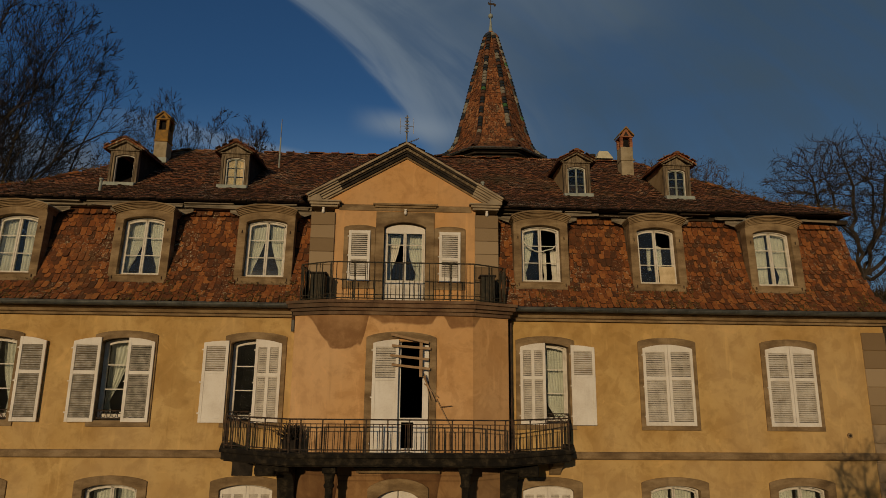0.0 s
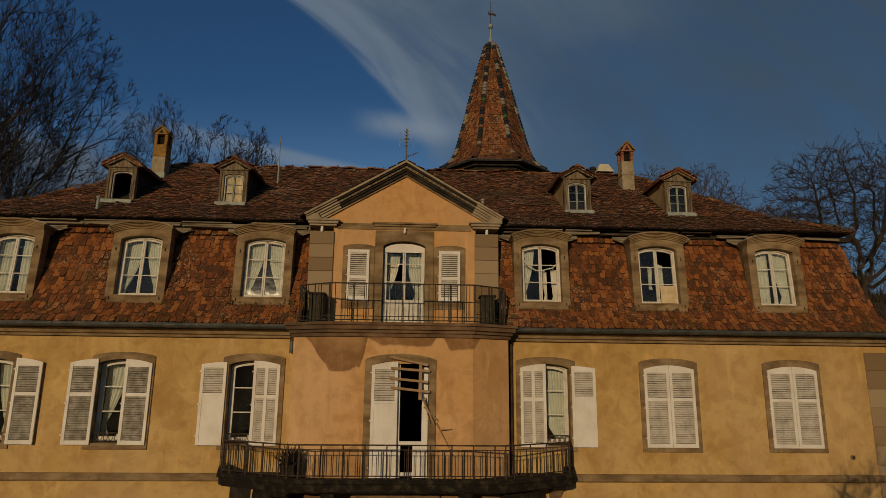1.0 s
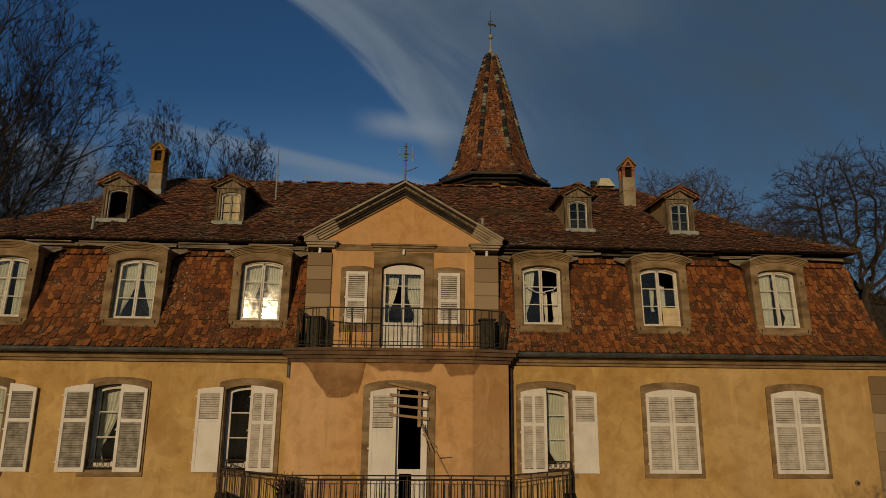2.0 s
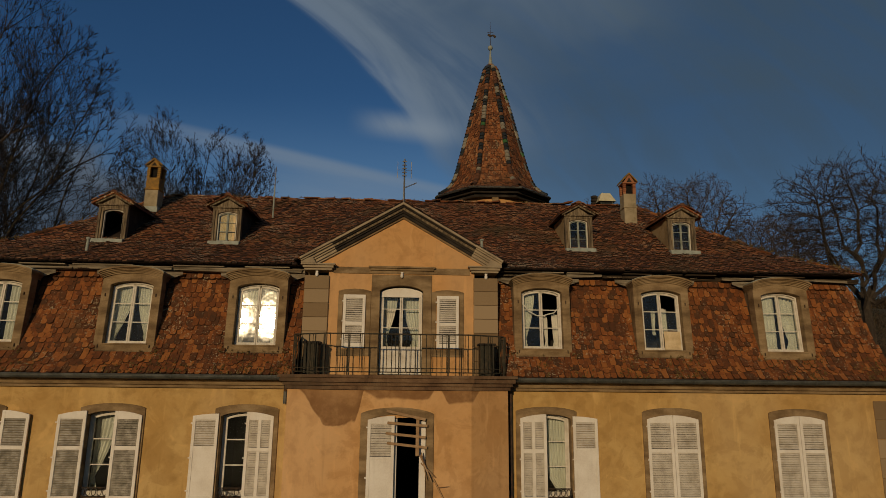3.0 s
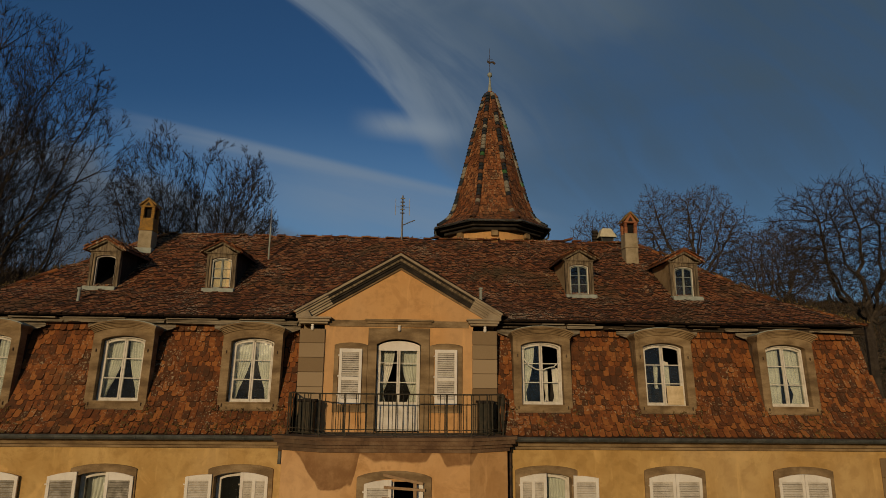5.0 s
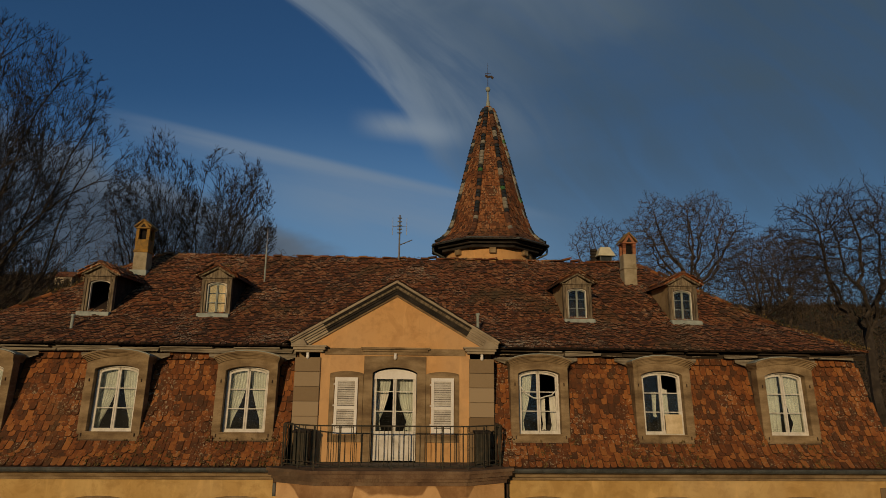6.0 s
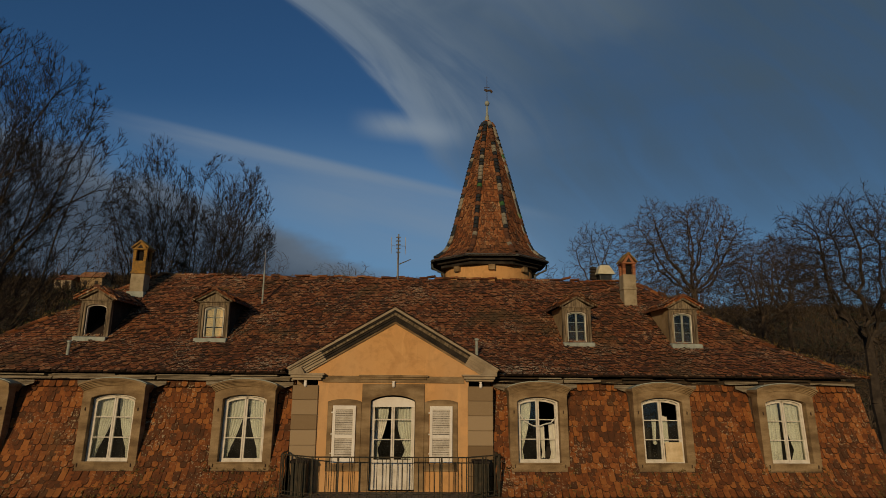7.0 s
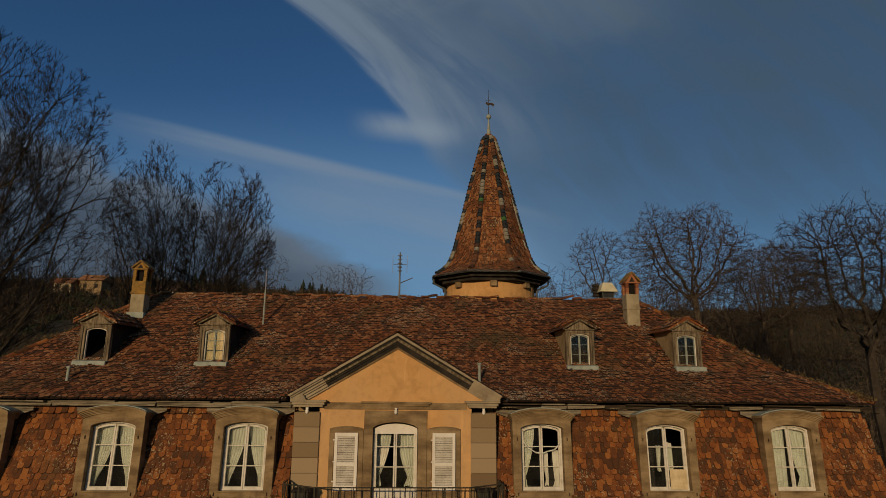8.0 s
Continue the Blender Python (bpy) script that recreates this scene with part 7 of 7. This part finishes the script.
def tuft(p, r):
    v = []
    for dx, dy, dz in ((1, 0, 0), (0, 1, 0), (-1, 0, 0), (0, -1, 0), (0, 0, 0.8), (0, 0, -0.4)):
        k = r * rnd.uniform(0.6, 1.3)
        v.append((p[0] + dx * k, p[1] + dy * k, p[2] + dz * k))
    m.add(v, [(0, 1, 4), (1, 2, 4), (2, 3, 4), (3, 0, 4), (1, 0, 5), (2, 1, 5), (3, 2, 5), (0, 3, 5)])
    for _ in range(3):
        a, l = rnd.uniform(0, 6.28), r * rnd.uniform(1.2, 2.4)
        b = (p[0] + 0.4 * l * math.cos(a), p[1] + 0.4 * l * math.sin(a), p[2] + l)
        m.add([(p[0] - 0.006, p[1], p[2]), (p[0] + 0.006, p[1], p[2]), b], [(0, 1, 2)])


for s in (-1, 1):
    for k in range(190):
        t = rnd.random() ** 1.4
        x = E0 + (E1 - E0) * t
        y = EAVE_Y + (RIDGE_Y - EAVE_Y) * t
        tuft((s * (x + rnd.gauss(0, 0.07)), y + rnd.gauss(0, 0.07), roof_z(y) + 0.09), rnd.uniform(0.015, 0.045))
for k in range(170):
    tuft((rnd.uniform(-RIDGE_X, RIDGE_X), RIDGE_Y - 0.05 + rnd.gauss(0, 0.04), RIDGE_Z + 0.06), rnd.uniform(0.01, 0.028))
for c in DORMERS:
    for k in range(36):
        tuft((c + rnd.gauss(0, 0.13), 1.9 + rnd.random() * 0.8, 11.72 + rnd.gauss(0, 0.02)), rnd.uniform(0.015, 0.035))
place("moss", made("moss", m, MOSS), upper_roof, label="dry yellow moss and grass on the tiles", kind="stuff")
m = Mesh()
for c in BAYS:
    for s in (-1, 1):
        for k in range(26):
            tuft((s * c + rnd.choice((-0.72, 0.72)) + rnd.gauss(0, 0.05), 0.02 + rnd.gauss(0, 0.02), 7.52 + rnd.gauss(0, 0.09)), rnd.uniform(0.012, 0.03))
for k in range(1500):
    x = rnd.uniform(2.4, 11.2) * rnd.choice((-1, 1))
    t = rnd.random() ** 1.5
    j = 0 if t < 0.4 else 1
    q = t / 0.4 if j == 0 else (t - 0.4) / 0.6
    (y0, z0), (y1, z1) = PROFILE[j], PROFILE[j + 1]
    if noise.noise(Vector((x * 0.9, z0 * 2, 4.0))) < -0.05:
        continue
    tuft((x, y0 + (y1 - y0) * q - 0.035, z0 + (z1 - z0) * q + 0.03), rnd.uniform(0.012, 0.034))
place("moss", made("moss", m, MOSS), mansard_roof, label="moss on the lower tile courses", kind="stuff")
